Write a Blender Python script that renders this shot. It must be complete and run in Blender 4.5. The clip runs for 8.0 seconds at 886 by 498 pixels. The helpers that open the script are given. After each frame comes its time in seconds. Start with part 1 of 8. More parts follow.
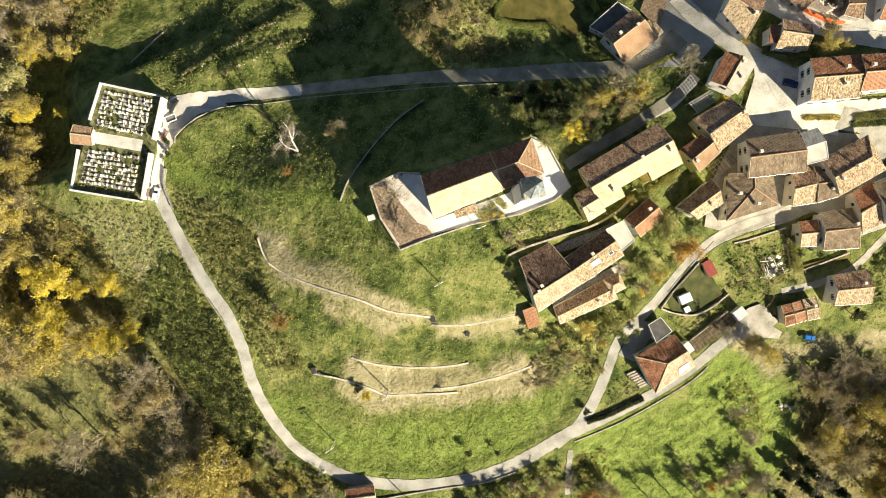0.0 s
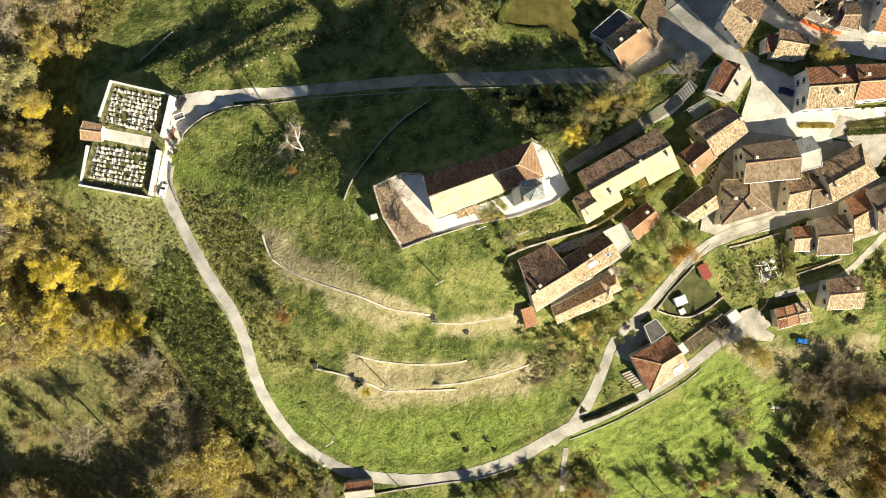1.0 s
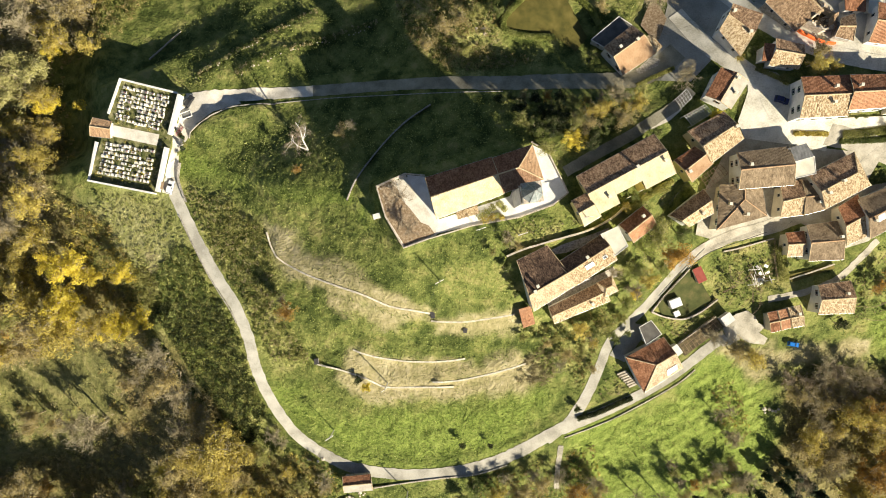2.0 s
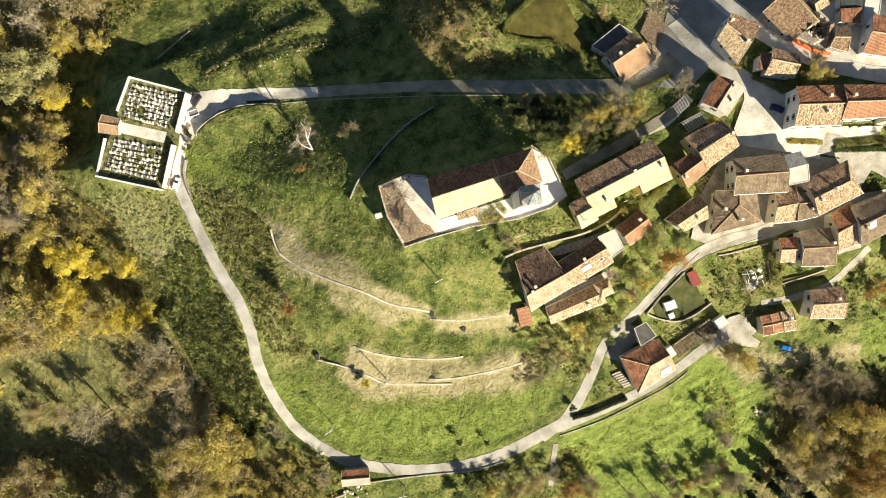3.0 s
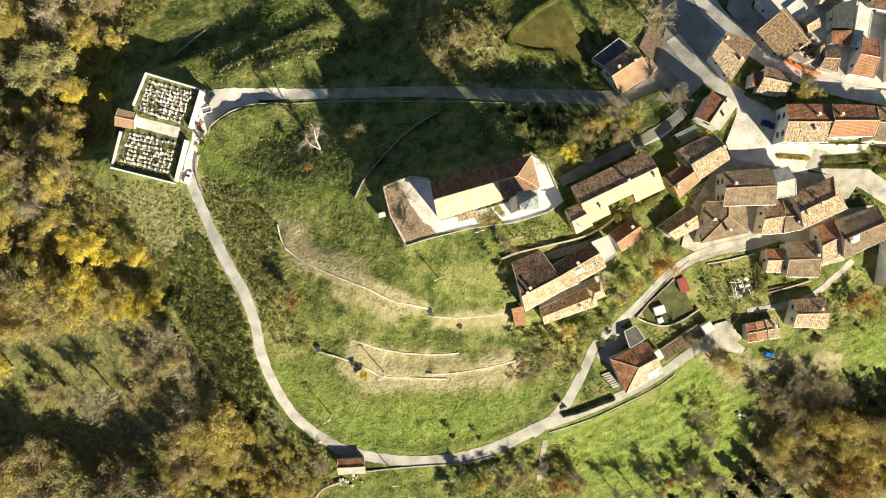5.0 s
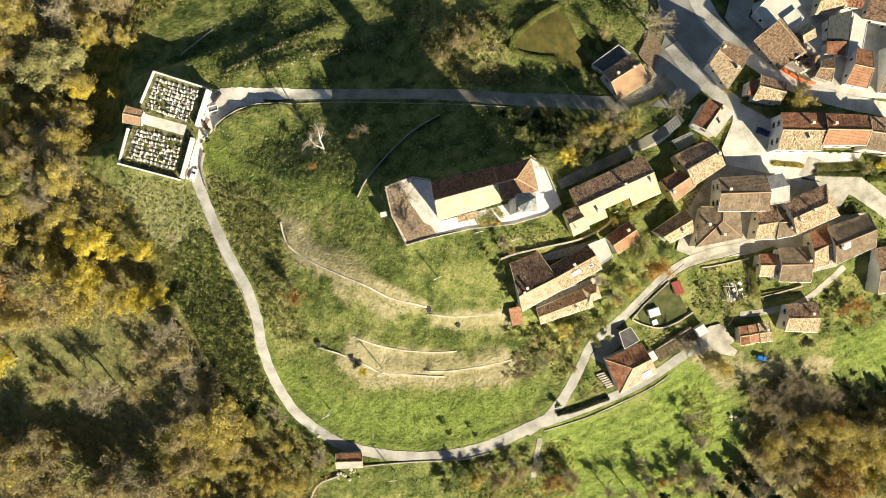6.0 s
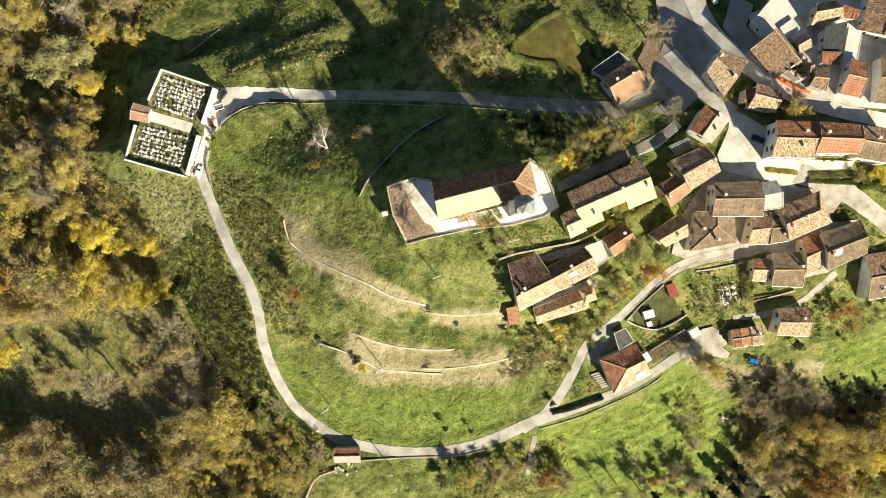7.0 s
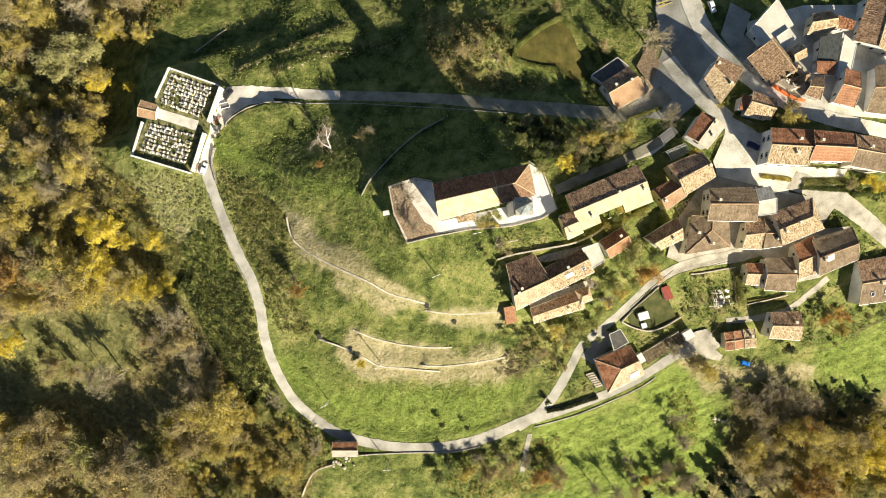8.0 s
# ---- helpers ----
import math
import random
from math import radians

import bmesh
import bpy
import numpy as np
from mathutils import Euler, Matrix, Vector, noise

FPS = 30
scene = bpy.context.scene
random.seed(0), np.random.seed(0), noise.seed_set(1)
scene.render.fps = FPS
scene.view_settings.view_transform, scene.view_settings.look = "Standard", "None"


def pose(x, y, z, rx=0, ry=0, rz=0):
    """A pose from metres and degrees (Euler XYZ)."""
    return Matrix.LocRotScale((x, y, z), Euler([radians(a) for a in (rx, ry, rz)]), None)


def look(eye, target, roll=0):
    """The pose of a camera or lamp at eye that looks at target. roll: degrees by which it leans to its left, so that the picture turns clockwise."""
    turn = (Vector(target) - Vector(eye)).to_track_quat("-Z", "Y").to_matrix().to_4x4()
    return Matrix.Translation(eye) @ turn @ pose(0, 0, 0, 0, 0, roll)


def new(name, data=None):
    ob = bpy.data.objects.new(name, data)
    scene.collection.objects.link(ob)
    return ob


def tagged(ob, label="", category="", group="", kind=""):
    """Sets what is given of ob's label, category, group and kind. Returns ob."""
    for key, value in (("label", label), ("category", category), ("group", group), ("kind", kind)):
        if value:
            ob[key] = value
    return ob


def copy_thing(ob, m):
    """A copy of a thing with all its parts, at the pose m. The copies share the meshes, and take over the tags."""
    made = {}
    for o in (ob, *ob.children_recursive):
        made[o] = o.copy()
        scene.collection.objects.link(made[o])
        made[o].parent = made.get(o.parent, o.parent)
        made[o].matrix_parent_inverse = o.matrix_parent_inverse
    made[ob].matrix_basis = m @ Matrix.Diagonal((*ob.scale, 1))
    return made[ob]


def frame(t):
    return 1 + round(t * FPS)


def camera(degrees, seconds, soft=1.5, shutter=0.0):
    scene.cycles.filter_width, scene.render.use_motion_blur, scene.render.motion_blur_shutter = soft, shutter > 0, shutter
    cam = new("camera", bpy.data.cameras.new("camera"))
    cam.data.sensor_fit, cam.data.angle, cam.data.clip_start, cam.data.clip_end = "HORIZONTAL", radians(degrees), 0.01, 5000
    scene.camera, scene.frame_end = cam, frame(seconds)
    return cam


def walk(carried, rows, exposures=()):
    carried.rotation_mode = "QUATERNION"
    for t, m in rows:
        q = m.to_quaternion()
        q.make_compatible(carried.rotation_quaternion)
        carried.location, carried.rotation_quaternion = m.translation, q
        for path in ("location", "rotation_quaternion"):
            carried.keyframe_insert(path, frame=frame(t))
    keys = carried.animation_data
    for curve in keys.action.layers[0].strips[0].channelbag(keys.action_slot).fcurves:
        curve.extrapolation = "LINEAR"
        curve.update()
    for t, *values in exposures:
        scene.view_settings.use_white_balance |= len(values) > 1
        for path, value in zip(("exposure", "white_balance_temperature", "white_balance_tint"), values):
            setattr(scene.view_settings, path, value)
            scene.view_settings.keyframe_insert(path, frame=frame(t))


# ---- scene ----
cam = camera(70, 8.0, soft=0.95)
walk(cam, [
    (0.0, pose(0.000, 0.000, 171.793, -0.0161, 0.0163, 0.0001)),
    (1.0, pose(-0.250, -0.125, 175.448, -0.0194, 0.0080, 0.8802)),
    (2.0, pose(-0.421, -0.195, 179.112, -0.0227, -0.0041, 1.7809)),
    (3.0, pose(-0.530, -0.229, 182.786, -0.0260, -0.0209, 2.6983)),
    (4.0, pose(-0.594, -0.248, 186.470, -0.0291, -0.0432, 3.6282)),
    (5.0, pose(-0.631, -0.275, 190.167, -0.0319, -0.0720, 4.5667)),
    (6.0, pose(-0.658, -0.329, 193.877, -0.0343, -0.1083, 5.5097)),
    (7.0, pose(-0.690, -0.433, 197.602, -0.0361, -0.1530, 6.4531)),
    (8.0, pose(-0.747, -0.606, 201.344, -0.0373, -0.2070, 7.3929)),
])

# ---- light ----
SUN_DIR = Vector((0.69, -0.724, 0.0)).normalized()
SUN_ELEV = radians(28.3)
world = bpy.data.worlds.new("sky")
scene.world = world
world.use_nodes = True
wn = world.node_tree.nodes
sky = wn.new("ShaderNodeTexSky")
sky.sky_type, sky.sun_disc = "NISHITA", False
sky.air_density, sky.dust_density, sky.altitude = 0.68, 0.6, 600
sky.sun_elevation, sky.sun_rotation = SUN_ELEV, math.atan2(SUN_DIR.x, SUN_DIR.y)
world.node_tree.links.new(sky.outputs[0], wn["Background"].inputs[0])
wn["Background"].inputs[1].default_value = 0.05
sun = new("sun", bpy.data.lights.new("sun", "SUN"))
sun.data.energy, sun.data.angle, sun.data.color = 5.0, radians(0.55), (1.0, 0.91, 0.74)
sun.matrix_world = look(Vector((0, 0, 300)) + 100 * (SUN_DIR * math.cos(SUN_ELEV) + Vector((0, 0, math.sin(SUN_ELEV)))), (0, 0, 300))
scene.view_settings.exposure = 1.16


# ---- materials ----
def mat(name, stops, scale=1.0, rough=0.85, bump=0.4, fine=8.0, spread=0.25, metal=0.0, object_mix=0.0, detail=6.0):
    """A weathered surface: two noises at scale and fine (1/m) run through colour stops, with relief."""
    m = bpy.data.materials.new(name)
    m.use_nodes = True
    n, l = m.node_tree.nodes, m.node_tree.links
    p = n["Principled BSDF"]
    p.inputs["Roughness"].default_value, p.inputs["Metallic"].default_value = rough, metal
    p.inputs["Specular IOR Level"].default_value = 0.25
    geo = n.new("ShaderNodeNewGeometry")
    a, b = n.new("ShaderNodeTexNoise"), n.new("ShaderNodeTexNoise")
    for t, s in ((a, scale), (b, fine)):
        l.new(geo.outputs["Position"], t.inputs["Vector"])
        t.inputs["Scale"].default_value, t.inputs["Detail"].default_value = s, detail
    mix = n.new("ShaderNodeMath")
    mix.operation = "MULTIPLY_ADD"
    mix.inputs[1].default_value = spread * 2
    l.new(b.outputs["Fac"], mix.inputs[0])
    sub = n.new("ShaderNodeMath")
    sub.operation = "SUBTRACT"
    sub.inputs[1].default_value = spread
    l.new(a.outputs["Fac"], sub.inputs[0])
    l.new(sub.outputs[0], mix.inputs[2])
    ramp = n.new("ShaderNodeValToRGB")
    ramp.color_ramp.elements.remove(ramp.color_ramp.elements[1])
    for i, c in enumerate(stops):
        pos = 0.3 + 0.4 * i / max(1, len(stops) - 1)
        e = ramp.color_ramp.elements[0] if i == 0 else ramp.color_ramp.elements.new(pos)
        e.position, e.color = pos, (*c, 1)
    l.new(mix.outputs[0], ramp.inputs[0])
    out = ramp.outputs[0]
    if object_mix:
        info, hsv, mr = n.new("ShaderNodeObjectInfo"), n.new("ShaderNodeHueSaturation"), n.new("ShaderNodeMapRange")
        mr.inputs["To Min"].default_value, mr.inputs["To Max"].default_value = 1 - object_mix, 1 + object_mix
        l.new(info.outputs["Random"], mr.inputs["Value"])
        l.new(mr.outputs[0], hsv.inputs["Value"])
        l.new(out, hsv.inputs["Color"])
        out = hsv.outputs[0]
    l.new(out, p.inputs["Base Color"])
    if bump:
        bp = n.new("ShaderNodeBump")
        bp.inputs["Strength"].default_value, bp.inputs["Distance"].default_value = bump, 0.5 / fine
        l.new(b.outputs["Fac"], bp.inputs["Height"])
        l.new(bp.outputs[0], p.inputs["Normal"])
    return m


def tile_mat(name, stops, patch=0.6, row=0.24, contrast=0.5, relief=0.9):
    """Clay roof tiles: rows down the slope (UV u across the rows, v down them, in metres), each tile of its own shade."""
    m = bpy.data.materials.new(name)
    m.use_nodes = True
    n, l = m.node_tree.nodes, m.node_tree.links
    p = n["Principled BSDF"]
    p.inputs["Roughness"].default_value = 0.9
    p.inputs["Specular IOR Level"].default_value = 0.2
    uv, geo = n.new("ShaderNodeUVMap"), n.new("ShaderNodeNewGeometry")
    sep = n.new("ShaderNodeSeparateXYZ")
    l.new(uv.outputs[0], sep.inputs[0])

    def math_(op, a, b=None):
        q = n.new("ShaderNodeMath")
        q.operation = op
        for i, v in enumerate((a, b)):
            if v is None:
                continue
            if isinstance(v, (int, float)):
                q.inputs[i].default_value = v
            else:
                l.new(v, q.inputs[i])
        return q.outputs[0]

    u, v = math_("DIVIDE", sep.outputs[0], row), math_("DIVIDE", sep.outputs[1], 0.42)
    cell = n.new("ShaderNodeCombineXYZ")
    l.new(math_("FLOOR", u), cell.inputs[0])
    l.new(math_("FLOOR", v), cell.inputs[1])
    white = n.new("ShaderNodeTexWhiteNoise")
    l.new(cell.outputs[0], white.inputs["Vector"])
    big = n.new("ShaderNodeTexNoise")
    big.inputs["Scale"].default_value, big.inputs["Detail"].default_value = patch, 5
    l.new(geo.outputs["Position"], big.inputs["Vector"])
    f = math_("ADD", math_("MULTIPLY", math_("SUBTRACT", white.outputs["Value"], 0.5), contrast), big.outputs["Fac"])
    ramp = n.new("ShaderNodeValToRGB")
    ramp.color_ramp.elements.remove(ramp.color_ramp.elements[1])
    for i, c in enumerate(stops):
        pos = 0.2 + 0.6 * i / max(1, len(stops) - 1)
        e = ramp.color_ramp.elements[0] if i == 0 else ramp.color_ramp.elements.new(pos)
        e.position, e.color = pos, (*c, 1)
    l.new(f, ramp.inputs[0])
    l.new(ramp.outputs[0], p.inputs["Base Color"])
    wave = math_("ABSOLUTE", math_("SINE", math_("MULTIPLY", u, math.pi)))
    lap = math_("MULTIPLY", math_("FRACT", v), 0.8)
    bp = n.new("ShaderNodeBump")
    bp.inputs["Strength"].default_value, bp.inputs["Distance"].default_value = relief, 0.095
    l.new(math_("ADD", wave, math_("ADD", lap, math_("MULTIPLY", white.outputs["Value"], 0.4))), bp.inputs["Height"])
    l.new(bp.outputs[0], p.inputs["Normal"])
    return m


# Old and umber carry the shade of north slopes; straw, patchy, cream the sun.
TILES = {
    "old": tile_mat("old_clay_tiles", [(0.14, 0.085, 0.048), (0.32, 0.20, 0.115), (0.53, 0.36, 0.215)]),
    # Darker copy of old, with the farmhouse north slopes' shade put in.
    "umber": tile_mat("shaded_brown_tiles", [(0.055, 0.036, 0.024), (0.12, 0.075, 0.05), (0.22, 0.145, 0.095)], 0.8),
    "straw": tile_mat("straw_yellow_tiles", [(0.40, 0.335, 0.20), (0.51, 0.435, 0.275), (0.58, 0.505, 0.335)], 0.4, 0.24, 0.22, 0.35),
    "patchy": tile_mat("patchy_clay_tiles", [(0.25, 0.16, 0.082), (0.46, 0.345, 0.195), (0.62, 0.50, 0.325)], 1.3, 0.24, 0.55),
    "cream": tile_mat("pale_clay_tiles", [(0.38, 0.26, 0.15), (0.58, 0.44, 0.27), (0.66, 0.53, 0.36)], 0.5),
}
TILES.update({
    "orange": tile_mat("new_orange_tiles", [(0.35, 0.165, 0.082), (0.45, 0.23, 0.12), (0.51, 0.285, 0.16)], 0.4, 0.3, 0.3),
    "tan": tile_mat("tan_concrete_tiles", [(0.13, 0.092, 0.055), (0.215, 0.158, 0.095), (0.295, 0.222, 0.14)], 0.5, 0.3, 0.35, 0.6),
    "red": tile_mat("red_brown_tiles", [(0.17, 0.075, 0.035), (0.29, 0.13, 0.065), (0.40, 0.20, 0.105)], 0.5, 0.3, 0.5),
    "ruin": tile_mat("mossy_broken_tiles", [(0.13, 0.085, 0.05), (0.28, 0.18, 0.10), (0.44, 0.31, 0.19)], 1.6, 0.2, 0.5),
})
TILES.update({
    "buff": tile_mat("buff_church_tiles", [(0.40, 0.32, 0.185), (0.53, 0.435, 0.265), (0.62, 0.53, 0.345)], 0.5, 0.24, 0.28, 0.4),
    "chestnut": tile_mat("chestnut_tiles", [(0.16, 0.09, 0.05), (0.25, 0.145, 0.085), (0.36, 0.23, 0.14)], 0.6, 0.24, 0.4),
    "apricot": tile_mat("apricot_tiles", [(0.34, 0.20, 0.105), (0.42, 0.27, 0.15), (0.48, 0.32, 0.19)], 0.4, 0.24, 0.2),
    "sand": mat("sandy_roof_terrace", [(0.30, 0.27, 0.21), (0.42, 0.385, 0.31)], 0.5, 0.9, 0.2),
    "concrete": mat("roof_concrete", [(0.52, 0.49, 0.385), (0.70, 0.665, 0.535)], 0.4, 0.9, 0.2),
    "grey": mat("grey_roof_sheet", [(0.08, 0.074, 0.062), (0.14, 0.13, 0.11)], 0.6, 0.8, 0.3),
    "slate": mat("dark_panelled_sheet", [(0.045, 0.05, 0.045), (0.085, 0.09, 0.08)], 0.8, 0.55, 0.2),
    "sheet": mat("weathered_grey_sheet", [(0.11, 0.11, 0.105), (0.20, 0.20, 0.19)], 0.8, 0.8, 0.2),
    "metal": mat("lead_roof", [(0.13, 0.15, 0.145), (0.30, 0.33, 0.315)], 0.8, 0.5, 0.1),
    "redsheet": mat("red_metal_sheet", [(0.24, 0.05, 0.035), (0.32, 0.08, 0.055)], 0.7, 0.6, 0.1),
})
WALLS = {
    "white": mat("white_plaster", [(0.55, 0.53, 0.47), (0.74, 0.72, 0.66)], 0.5, 0.9, 0.15),
    "cream": mat("cream_plaster", [(0.55, 0.48, 0.34), (0.68, 0.61, 0.45)], 0.5, 0.9, 0.15),
    "yellow": mat("yellow_plaster", [(0.62, 0.52, 0.20), (0.74, 0.64, 0.28)], 0.5, 0.9, 0.15),
    "stone": mat("rubble_stone", [(0.16, 0.14, 0.11), (0.33, 0.30, 0.25), (0.45, 0.42, 0.36)], 1.8, 0.95, 0.8, 4),
}
M_STONE = WALLS["stone"]
M_PALE = mat("pale_dry_stone", [(0.30, 0.26, 0.19), (0.46, 0.40, 0.31), (0.58, 0.52, 0.42)], 1.5, 0.95, 0.8, 4)
M_ASPHALT = mat("worn_asphalt", [(0.31, 0.29, 0.235), (0.44, 0.415, 0.34), (0.53, 0.50, 0.42)], 0.25, 0.9, 0.15, 3)
M_GREYROAD = mat("grey_worn_asphalt", [(0.23, 0.215, 0.17), (0.335, 0.315, 0.255), (0.42, 0.395, 0.325)], 0.22, 0.9, 0.15, 3)
M_PAVE = mat("pale_concrete_paving", [(0.22, 0.20, 0.15), (0.34, 0.31, 0.24), (0.43, 0.395, 0.315)], 0.3, 0.9, 0.15, 2.5)
# Toned below the street paving, partly to carry the shade on the square.
M_TAR = mat("shaded_worn_asphalt", [(0.21, 0.20, 0.16), (0.31, 0.295, 0.24), (0.40, 0.38, 0.315)], 0.15, 0.9, 0.15, 3)
M_CREAM = mat("cream_gravel_paving", [(0.44, 0.40, 0.315), (0.58, 0.535, 0.44), (0.68, 0.635, 0.54)], 0.3, 0.9, 0.15, 2.5)
M_STREET = mat("dirty_pale_street_paving", [(0.38, 0.35, 0.27), (0.56, 0.525, 0.425), (0.68, 0.64, 0.535)], 0.22, 0.9, 0.2, 2.5)
M_TERRACE = mat("weathered_terrace_stone", [(0.42, 0.37, 0.27), (0.57, 0.515, 0.39), (0.68, 0.62, 0.50)], 1.6, 0.95, 0.8, 4)
M_YARD = mat("white_churchyard_paving", [(0.55, 0.53, 0.48), (0.72, 0.70, 0.65)], 0.4, 0.9, 0.1, 3)
M_LITTER = mat("leaf_litter", [(0.17, 0.115, 0.062), (0.26, 0.185, 0.11), (0.38, 0.30, 0.20)], 1.6, 0.95, 0.4, 5)
M_LAWN = mat("mown_lawn", [(0.035, 0.045, 0.012), (0.06, 0.066, 0.019), (0.10, 0.09, 0.032)], 0.4, 0.95, 0.3, 6)
M_DRYLAWN = mat("brown_autumn_lawn", [(0.055, 0.053, 0.011), (0.095, 0.082, 0.018), (0.14, 0.115, 0.03)], 0.3, 0.95, 0.3, 6)
M_SOIL = mat("garden_soil", [(0.09, 0.065, 0.04), (0.17, 0.13, 0.085), (0.26, 0.21, 0.14)], 0.9, 0.95, 0.6, 4)
# Asphalt with the shade of the north road and church lane put in.
M_LANE = mat("shaded_lane_asphalt", [(0.17, 0.155, 0.105), (0.25, 0.23, 0.16), (0.33, 0.305, 0.22)], 0.3, 0.9, 0.15, 3)
M_DARKSOIL = mat("dark_dug_soil", [(0.045, 0.035, 0.018), (0.09, 0.07, 0.035), (0.16, 0.125, 0.06)], 0.9, 0.95, 0.6, 4)
M_BARK = mat("grey_bark", [(0.22, 0.185, 0.11), (0.42, 0.36, 0.225)], 2.0, 0.95, 0.4)
M_TWIG = mat("reddish_grey_twigs", [(0.20, 0.16, 0.105), (0.37, 0.30, 0.205)], 2.0, 0.95, 0.2)
M_BIRCH = mat("pale_birch_bark", [(0.45, 0.43, 0.38), (0.65, 0.63, 0.58)], 2.0, 0.9, 0.2)
M_WOOD = mat("weathered_wood", [(0.14, 0.095, 0.06), (0.26, 0.19, 0.12)], 1.5, 0.9, 0.3)
M_METAL = mat("galvanised_metal", [(0.35, 0.35, 0.34), (0.5, 0.5, 0.48)], 2.0, 0.5, 0.0, metal=0.6)
M_DARK = mat("dark_metal", [(0.035, 0.035, 0.035), (0.07, 0.065, 0.06)], 2.0, 0.6, 0.0)
M_MARBLE = mat("pale_grave_marble", [(0.48, 0.45, 0.38), (0.74, 0.71, 0.63)], 2.5, 0.5, 0.1, object_mix=0.25)
M_GRANITE = mat("grey_granite", [(0.16, 0.155, 0.14), (0.32, 0.31, 0.28)], 2.5, 0.5, 0.1, object_mix=0.3)
M_GLASS = mat("window_glass", [(0.02, 0.022, 0.025), (0.04, 0.045, 0.05)], 1.0, 0.12, 0.0)
M_ORANGE_NET = mat("orange_fence_net", [(0.75, 0.13, 0.03), (0.85, 0.2, 0.05)], 2.0, 0.7, 0.1)


def leaf_mat(name, stops, scale=0.35):
    m = mat(name, stops, scale, 0.75, 0.0, 3.0, 0.35, object_mix=0.2)
    n, l = m.node_tree.nodes, m.node_tree.links
    p = n["Principled BSDF"]
    tr, ad = n.new("ShaderNodeBsdfTranslucent"), n.new("ShaderNodeMixShader")
    l.new(p.inputs["Base Color"].links[0].from_socket, tr.inputs["Color"])
    ad.inputs[0].default_value = 0.42
    l.new(p.outputs[0], ad.inputs[1])
    l.new(tr.outputs[0], ad.inputs[2])
    l.new(ad.outputs[0], n["Material Output"].inputs["Surface"])
    return m


LEAVES = {
    "yellow": leaf_mat("yellow_leaves", [(0.38, 0.29, 0.03), (0.64, 0.52, 0.06), (0.78, 0.66, 0.12)]),
    "gold": leaf_mat("dull_gold_leaves", [(0.22, 0.17, 0.032), (0.44, 0.355, 0.08), (0.62, 0.53, 0.15)]),
    "rust": leaf_mat("rusty_leaves", [(0.19, 0.11, 0.03), (0.38, 0.225, 0.05), (0.54, 0.34, 0.075)]),
    "brown": leaf_mat("withered_brown_leaves", [(0.20, 0.16, 0.06), (0.37, 0.295, 0.115), (0.53, 0.44, 0.19)]),
    "green": leaf_mat("green_leaves", [(0.06, 0.085, 0.02), (0.125, 0.155, 0.038), (0.22, 0.24, 0.075)]),
    "olive": leaf_mat("olive_leaves", [(0.14, 0.15, 0.036), (0.31, 0.305, 0.09), (0.48, 0.455, 0.165)]),
    "pale": leaf_mat("pale_silvery_leaves", [(0.20, 0.195, 0.07), (0.35, 0.33, 0.125), (0.49, 0.46, 0.20)]),
    "dark": leaf_mat("dark_evergreen_needles", [(0.02, 0.03, 0.013), (0.042, 0.06, 0.024), (0.08, 0.10, 0.04)]),
    "deep": leaf_mat("deep_green_leaves", [(0.02, 0.03, 0.010), (0.05, 0.062, 0.018), (0.11, 0.12, 0.04)]),
    "lush": leaf_mat("lush_weed_leaves", [(0.16, 0.19, 0.04), (0.29, 0.32, 0.08), (0.45, 0.455, 0.165)]),
    "straw": leaf_mat("dry_straw_stems", [(0.22, 0.185, 0.085), (0.34, 0.285, 0.145), (0.43, 0.37, 0.21)]),
}


# ---- the lie of the land ----
def smooth(v, a, b):
    s = np.clip((v - a) / (b - a), 0, 1)
    return s * s * (3 - 2 * s)


def soft(v, k):
    return k * np.logaddexp(0, v / k)


def base_height(x, y):
    """Height of the bare hillside: the church knoll, the village slope and the falls to the valleys."""
    x, y = np.asarray(x, float), np.asarray(y, float)
    z = -11 + 0 * x
    z = z + 20 * np.exp(-(np.abs((x - 14) / 55) ** 2.8 + np.abs((y - 14 - 0.16 * (x - 14)) / 33) ** 2.6))
    z = z + 17 * np.exp(-((x - 112) / 52) ** 2 - ((y - 52) / 47) ** 2)
    z = z - np.minimum(soft(0.42 * (-0.8 * x - 0.6 * y - 74), 2), 34 + 0 * x)
    west = np.minimum(soft(0.85 * (-(x + 103) - 0.1 * (y - 30)), 1.5), 15 + 0 * x)
    north = np.minimum(soft(1.7 * (-(x + 97) * 0.45 + (y - 50) * 0.9), 0.7), 4.2 + 0 * x)
    z = z - np.maximum(west, north) * smooth(y, 18, 30) * (1 - smooth(x, -75, -60)) * (1 - smooth(np.hypot(x, y), 150, 250))
    z = z - 0.22 * soft(0.5 * x - 0.85 * y - 62, 4) * (1 - smooth(np.hypot(x, y), 200, 400))
    z = z + 8.5 * np.exp(-((x - 16) / 26) ** 2 - ((y - 70) / 17) ** 2)
    z = z + 3.8 * np.exp(-((x + 45) / 15) ** 2 - ((y - 16) / 12) ** 2)
    z = z - 0.12 * soft(-y - 25, 5) * (1 - smooth(x, 45, 80)) * (1 - smooth(np.hypot(x, y), 120, 300))
    z = z - 0.25 * soft(y - 40, 5) * (1 - smooth(x, -28, 3)) * (1 - smooth(np.hypot(x, y), 120, 300))
    z = z + 0.10 * soft(y - 75, 6) * smooth(x, 20, 60) * (1 - smooth(np.hypot(x, y), 250, 500))
    far = smooth(np.hypot(x, y), 230, 900)
    return z * (1 - far) - 25 * far


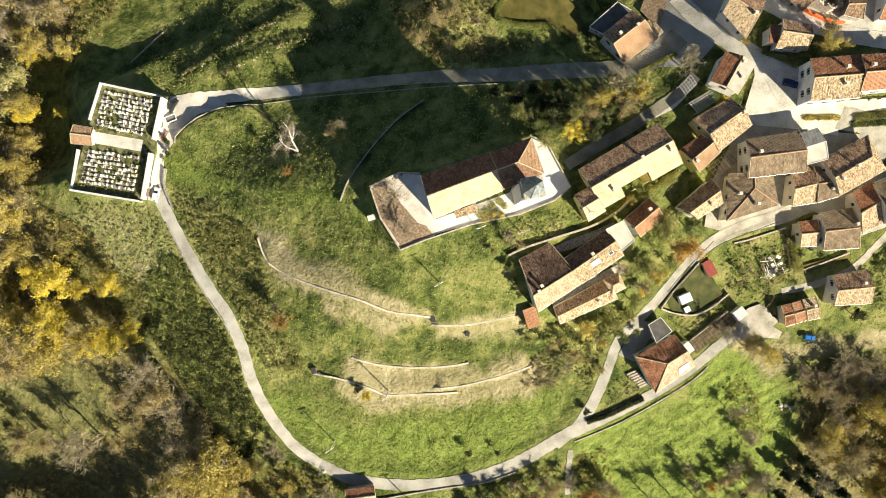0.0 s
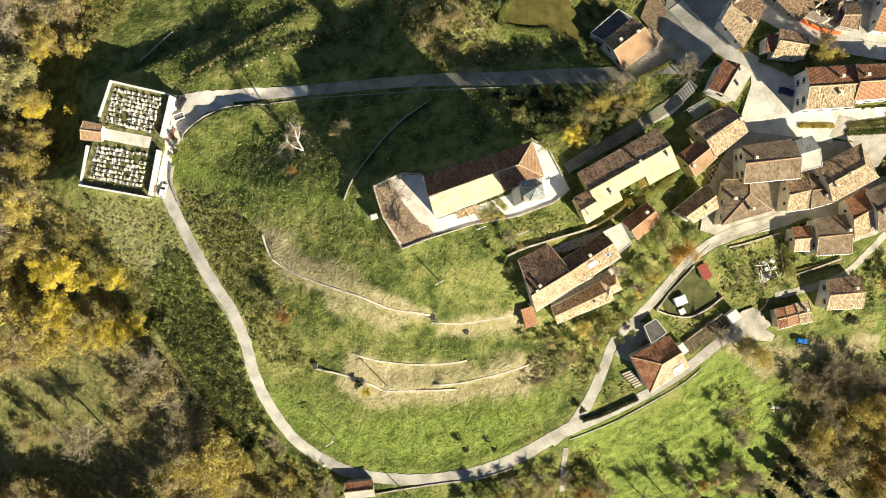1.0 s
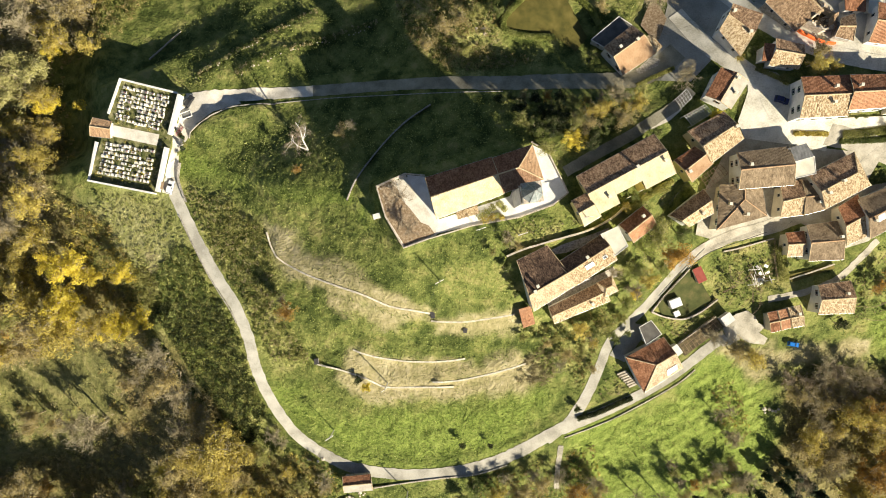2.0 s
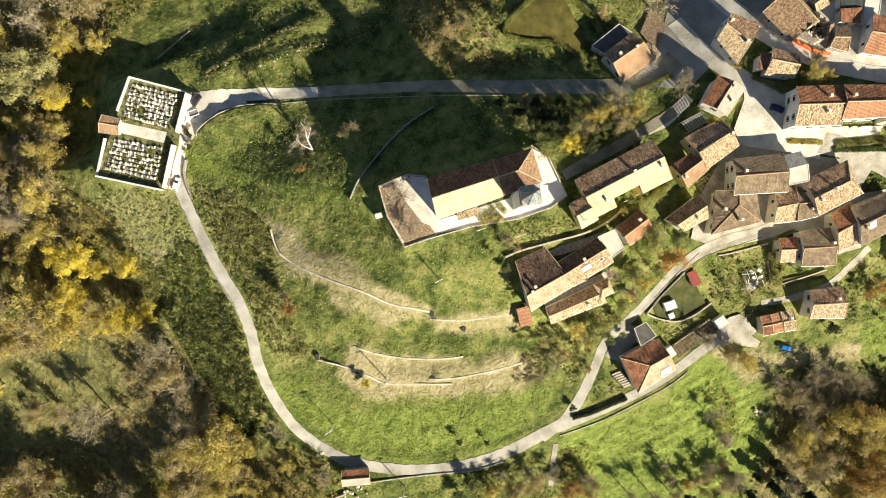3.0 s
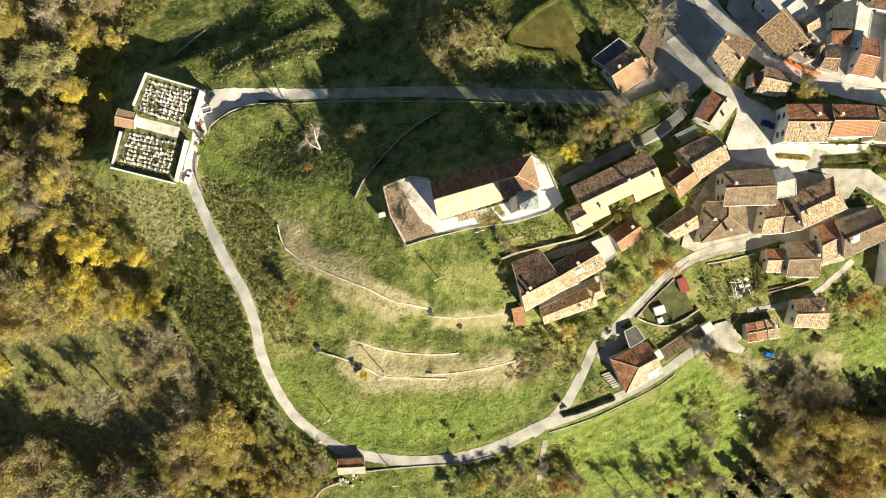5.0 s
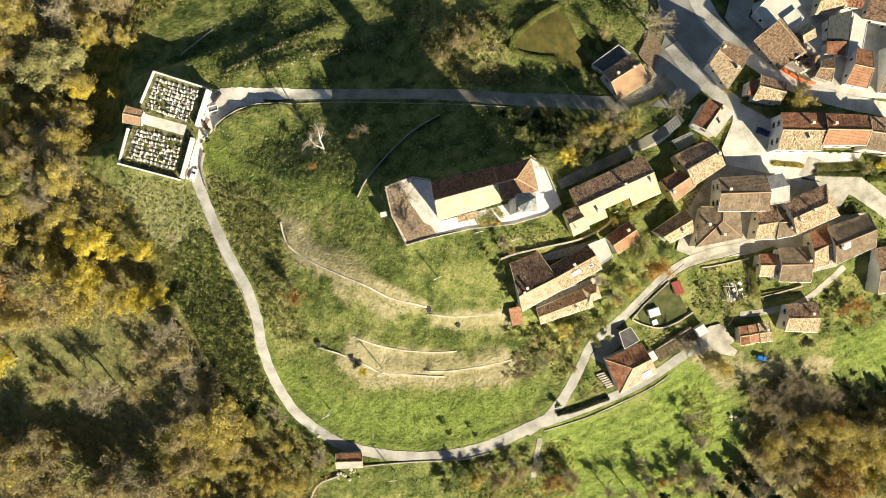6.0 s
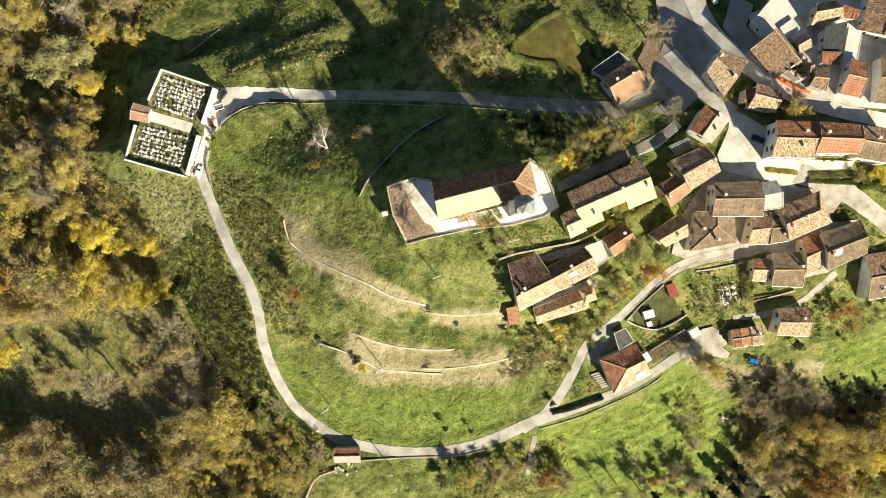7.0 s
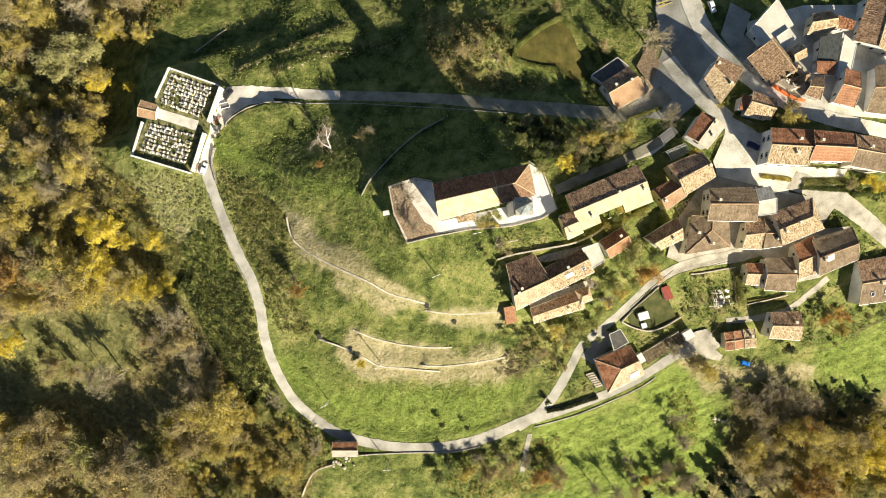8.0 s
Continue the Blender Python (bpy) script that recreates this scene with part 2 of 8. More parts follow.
def inside(poly, x, y):
    x, y = np.asarray(x, float), np.asarray(y, float)
    hit = np.zeros(x.shape, bool)
    for (ax, ay), (bx, by) in zip(poly, poly[1:] + poly[:1]):
        if ay != by:
            hit ^= ((ay > y) != (by > y)) & (x < (bx - ax) * (y - ay) / (by - ay) + ax)
    return hit


def edge_distance(poly, x, y):
    """Distance to the outline of a polygon, negative inside."""
    d = np.full(np.shape(x), 1e9)
    for (ax, ay), (bx, by) in zip(poly, poly[1:] + poly[:1]):
        ll = (bx - ax) ** 2 + (by - ay) ** 2 + 1e-9
        t = np.clip(((x - ax) * (bx - ax) + (y - ay) * (by - ay)) / ll, 0, 1)
        d = np.minimum(d, np.hypot(x - ax - t * (bx - ax), y - ay - t * (by - ay)))
    return np.where(inside(poly, x, y), -d, d)


CEMETERY = [(-98.34, 47.67), (-80.25, 43.61), (-84.9, 13.87), (-106.84, 17.07)]
CEM_Z = -9.0
CHURCHYARD = [(-18.85, 16.06), (-11.26, 19.52), (-5.95, 19.38), (22.46, 28.97), (26.99, 26.67), (32.83, 15.93), (28.73, 12.62), (19.67, 9.02), (7.03, 6.35), (-4.62, 2.43), (-11, -0.13), (-16.13, 8.02)]
YARD_Z = 8.6


# banks held up by walls or steep grass: line (the high ground on its right), rise, reach
BERMS = [
    ([(-77.78, 30.71), (-75, 33.97), (-70.74, 37.44), (-64.46, 40.22), (-52.14, 41.75)], 2.6, 13.0, 1.0),
    ([(-78.7, 47.4), (-67.6, 55.4), (-58.7, 61.6), (-48.8, 67.9), (-40.4, 72.3)], 2.2, 10.0, 3.0),
    ([(-58.54, -61.39), (-63.13, -59.28), (-69.06, -54.92), (-75.78, -47.04), (-81.32, -38.31), (-86.87, -29.72), (-91.0, -23.36)], 2.5, 14.0, 2.6),
    ([(-64.2, 49.3), (-59.5, 52.8), (-55.6, 55.5), (-50.0, 58.0), (-43.9, 60.1), (-38.0, 62.4)], 2.4, 10.0, 5.0),
]
TERRACES = [
    [(-52.28, 3.08), (-48.92, -4), (-40.41, -8.48), (-30.39, -11.72), (-22.67, -13.96), (-15.04, -17.02), (-8.54, -18.03), (-3.5, -18.9)],
    [(-3.24, -21.2), (5.64, -21.22), (12.91, -20.09), (21.01, -18.46)],
    [(-26.13, -31.11), (-19.33, -32.97), (-9.72, -34.08), (-0.24, -33.83), (7.25, -32.85)],
    [(-37.23, -36.06), (-30.41, -37.31), (-22.51, -39.83), (-16.48, -42.44), (-6.9, -42.17), (4.23, -41.9)],
    [(-2.31, -40.35), (5.3, -39.75), (15.52, -37.21), (25.59, -33.88)],
]
BERMS += [(line[::-1], 1.0, 7.0, 0.7) for line in TERRACES]


def berm(x, y, line, rise, reach, edge):
    best, side, along = np.full(x.shape, 1e9), np.zeros(x.shape), np.zeros(x.shape)
    n = len(line) - 1
    for i, ((ax, ay), (bx, by)) in enumerate(zip(line, line[1:])):
        ll = (bx - ax) ** 2 + (by - ay) ** 2
        t = np.clip(((x - ax) * (bx - ax) + (y - ay) * (by - ay)) / ll, 0, 1)
        d = np.hypot(x - ax - t * (bx - ax), y - ay - t * (by - ay))
        near = d < best
        best = np.where(near, d, best)
        side = np.where(near, np.sign((y - ay) * (bx - ax) - (x - ax) * (by - ay)), side)
        along = np.where(near, (i + t) / n, along)
    s = -side * best
    return rise * smooth(s, -edge, 0.3) * (1 - smooth(s, 1.5, reach)) * smooth(along, 0, 0.1) * (1 - smooth(along, 0.9, 1.0))


def height(x, y):
    """The hillside with its levelled places."""
    x, y = np.asarray(x, float), np.asarray(y, float)
    z = base_height(x, y)
    for line, rise, reach, edge in BERMS:
        z = z + berm(x, y, line, rise, reach, edge)
    w = smooth(-edge_distance(CHURCHYARD, x, y), -3.5, 0.5)
    z = z * (1 - w) + YARD_Z * w
    w = smooth(-edge_distance(CEMETERY, x, y), -1.0, 0.2)
    return z * (1 - w) + (CEM_Z - 1.2) * w


def ground_z(x, y):
    return float(height(np.array([x]), np.array([y]))[0])


# ---- mesh helpers ----
def mesh_object(name, verts, faces, material, parent=None, label="", uvs=None, smooth_shade=False):
    me = bpy.data.meshes.new(name)
    me.from_pydata([tuple(v) for v in verts], [], [tuple(f) for f in faces])
    me.materials.append(material)
    if uvs is not None:
        layer = me.uv_layers.new(name="UVMap")
        layer.data.foreach_set("uv", np.asarray(uvs, float).ravel())
    if smooth_shade:
        me.polygons.foreach_set("use_smooth", [True] * len(me.polygons))
    ob = new(name, me)
    if parent is not None:
        ob.parent = parent
    return tagged(ob, label)


def part(name, bm, material, parent=None, label=""):
    me = bpy.data.meshes.new(name)
    bm.to_mesh(me)
    bm.free()
    me.materials.append(material)
    ob = new(name, me)
    if parent is not None:
        ob.parent = parent
    return tagged(ob, label)


def add_box(bm, x0, y0, z0, x1, y1, z1, m=None, bevel=0.0):
    made = bmesh.ops.create_cube(bm, size=1)["verts"]
    bmesh.ops.scale(bm, vec=(x1 - x0, y1 - y0, z1 - z0), verts=made)
    bmesh.ops.translate(bm, vec=((x0 + x1) / 2, (y0 + y1) / 2, (z0 + z1) / 2), verts=made)
    if bevel:
        edges = list({e for v in made for e in v.link_edges})
        got = bmesh.ops.bevel(bm, geom=edges, offset=bevel, segments=1, affect="EDGES")
        made = [v for v in got["verts"]] if not made[0].is_valid else made
        made = list({v for f in got["faces"] for v in f.verts} | {v for v in made if v.is_valid})
    if m is not None:
        bmesh.ops.transform(bm, matrix=m, verts=made)
    return made


def box(x0, y0, z0, x1, y1, z1, m=None, bevel=0.0):
    bm = bmesh.new()
    add_box(bm, x0, y0, z0, x1, y1, z1, m, bevel)
    return bm


def tube(points, radii, sides=6):
    """Verts and faces of a tapered tube along points."""
    verts, faces = [], []
    pts = [Vector(p) for p in points]
    for i, p in enumerate(pts):
        d = (pts[min(i + 1, len(pts) - 1)] - pts[max(i - 1, 0)]).normalized()
        a = d.orthogonal().normalized()
        b = d.cross(a)
        for k in range(sides):
            t = 2 * math.pi * k / sides
            verts.append(p + (a * math.cos(t) + b * math.sin(t)) * radii[i])
    for i in range(len(pts) - 1):
        for k in range(sides):
            q = (k + 1) % sides
            faces.append((i * sides + k, i * sides + q, (i + 1) * sides + q, (i + 1) * sides + k))
    return verts, faces


def join(pieces):
    verts, faces = [], []
    for v, f in pieces:
        o = len(verts)
        verts += list(v)
        faces += [tuple(i + o for i in q) for q in f]
    return verts, faces


def resample(points, step):
    """A smooth line through points, as points about a step apart."""
    p = np.array(points, float)
    d = np.r_[0, np.cumsum(np.hypot(*np.diff(p, axis=0).T))]
    fine = []
    for i in range(len(p) - 1):
        a, b = p[max(i - 1, 0)], p[min(i + 2, len(p) - 1)]
        k = max(1, int((d[i + 1] - d[i]) / step))
        for t in np.arange(k) / k:
            fine.append(0.5 * (2 * p[i] + (p[i + 1] - a) * t + (2 * a - 5 * p[i] + 4 * p[i + 1] - b) * t**2 + (3 * p[i] - a - 3 * p[i + 1] + b) * t**3))
    return np.array(fine + [p[-1]])


def sides_of(line):
    d = np.gradient(line, axis=0)
    d /= np.hypot(d[:, 0], d[:, 1])[:, None] + 1e-9
    return np.stack([-d[:, 1], d[:, 0]], 1)


TAKEN, LANES = [], []


def ribbon(name, points, width, material, lift, label, category, across=4, ragged=0.0):
    """A strip of road along points, lying on the ground."""
    LANES.append((points, (max(width) if isinstance(width, (list, tuple)) else width) / 2 + 0.3))
    line = resample(points, 1.2)
    nrm = sides_of(line)
    widths = np.interp(np.linspace(0, 1, len(line)), np.linspace(0, 1, len(width)), width) if isinstance(width, (list, tuple)) else np.full(len(line), width)
    verts, faces = [], []
    for i, (p, q, w) in enumerate(zip(line, nrm, widths)):
        for k in range(across + 1):
            s = (k / across - 0.5) * w
            if ragged and k in (0, across):
                s += ragged * (noise.noise((p[0] * 0.7, p[1] * 0.7, k)))
            verts.append((p[0] + q[0] * s, p[1] + q[1] * s))
    xy = np.array(verts)
    z = height(xy[:, 0], xy[:, 1]) + lift
    for i in range(len(line) - 1):
        for k in range(across):
            a = i * (across + 1) + k
            faces.append((a, a + 1, a + across + 2, a + across + 1))
    ob = mesh_object(name, np.column_stack([xy, z]), faces, material, smooth_shade=True)
    return tagged(ob, label, category, kind="structure")


def patch(name, poly, material, lift, label, category, cell=1.5, kind="structure"):
    """A paved or planted patch of ground inside an outline."""
    TAKEN.append(poly)
    bm = bmesh.new()
    f = bm.faces.new([bm.verts.new((x, y, 0)) for x, y in poly])
    bmesh.ops.triangulate(bm, faces=[f])
    for _ in range(7):
        long = [e for e in bm.edges if e.calc_length() > cell * 1.8]
        if not long:
            break
        bmesh.ops.subdivide_edges(bm, edges=long, cuts=1)
        bmesh.ops.triangulate(bm, faces=[g for g in bm.faces if len(g.verts) > 3])
    for v in bm.verts:
        v.co.z = ground_z(v.co.x, v.co.y) + lift
    bmesh.ops.recalc_face_normals(bm, faces=bm.faces)
    if sum(g.normal.z for g in bm.faces) < 0:
        bmesh.ops.reverse_faces(bm, faces=bm.faces)
    return tagged(part(name, bm, material), label, category, kind=kind)


def wall_line(name, points, thick, tall, material, label, deep=0.6, step=1.0, rough=0.12, top=None, sharp=False):
    """A free-standing or retaining wall along points, uneven along its top."""
    line = resample(points, step)
    if sharp:
        line = np.concatenate([np.linspace(p, q, max(2, int(math.dist(p, q) / step)), endpoint=False) for p, q in zip(points, points[1:])] + [np.array([points[-1]])])
    nrm = sides_of(line)
    verts, faces = [], []
    for i, (p, q) in enumerate(zip(line, nrm)):
        z = ground_z(*p)
        j = rough * noise.noise((p[0] * 0.9, p[1] * 0.9, 3))
        up = (top if top is not None else z + tall) + j
        t = thick * (0.5 + 0.12 * noise.noise((p[0] * 1.3, p[1] * 1.3, 7)))
        for s, h in ((-t, z - deep), (-t, up), (t, up), (t, z - deep)):
            verts.append((p[0] + q[0] * s, p[1] + q[1] * s, h))
    for i in range(len(line) - 1):
        for k in range(3):
            a = i * 4 + k
            faces.append((a, a + 4, a + 5, a + 1))
    n = len(line) * 4
    faces += [(0, 1, 2, 3), (n - 1, n - 2, n - 3, n - 4)]
    return tagged(mesh_object(name, verts, faces, material), label, "wall", kind="structure")


# ---- ground ----
DRY = [
    [(-32.03, -40.73), (-26.63, -31.98), (-11.6, -34.33), (7.28, -33.05), (26.34, -32.58), (31.8, -36.68), (24.89, -41.99), (8.93, -45.3), (-10.28, -46.23), (-21.87, -46.17)],
    [(-53.6, 5.37), (-47.21, 5.53), (-38.25, -1.75), (-24.95, -9.12), (-13.57, -13.05), (-3.09, -17.68), (-3.6, -21.25), (-20.59, -16.85), (-40.12, -11.22), (-50.24, -6.23)],
    [(-1.74, -21.4), (14.5, -18.51), (21.85, -17.96), (21.72, -22.33), (6.16, -24.94), (-1, -24.47)],
    [(-31.97, -15.67), (-22.47, -16.56), (-12.81, -21.52), (-14.39, -24.69), (-24.07, -20.22)],
    [(85.29, -27.76), (100.85, -25.92), (105.35, -35.61), (95.84, -38.71)],
    [(101.6, -28.87), (131.57, -24.87), (132.54, -28.07), (102.45, -32.24)],
]
SCRUB = [
    [(-86.6, -9.5), (-80.5, -2.0), (-75.0, -3.0), (-63.72, -20.15), (-57.08, -38.7), (-53.11, -50.18), (-58.36, -65.01), (-69.61, -59.86), (-80.9, -42.82), (-88.01, -29.61), (-86.99, -11.74)],
    [(-79.6, 15.93), (-67.25, 13.64), (-53, 3.94), (-47.93, -12.3), (-56.08, -30.67), (-63.56, -14.41), (-72.47, 1.57)],
    [(-58.63, -6.17), (-47.03, -21.64), (-38.2, -36), (-49.84, -35.67), (-56.39, -26.82)],
    [(-19.11, 80.08), (11.87, 73.17), (14.66, 58.72), (25.25, 54.34), (1.94, 50.32), (-12.57, 61.08)],
    [(25.71, -23.42), (49.8, -15.49), (54.66, -19.82), (45.63, -32.88), (44.44, -43.07), (31.08, -26.75)],
]
FOREST = [
    [(-234.26, 85.71), (-104.71, 88.63), (-121.11, 69.15), (-133.69, 57.45), (-122.88, 18.9), (-113.5, 4.5), (-109.5, -8.5), (-101.0, -14.5), (-94.0, -20.0), (-92.12, -28.23), (-71.89, -62.58), (-56.09, -67.79), (-34.63, -74.03), (-36.44, -94.95), (-32.27, -133.08), (-209.85, -156.84)],
    [(105.35, -35.61), (133.54, -31.49), (147.65, -35.64), (188.45, -24.55), (209.98, -98.07), (102.39, -107.56), (104.28, -71.63), (109.7, -58.2)],
]
CLEARING = [(-180.31, -68.7), (-159.98, -46.89), (-134.97, -40.48), (-107.84, -35.96), (-107.3, -47.76), (-112.17, -62.63), (-124.31, -76.83), (-152.63, -82.08), (-178.45, -86.09)]
def strip(line, wide):
    """The outline of a strip of ground along a line."""
    p = resample(line, 2.0)
    q = sides_of(p) * wide / 2
    return [tuple(v) for v in np.concatenate([p + q, (p - q)[::-1]]).tolist()]


TRACK = strip([(-79.0, 24.2), (-76.05, 23.27), (-69.05, 20.94), (-60.07, 19.04), (-46.39, 15.5), (-34.7, 14.03), (-28.07, 13.5), (-20.5, 9.2)], 3.4)
FOOTPATH = strip([(-87.79, -4.82), (-88.34, -9.79), (-89.24, -14.83), (-90.9, -20.0), (-93.63, -24.46)], 2.6)
DRY.append(FOOTPATH)
SHADY_TRACK = strip([(-93.06, -22.43), (-86.11, -27.98), (-81.1, -36.38), (-75.7, -44.88), (-69.05, -53.71), (-64.13, -58.54)], 4.0)
FOREST.append(SHADY_TRACK)
LUSH = [
    [(-115.6, 6.16), (-104.54, 12.93), (-85.57, 12.89), (-79.52, 6.4), (-76.6, -1.5), (-86.24, -9.8), (-94.0, -17.0), (-103.0, -12.0), (-110.5, -7.1), (-114.0, 1.5)],
    TRACK,
    [(42.1, -57.93), (72.06, -40.39), (86.25, -27.65), (99.35, -36.27), (107.64, -58.4), (101.17, -71.93), (97.45, -94.32), (57.93, -100.87), (45.06, -79.85)],
    [(131.45, -24.48), (134.37, -13.95), (152.28, -3.88), (170.13, -9.95), (171.17, -26.41), (146.93, -33.19)],
    [(-55.23, -42.42), (-37.17, -47.83), (-21.26, -51.7), (9.24, -47.66), (33.66, -42.44), (28.79, -55.25), (15.35, -64.16), (-7.66, -68.09), (-27.41, -66.67), (-42.02, -58.62)],
]


def zone(polys, x, y, edge, wob):
    d = np.full(x.shape, 1e9)
    for poly in polys:
        d = np.minimum(d, edge_distance(poly, x, y))
    return smooth(-(d + wob), -edge, edge)


def lattice(x, y, freq, seed):
    """Smooth random heights from 0 to 1, about 1/freq metres apart."""
    u, v = x * freq + 37.7 * seed, y * freq + 11.3 * seed
    i, j = np.floor(u).astype(np.int64), np.floor(v).astype(np.int64)
    fu, fv = u - i, v - j
    fu, fv = fu * fu * (3 - 2 * fu), fv * fv * (3 - 2 * fv)

    def rnd(a, b):
        h = (a * 374761393 + b * 668265263 + seed * 2147483647) & 0xFFFFFFFF
        h = ((h ^ (h >> 13)) * 1274126177) & 0xFFFFFFFF
        return ((h ^ (h >> 16)) & 0xFFFF) / 65535.0

    return (rnd(i, j) * (1 - fu) + rnd(i + 1, j) * fu) * (1 - fv) + (rnd(i, j + 1) * (1 - fu) + rnd(i + 1, j + 1) * fu) * fv


def lane_distance(x, y):
    """Distance to the nearest edge of a road, about."""
    far = np.full(x.shape, 9.0)
    for line, half in LANES:
        q = resample(line, 4.0)
        near = (x > q[:, 0].min() - 8) & (x < q[:, 0].max() + 8) & (y > q[:, 1].min() - 8) & (y < q[:, 1].max() + 8)
        d = np.full(int(near.sum()), 9.0)
        for (ax, ay), (bx, by) in zip(q, q[1:]):
            ll = (bx - ax) ** 2 + (by - ay) ** 2 + 1e-9
            t = np.clip(((x[near] - ax) * (bx - ax) + (y[near] - ay) * (by - ay)) / ll, 0, 1)
            d = np.minimum(d, np.hypot(x[near] - ax - t * (bx - ax), y[near] - ay - t * (by - ay)) - half)
        far[near] = np.minimum(far[near], d)
    return far


def build_ground():
    inner_x, inner_y = np.arange(-158, 158.1, 0.6), np.arange(-105, 100.1, 0.6)
    out = np.array([3, 8, 15, 30, 50, 80, 120, 180, 260, 400, 650, 1100, 2000.0])
    xs = np.r_[-158 - out[::-1], inner_x, 158 + out]
    ys = np.r_[-105 - out[::-1], inner_y, 100 + out]
    gx, gy = np.meshgrid(xs, ys)
    x, y = gx.ravel(), gy.ravel()
    wob = (lattice(x, y, 0.12, 1) - 0.5) * 6 + (lattice(x, y, 0.5, 2) - 0.5) * 3
    masks = [np.maximum(zone(DRY, x, y, 1.8, wob * 0.85 - 0.4), np.maximum(0.15 * zone([CLEARING], x, y, 5, wob), 0.62 * zone(LUSH[:1], x, y, 5, wob))), zone(SCRUB, x, y, 3, wob), np.maximum(zone(FOREST, x, y, 4, wob) * (1 - 0.6 * zone([CLEARING], x, y, 4, wob)), smooth(np.hypot(x, y), 190, 230)), zone(LUSH, x, y, 5, wob)]
    # tussocks and hollows, always below the level of the paving
    level = smooth(edge_distance(CEMETERY, x, y), 0, 2) * smooth(edge_distance(CHURCHYARD, x, y), 0, 2) * (0.06 + 0.94 * smooth(lane_distance(x, y), 0.0, 3.6))
    base = base_height(x, y)
    slope_rows = (0.55 + 0.45 * zone(LUSH, x, y, 5, wob)) * (1 - 0.7 * masks[0]) * (0.5 + 0.5 * np.sin(base * 6.5 + 2.5 * lattice(x, y, 0.1, 6))) * 0.22
    mown = zone(LUSH[2:3], x, y, 3, wob) * (0.5 + 0.5 * np.sin((0.55 * x - 0.83 * y) * 2.2 + 5 * lattice(x, y, 0.07, 8))) * 0.16
    worn = np.maximum(zone([TRACK, SHADY_TRACK], x, y, 0.8, wob * 0.2), zone([FOOTPATH], x, y, 0.8, wob * 0.2))
    amp = (1 - 0.75 * worn) * (0.66 + 0.25 * masks[1] + 0.3 * masks[2] - 0.52 * masks[0] + 0.14 * masks[3]) * level
    warp = lattice(x, y, 0.25, 9) * 3
    tuss = 0.6 * lattice(x + warp, y, 0.5, 3) + 0.4 * lattice(x, y + warp, 1.0, 4)
    z = height(x, y) - amp * tuss - (slope_rows + mown) * level - 0.35 * level * lattice(x, y, 0.14, 5)
    w, h = len(xs), len(ys)
    idx = np.arange(w * h).reshape(h, w)
    faces = np.stack([idx[:-1, :-1], idx[:-1, 1:], idx[1:, 1:], idx[1:, :-1]], -1).reshape(-1, 4)
    me = bpy.data.meshes.new("ground")
    me.from_pydata(np.column_stack([x, y, z]).tolist(), [], faces.tolist())
    me.polygons.foreach_set("use_smooth", [True] * len(me.polygons))
    cover = me.attributes.new("cover", "FLOAT_COLOR", "POINT")
    rgba = np.stack(masks, 1)
    cover.data.foreach_set("color", rgba.astype(np.float32).ravel())
    me.materials.append(ground_material())
    return tagged(new("ground", me), "hillside of autumn grass, dry terraces, scrub and leaf-strewn forest floor", "ground", kind="structure")


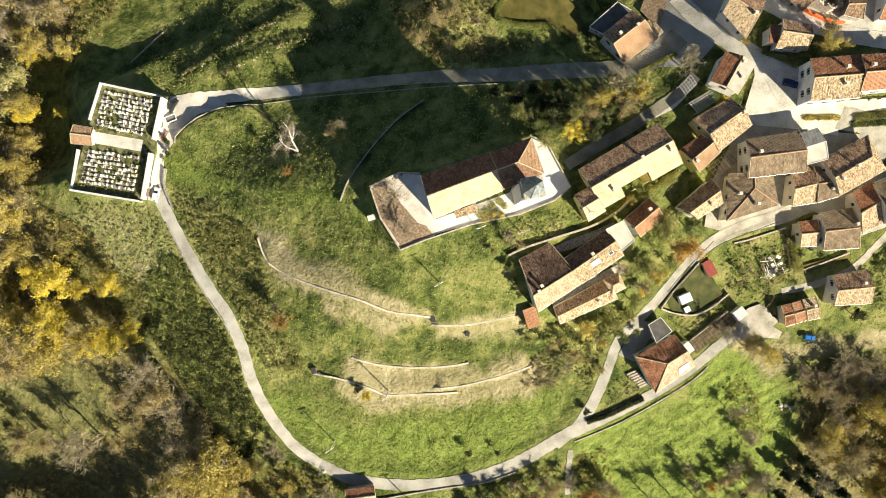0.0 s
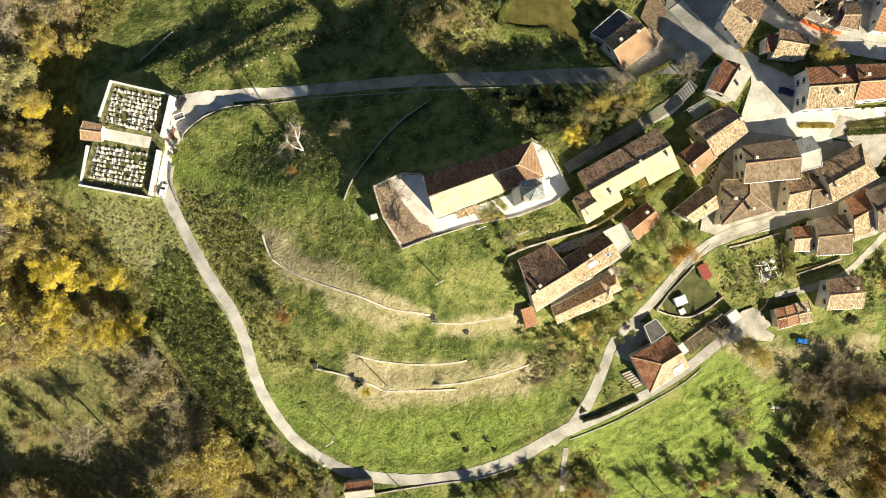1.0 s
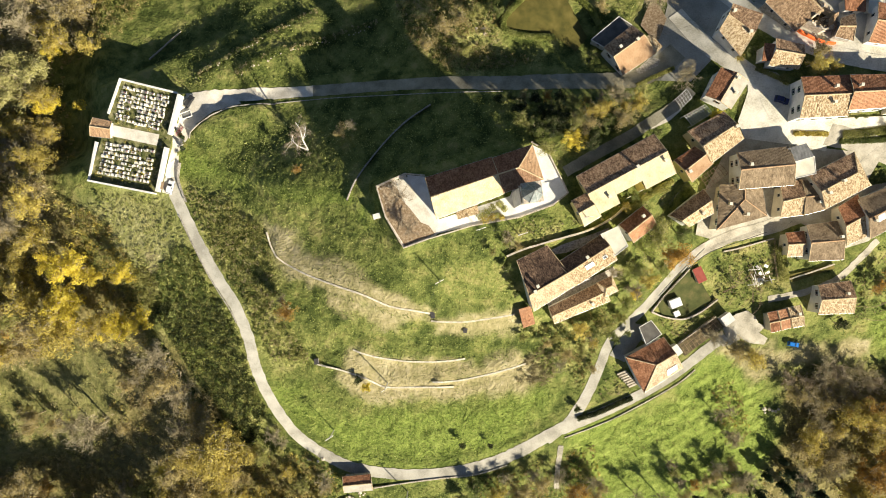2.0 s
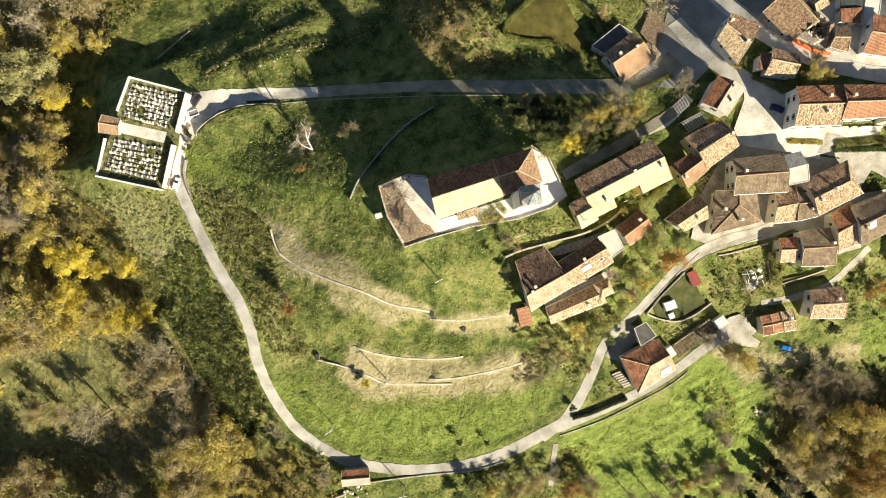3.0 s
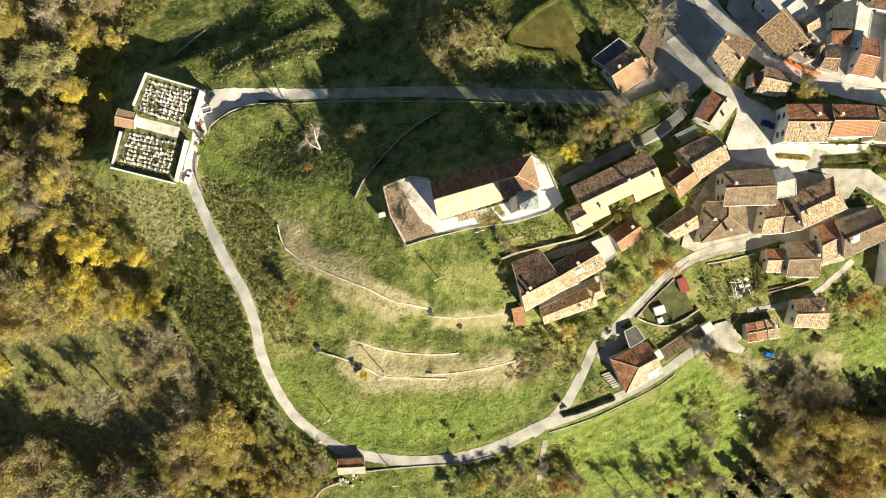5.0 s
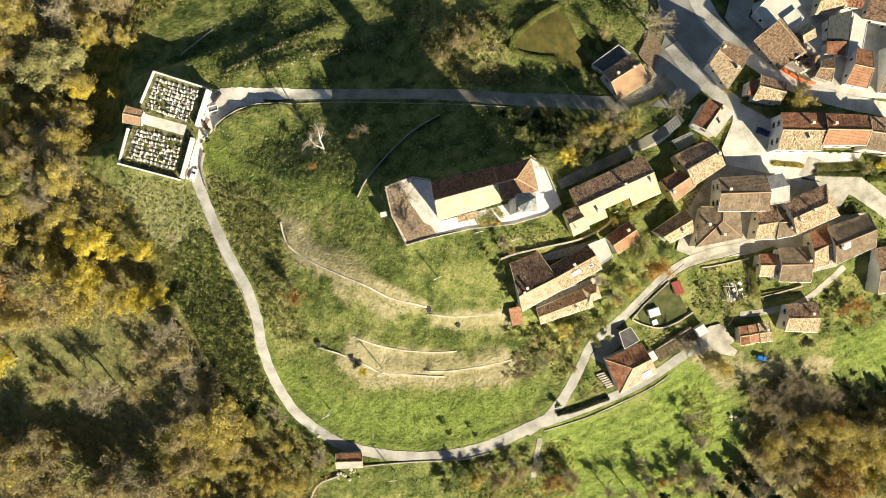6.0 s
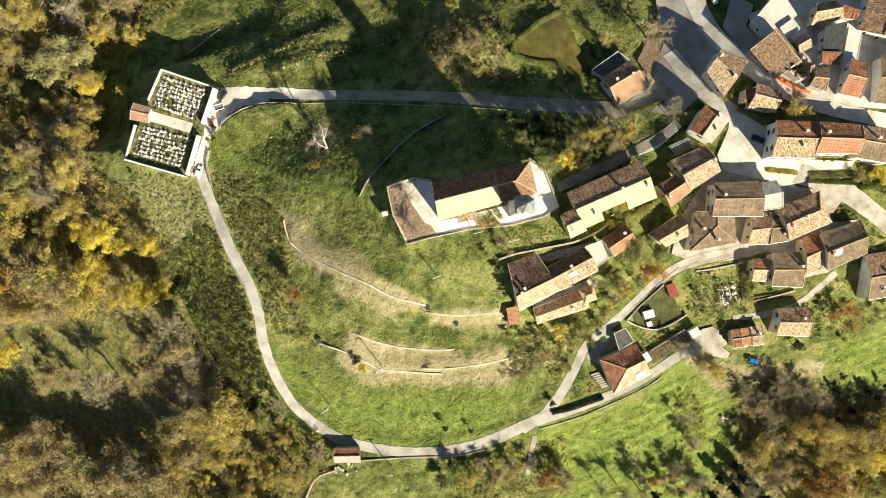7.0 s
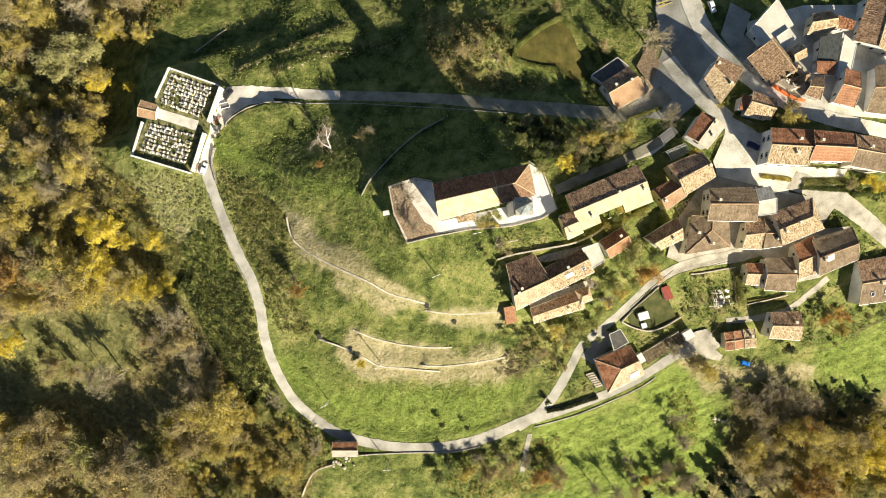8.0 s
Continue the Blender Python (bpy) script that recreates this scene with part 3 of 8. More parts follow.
def ground_material():
    m = bpy.data.materials.new("meadow_ground")
    m.use_nodes = True
    n, l = m.node_tree.nodes, m.node_tree.links
    p = n["Principled BSDF"]
    p.inputs["Roughness"].default_value = 0.95
    p.inputs["Specular IOR Level"].default_value = 0.1
    geo, att = n.new("ShaderNodeNewGeometry"), n.new("ShaderNodeAttribute")
    att.attribute_name = "cover"
    sep = n.new("ShaderNodeSeparateColor")
    l.new(att.outputs["Color"], sep.inputs[0])

    def tex(scale, detail=6, rough=0.6):
        t = n.new("ShaderNodeTexNoise")
        t.inputs["Scale"].default_value, t.inputs["Detail"].default_value, t.inputs["Roughness"].default_value = scale, detail, rough
        l.new(geo.outputs["Position"], t.inputs["Vector"])
        return t.outputs["Fac"]

    def ramp(fac, stops, lo=0.32, hi=0.68):
        r = n.new("ShaderNodeValToRGB")
        r.color_ramp.elements.remove(r.color_ramp.elements[1])
        for i, c in enumerate(stops):
            pos = lo + (hi - lo) * i / (len(stops) - 1)
            e = r.color_ramp.elements[0] if i == 0 else r.color_ramp.elements.new(pos)
            e.position, e.color = pos, (*c, 1)
        l.new(fac, r.inputs[0])
        return r.outputs[0]

    def blend(a, b, fac):
        q = n.new("ShaderNodeMix")
        q.data_type = "RGBA"
        l.new(a, q.inputs["A"])
        l.new(b, q.inputs["B"])
        l.new(fac, q.inputs["Factor"])
        return q.outputs["Result"]

    def avg(a, b, k):
        q = n.new("ShaderNodeMix")
        q.inputs["Factor"].default_value = k
        l.new(a, q.inputs["A"])
        l.new(b, q.inputs["B"])
        return q.outputs["Result"]

    big, mid, fine = tex(0.06), tex(0.45), tex(2.6, 4, 0.7)
    f1, f2 = avg(mid, fine, 0.55), avg(big, fine, 0.5)
    patches = tex(0.17, 3, 0.55)
    grass = ramp(avg(avg(f2, mid, 0.35), patches, 0.38), [(0.05, 0.068, 0.016), (0.12, 0.142, 0.036), (0.185, 0.198, 0.056), (0.265, 0.245, 0.088)], 0.43, 0.59)
    lush = ramp(avg(f1, patches, 0.15), [(0.10, 0.14, 0.026), (0.18, 0.23, 0.046), (0.275, 0.32, 0.08)], 0.40, 0.61)
    dry = ramp(avg(mid, big, 0.4), [(0.195, 0.185, 0.075), (0.305, 0.265, 0.13), (0.40, 0.35, 0.20)], 0.36, 0.62)
    scrub = ramp(avg(f1, patches, 0.3), [(0.07, 0.08, 0.02), (0.22, 0.225, 0.065), (0.44, 0.42, 0.16)], 0.41, 0.585)
    wood = ramp(f1, [(0.08, 0.075, 0.026), (0.19, 0.165, 0.062), (0.34, 0.29, 0.13)], 0.38, 0.64)
    c = blend(grass, lush, att.outputs["Alpha"])
    c = blend(c, dry, sep.outputs[0])
    c = blend(c, scrub, sep.outputs[1])
    c = blend(c, wood, sep.outputs[2])
    l.new(c, p.inputs["Base Color"])
    bp = n.new("ShaderNodeBump")
    bp.inputs["Strength"].default_value, bp.inputs["Distance"].default_value = 1.0, 0.42
    l.new(f1, bp.inputs["Height"])
    lump = n.new("ShaderNodeBump")
    lump.inputs["Strength"].default_value, lump.inputs["Distance"].default_value = 1.0, 0.55
    l.new(tex(1.15, 3, 0.55), lump.inputs["Height"])
    l.new(bp.outputs[0], lump.inputs["Normal"])
    l.new(lump.outputs[0], p.inputs["Normal"])
    return m


# ---- roads and paving ----
ribbon("road", [(-83, 18.36), (-80.67, 12.36), (-77.8, 6.62), (-72.95, -2.3), (-67.51, -11.12), (-61.58, -19.86), (-57.98, -28.99), (-55.7, -38.49), (-51.66, -47.91), (-45.79, -56.56), (-40.16, -61.61), (-34.07, -65.18)], 3.5, M_ASPHALT, 0.08, "narrow pale asphalt road round the hill", "road", ragged=0.35)
ribbon("road", [(-36.5, -63.9), (-34.07, -65.18), (-27.24, -68.28), (-17.24, -69.97), (-7.4, -70.31), (4.24, -69.27), (15.67, -66.44), (24.92, -62.2), (32.13, -57.77), (38.34, -53.9), (44.5, -51.2)], [3.5, 3.5, 3.6, 4.2, 3.6], M_GREYROAD, 0.09, "narrow grey asphalt road below the meadow", "road", ragged=0.35)
# Shaded stretch of the north road, its shade put into the darker grey.
ribbon("road", [(64.61, 58.08), (56.04, 51.07), (47.2, 48.77), (32.92, 48.37), (15, 47.69), (-3.33, 48.04), (-22.2, 47.6), (-43.5, 45.87)], [6, 4.6, 3.8, 3.5], M_LANE, 0.11, "narrow asphalt road along the slope, with its shade in the grey", "road", ragged=0.3)
# Same road, toned pale as sunlit; the seam follows the shade's edge.
ribbon("road", [(-41.0, 46.07), (-52.76, 45.13), (-66.11, 44.01), (-77.42, 42.7)], [3.5, 3.5, 3.8, 4, 4], M_CREAM, 0.115, "sunlit stretch of road widening at the graveyard, toned pale", "road", ragged=0.3)
ribbon("road", [(37.55, -54.62), (48.52, -49.55), (59.12, -43.75), (69.43, -36.89), (77.79, -29.66), (84.77, -23.47)], [4.0, 3.2, 3.0, 3.4], M_GREYROAD, 0.1, "pale concrete lane above the meadow", "road", ragged=0.2)
ribbon("road", [(33.5, -58.6), (38.6, -53.6), (42.2, -48.5), (44.9, -43.0), (47.85, -34.59), (50.27, -26.7), (54.61, -21.4), (59.85, -15.26), (64.28, -9.3), (68.75, -3.61), (72.45, -0.33)], [2.6, 3.6, 2.9, 2.8, 2.8, 3.2], M_GREYROAD, 0.07, "steep grey village lane with railing", "road", ragged=0.2)
ribbon("road", [(70.86, -1.84), (74.33, 1.59), (82.64, 5.82), (93.23, 8.86), (101.47, 12.52), (111.36, 16.37)], [3.2, 3.6, 4.6, 4.6], M_PAVE, 0.135, "pale village lane with railing", "road", ragged=0.2)
# Lane toned darker to carry the shade of the houses beside it.
ribbon("road", [(31.74, 21.5), (40.99, 27.17), (49.56, 32.19), (56.51, 37.05), (63.12, 41.69), (67.66, 46.38)], 3.0, M_LANE, 0.16, "lane beside the church", "road", ragged=0.2)
ribbon("road", [(66.3, 101.5), (69.64, 90.4), (75.44, 78.9), (83.61, 69.81), (91.1, 63.21), (98.76, 58.78), (110.1, 55.43), (123.15, 54.11), (149.22, 53.59)], [6.5, 5.5, 4.6, 4.4, 4.6], M_STREET, 0.14, "pale village street", "road", ragged=0.2)
ribbon("road", [(64.38, 69.77), (72.22, 59.75), (80.12, 53.32), (87.39, 47.37), (92.92, 39.19), (105.08, 34.9)], [4.6, 5, 6, 6.5], M_STREET, 0.15, "pale village street", "road", ragged=0.2)
ribbon("road", [(100.0, 36.5), (105.08, 34.9), (118.57, 31.93), (132.25, 26.16), (150.3, 17.17)], [6.0, 5.6, 4.6], M_PAVE, 0.14, "worn grey village street", "road", ragged=0.3)
ribbon("road", [(96.47, -12.2), (107.42, -9.62), (116.05, -5.61), (121.22, -0.12), (126.04, 6.2)], 2.0, M_PAVE, 0.09, "narrow concrete lane between the gardens", "road", ragged=0.3)
ribbon("path", [(38.08, -60.09), (37.69, -67.09), (37.86, -75.1)], 1.6, M_PAVE, 0.14, "pale footpath down the meadow", "path", ragged=0.3)
patch("pavement", [(-81.91, 44.1), (-66.36, 45.39), (-62.59, 41.66), (-71, 38.98), (-75.74, 35.04), (-78.13, 30.48), (-80.61, 26.32), (-80.6, 17.71), (-81.58, 13.39), (-85.14, 14.09), (-84.77, 17.19), (-82.38, 28.01)], M_CREAM, 0.06, "pale paved forecourt of the graveyard", "pavement")
# Part of the houses' shade on the square sits in this darker tone.
patch("pavement", [(59.3, 60.51), (62.44, 72.53), (59.09, 85.71), (58.55, 95.15), (66.05, 95.81), (74.57, 79.22), (80.89, 71.54), (78.14, 65.97), (73.27, 55.08), (67.54, 48.8), (54.31, 49.09)], M_TAR, 0.05, "asphalt square between the houses, toned dark for their shade", "pavement")
patch("pavement", [(82.47, 53.19), (90.3, 51.25), (94.45, 47.25), (96, 38.33), (121.94, 40.24), (120.89, 36.96), (104.83, 35.91), (105.43, 30.24), (96.27, 31.74), (82.72, 33.22), (80.48, 37.7), (82.81, 45.98)], M_STREET, 0.07, "paved village square", "pavement")
patch("pavement", [(83.33, -20.33), (87.48, -16.88), (90.66, -15.74), (93.31, -17.39), (94.54, -19.39), (97.03, -20.41), (95.26, -22.41), (98.22, -24.13), (97.47, -26.15), (92.95, -25.76), (89.9, -24.37), (87.23, -26.37), (84.25, -27.01), (84.72, -22.99)], M_PAVE, 0.08, "concrete yard beside the sheds with broken edges", "pavement", 0.7)
patch("pavement", [(-11.78, 19.46), (-5.56, 19.07), (-1.81, 7.64), (17.19, 14.57), (22.5, 28.61), (26.99, 26.67), (32.83, 15.93), (28.73, 12.62), (19.67, 9.02), (7.03, 6.35), (-2.18, 3.78)], M_YARD, 0.05, "bright white churchyard paving", "pavement")
patch("pavement", [(72.11, 17.04), (78.57, 31.27), (81.25, 33.39), (96.27, 31.74), (113.47, 30.38), (118.72, 31.43), (121.5, 29.4), (118.0, 21.0), (127.5, 23.2), (131.0, 14.0), (123.21, 5.84), (116.23, 3.43), (102.02, 10.57), (92.09, 9.64), (77.02, 4.92), (71.78, 6.1)], M_PAVE, 0.04, "worn paving between the village houses", "pavement")
patch("pavement", [(82.57, 71.08), (89.11, 73.5), (87.06, 84), (104.21, 91.61), (134.28, 96.3), (139.45, 58.2), (119.06, 56.51), (108.16, 57.69), (96.11, 61.81)], M_STREET, 0.03, "worn paving between the upper houses", "pavement")
patch("pavement", [(-18.85, 16.06), (-11.26, 19.52), (-3.18, 7.47), (-2.14, 3.44), (-11, -0.13), (-16.13, 8.02)], M_CREAM, 0.07, "pale gravel terrace in front of the church", "pavement")
patch("litter", [(-18.6, 15.54), (-15.43, 17.47), (-13, 15.41), (-11.93, 12.71), (-9.48, 10.19), (-6.57, 6.71), (-4.37, 5.94), (-2.69, 3.72), (-10.69, 0.26), (-15.95, 8.04)], M_LITTER, 0.09, "dry fallen leaves on the churchyard", "leaf litter")
patch("pavement", [(31.55, -16.87), (38.3, -12.67), (45.47, -8.25), (49.8, -6.4), (48.08, -3.88), (37.81, -9.13), (29.74, -14.86)], M_STONE, 0.1, "rough stone yard between the farmhouse roofs", "pavement", 0.9)
patch("pavement", [(25.33, -1.68), (31.87, 1.87), (40.82, 5.28), (45.09, 7.08), (43.76, 4.27), (33.58, -0.2)], M_STONE, 0.12, "rubble bank behind the farmhouse", "bank", 0.9)
patch("pavement", [(50.54, -30.57), (53.14, -25.51), (57.0, -20.52), (61.02, -21.21), (59.4, -25.88), (55.24, -32.6)], M_TAR, 0.1, "dark asphalt yard beside the garage", "pavement", 0.9)
# Dark patch laid where the building with the concrete roof shades the yard.
patch("pavement", [(79.7, 79.2), (84.1, 73.1), (87.9, 70.9), (90.7, 76.5), (86.5, 79.5), (88.5, 87.0), (82.0, 90.5)], M_TAR, 0.08, "yard below the concrete roof, its shade put into dark paving", "pavement")
# Outline of the sunlit piece of lane, painted as a pale patch.
patch("steps", [(54.32, 35.65), (57.37, 39.29), (63.45, 42.41), (64.78, 40.59), (61.07, 37.08), (55.84, 34.43)], M_CREAM, 0.14, "pale patch of lane and steps with the sunlight in its colour", "steps")
patch("pavement", [(52.34, 51.93), (57.16, 56.29), (59.76, 55.56), (58.92, 53.56), (53.74, 50.91)], M_STONE, 0.16, "rubble strip beside the house", "pavement")
patch("lawn", [(68.31, -4.99), (73.81, -4.9), (79.52, -12.83), (71.71, -18.09), (65.6, -18.46), (63.26, -14.85)], M_LAWN, 0.12, "mown lawn of the fenced garden", "lawn")
patch("verge", [(54.72, 66.33), (58, 74.85), (60.37, 71.96), (62.04, 68.21), (59.3, 60.51), (57.43, 62.68)], M_LITTER, 0.09, "dry brown grass verge beside the house", "verge")
patch("lawn", [(16.65, 71.36), (27.14, 79.15), (32.28, 74.35), (39.25, 62), (35.94, 57.66), (28.92, 62.34), (12.12, 63.87)], M_DRYLAWN, 0.12, "mown lawn inside a hedge", "lawn")
patch("vegetable_bed", [(70.81, -26.6), (81.35, -18.03), (84.26, -20.98), (73.03, -30.25)], M_DARKSOIL, 0.14, "brown dug garden bed inside low walls", "garden bed")
patch("vegetable_bed", [(101.57, -4.68), (113.95, -1.16), (115.01, -2.44), (102.68, -6.94)], M_DRYLAWN, 0.12, "dry grass strip beside the garden wall", "grass plot", 0.8)

# ---- walls on the terraces ----
def stone_walls(rows):
    for label, pts, thick, tall in rows:
        wall_line("wall", pts, thick, tall, M_STONE if "dark" in label or "mossy" in label or "roadside" in label else M_TERRACE if "terrace" in label else M_PALE, label, rough=0.15 if "terrace" in label else 0.12)


stone_walls(tuple(("pale dry-stone terrace wall", line, 0.45, 0.18) for line in TERRACES))
stone_walls((
    ("old mossy stone wall across the slope", [(-27.62, 12.5), (-25.57, 17.77), (-21.84, 23.64), (-17.31, 29.77), (-11.84, 35.86), (-5.22, 41.03)], 0.3, 0.4),
    ("garden wall of pale stone", [(16.99, -1.77), (21.07, 0.17), (28.59, 2.72), (38.77, 5.97), (45.45, 9.66), (49.46, 13.36)], 0.5, 1.0),
))
stone_walls((
    ("curved garden wall", [(61.79, -16.98), (65.98, -18.42), (71.49, -18.9), (76.27, -16.73), (81.21, -12.62)], 0.4, 0.8),
    ("low garden wall", [(61.79, -16.98), (64.34, -12.78), (67.63, -8.52), (71.38, -3.86)], 0.35, 0.7),
    ("pale edging wall below the village lane", [(81.05, 1.53), (84.56, 2.32), (89.53, 3.89), (95.32, 5.77)], 0.4, 0.5),
    ("low garden wall beside the dry strip", [(101.74, -5.97), (107.88, -3.72), (114.28, -1.16)], 0.35, 0.6),
    ("low garden wall", [(70.81, -26.6), (75.98, -22.22), (81.31, -17.84)], 0.35, 0.6),
    ("low wall beside the concrete lane", [(39.02, -57.41), (50.98, -52.18), (61.46, -45.89), (71.79, -39), (76.76, -34.37)], 0.3, 0.3),
    ("low roadside kerb wall", [(-79.83, 7.32), (-74.92, -2.17), (-69.65, -11.4), (-63.48, -20.5), (-61.52, -24.46)], 0.25, 0.5),
))
stone_walls((
    ("low roadside stone wall", [(-52.18, 41.94), (-33.12, 43.9), (-12.2, 44.6), (15.21, 45.09)], 0.22, 0.15),
    ("dark retaining wall above the forecourt", [(-77.78, 30.71), (-75, 33.97), (-70.74, 37.44), (-64.46, 40.22), (-52.14, 41.75)], 0.25, 0.1),
    ("dark retaining wall above the road", [(-80.17, 23.12), (-80.23, 17.76), (-77.65, 11.41)], 0.3, 1.1),
    ("pale stone wall below the hut", [(-38.6, -95.06), (-36.16, -87.2), (-33.5, -82.92), (-28.07, -79.67)], 0.5, 0.7),
    ("low field wall", [(-19.62, -75.03), (-10.98, -73.26), (0.58, -71.4), (12.19, -69.83), (21.62, -66.63)], 0.35, 0.5),
    ("old field wall", [(-94.44, 56.34), (-89.68, 61.77), (-85.66, 66.28)], 0.2, 0.08),
))
wall_line("wall", [(22.43, 29.33), (26.98, 26.84), (32.83, 15.93), (28.75, 12.45), (19.69, 8.85), (7.05, 6.18), (-4.6, 2.26), (-10.98, -0.3), (-16.11, 7.85), (-18.85, 16.06), (-11.28, 19.69), (-5.95, 19.38)], 0.32, 0.8, M_PALE, "stone wall round the churchyard", deep=4, top=YARD_Z + 0.6, sharp=True)


build_ground()


# ---- houses ----
def slope_sheet(name, corners, thick, material, parent, label="", rib=0.36, deep=0.022, sag=0.07):
    """One roof slope: corners eave a, eave b, ridge b, ridge a; a slab under ribbed rows of tiles that run down it."""
    a, b, c, d = [Vector(p) for p in corners]
    along = (b - a).normalized()
    nrm = (b - a).cross(d - a).normalized()
    if nrm.z < 0:
        nrm.negate()
    down = nrm.cross(along)
    top = [a, b, c, d]
    lower = Vector((0, 0, 0.04))
    verts = [p - lower for p in top] + [p - lower - Vector((0, 0, thick)) for p in top]
    faces = [(0, 1, 2, 3), (7, 6, 5, 4), (0, 4, 5, 1), (1, 5, 6, 2), (2, 6, 7, 3), (3, 7, 4, 0)]
    flat = [((p - a).dot(along), (p - a).dot(down)) for p in top]
    lo, hi = min(p[0] for p in flat), max(p[0] for p in flat)
    columns = max(4, int((hi - lo) / rib * 4))
    steps = 4
    for i in range(columns + 1):
        x = lo + (hi - lo) * min(max(i / columns, 0.0005), 0.9995)
        ys = []
        for (px_, py_), (qx_, qy_) in zip(flat, flat[1:] + flat[:1]):
            if (px_ - x) * (qx_ - x) <= 0 and abs(px_ - qx_) > 1e-6:
                ys.append(py_ + (qy_ - py_) * (x - px_) / (qx_ - px_))
        y0, y1 = (min(ys), max(ys)) if ys else (0, 0)
        wave = deep * (0.5 - 0.5 * math.cos(2 * math.pi * x / rib))
        for k in range(steps + 1):
            y = y0 + (y1 - y0) * k / steps
            p = a + along * x + down * y
            dip = sag * (noise.noise((p.x * 0.45, p.y * 0.45, p.z)) + 0.35 * noise.noise((p.x * 1.9, p.y * 1.9, 4.0)))
            verts.append(p + nrm * (wave + dip - 0.01))
    n = steps + 1
    for i in range(columns):
        for k in range(steps):
            q = 8 + i * n + k
            face = (q, q + n, q + n + 1, q + 1)
            if (verts[face[1]] - verts[face[0]]).cross(verts[face[3]] - verts[face[0]]).dot(nrm) < 0:
                face = face[::-1]
            faces.append(face)
    uvs = []
    for f in faces:
        for i in f:
            q = verts[i] - a
            uvs.append((q.dot(along) + a.x, q.dot(down) + a.y))
    return mesh_object(name, verts, faces, material, parent, label, uvs)


def window(parent, centre, along, out, w=0.78, h=1.15, shutters=None):
    """A window in a wall: frame, pane and sill, with shutters if a material is given."""
    m = Matrix.Translation(centre) @ Matrix((along, out, Vector((0, 0, 1)))).transposed().to_4x4()
    win = part("window", box(-w / 2 - 0.08, -0.06, -h / 2 - 0.08, w / 2 + 0.08, 0.04, h / 2 + 0.08, m), WALLS["white"], parent)
    part("pane", box(-w / 2, 0.0, -h / 2, w / 2, 0.055, h / 2, m), M_GLASS, win)
    part("sill", box(-w / 2 - 0.12, 0.0, -h / 2 - 0.14, w / 2 + 0.12, 0.16, -h / 2 - 0.08, m), M_PALE, win)
    if shutters:
        for s in (-1, 1):
            part("shutter", box(min(s * (w / 2 + 0.1), s * (w + 0.06)), 0.03, -h / 2, max(s * (w / 2 + 0.1), s * (w + 0.06)), 0.1, h / 2, m), shutters, win)
    return win


def chimney(parent, x, y, z, size=0.6, tall=1.3, turn=0.0):
    m = pose(x, y, z, 0, 0, turn)
    ch = part("chimney", box(-size / 2, -size / 2, -1.0, size / 2, size / 2, tall, m, 0.03), WALLS["cream"], parent)
    part("cap", box(-size * 0.7, -size * 0.7, tall + 0.12, size * 0.7, size * 0.7, tall + 0.24, m, 0.03), TILES["concrete"], ch)
    for s in (-1, 1):
        part("cap_foot", box(s * size * 0.35 - 0.08, -size * 0.4, tall - 0.02, s * size * 0.35 + 0.08, size * 0.4, tall + 0.14, m), WALLS["cream"], ch)


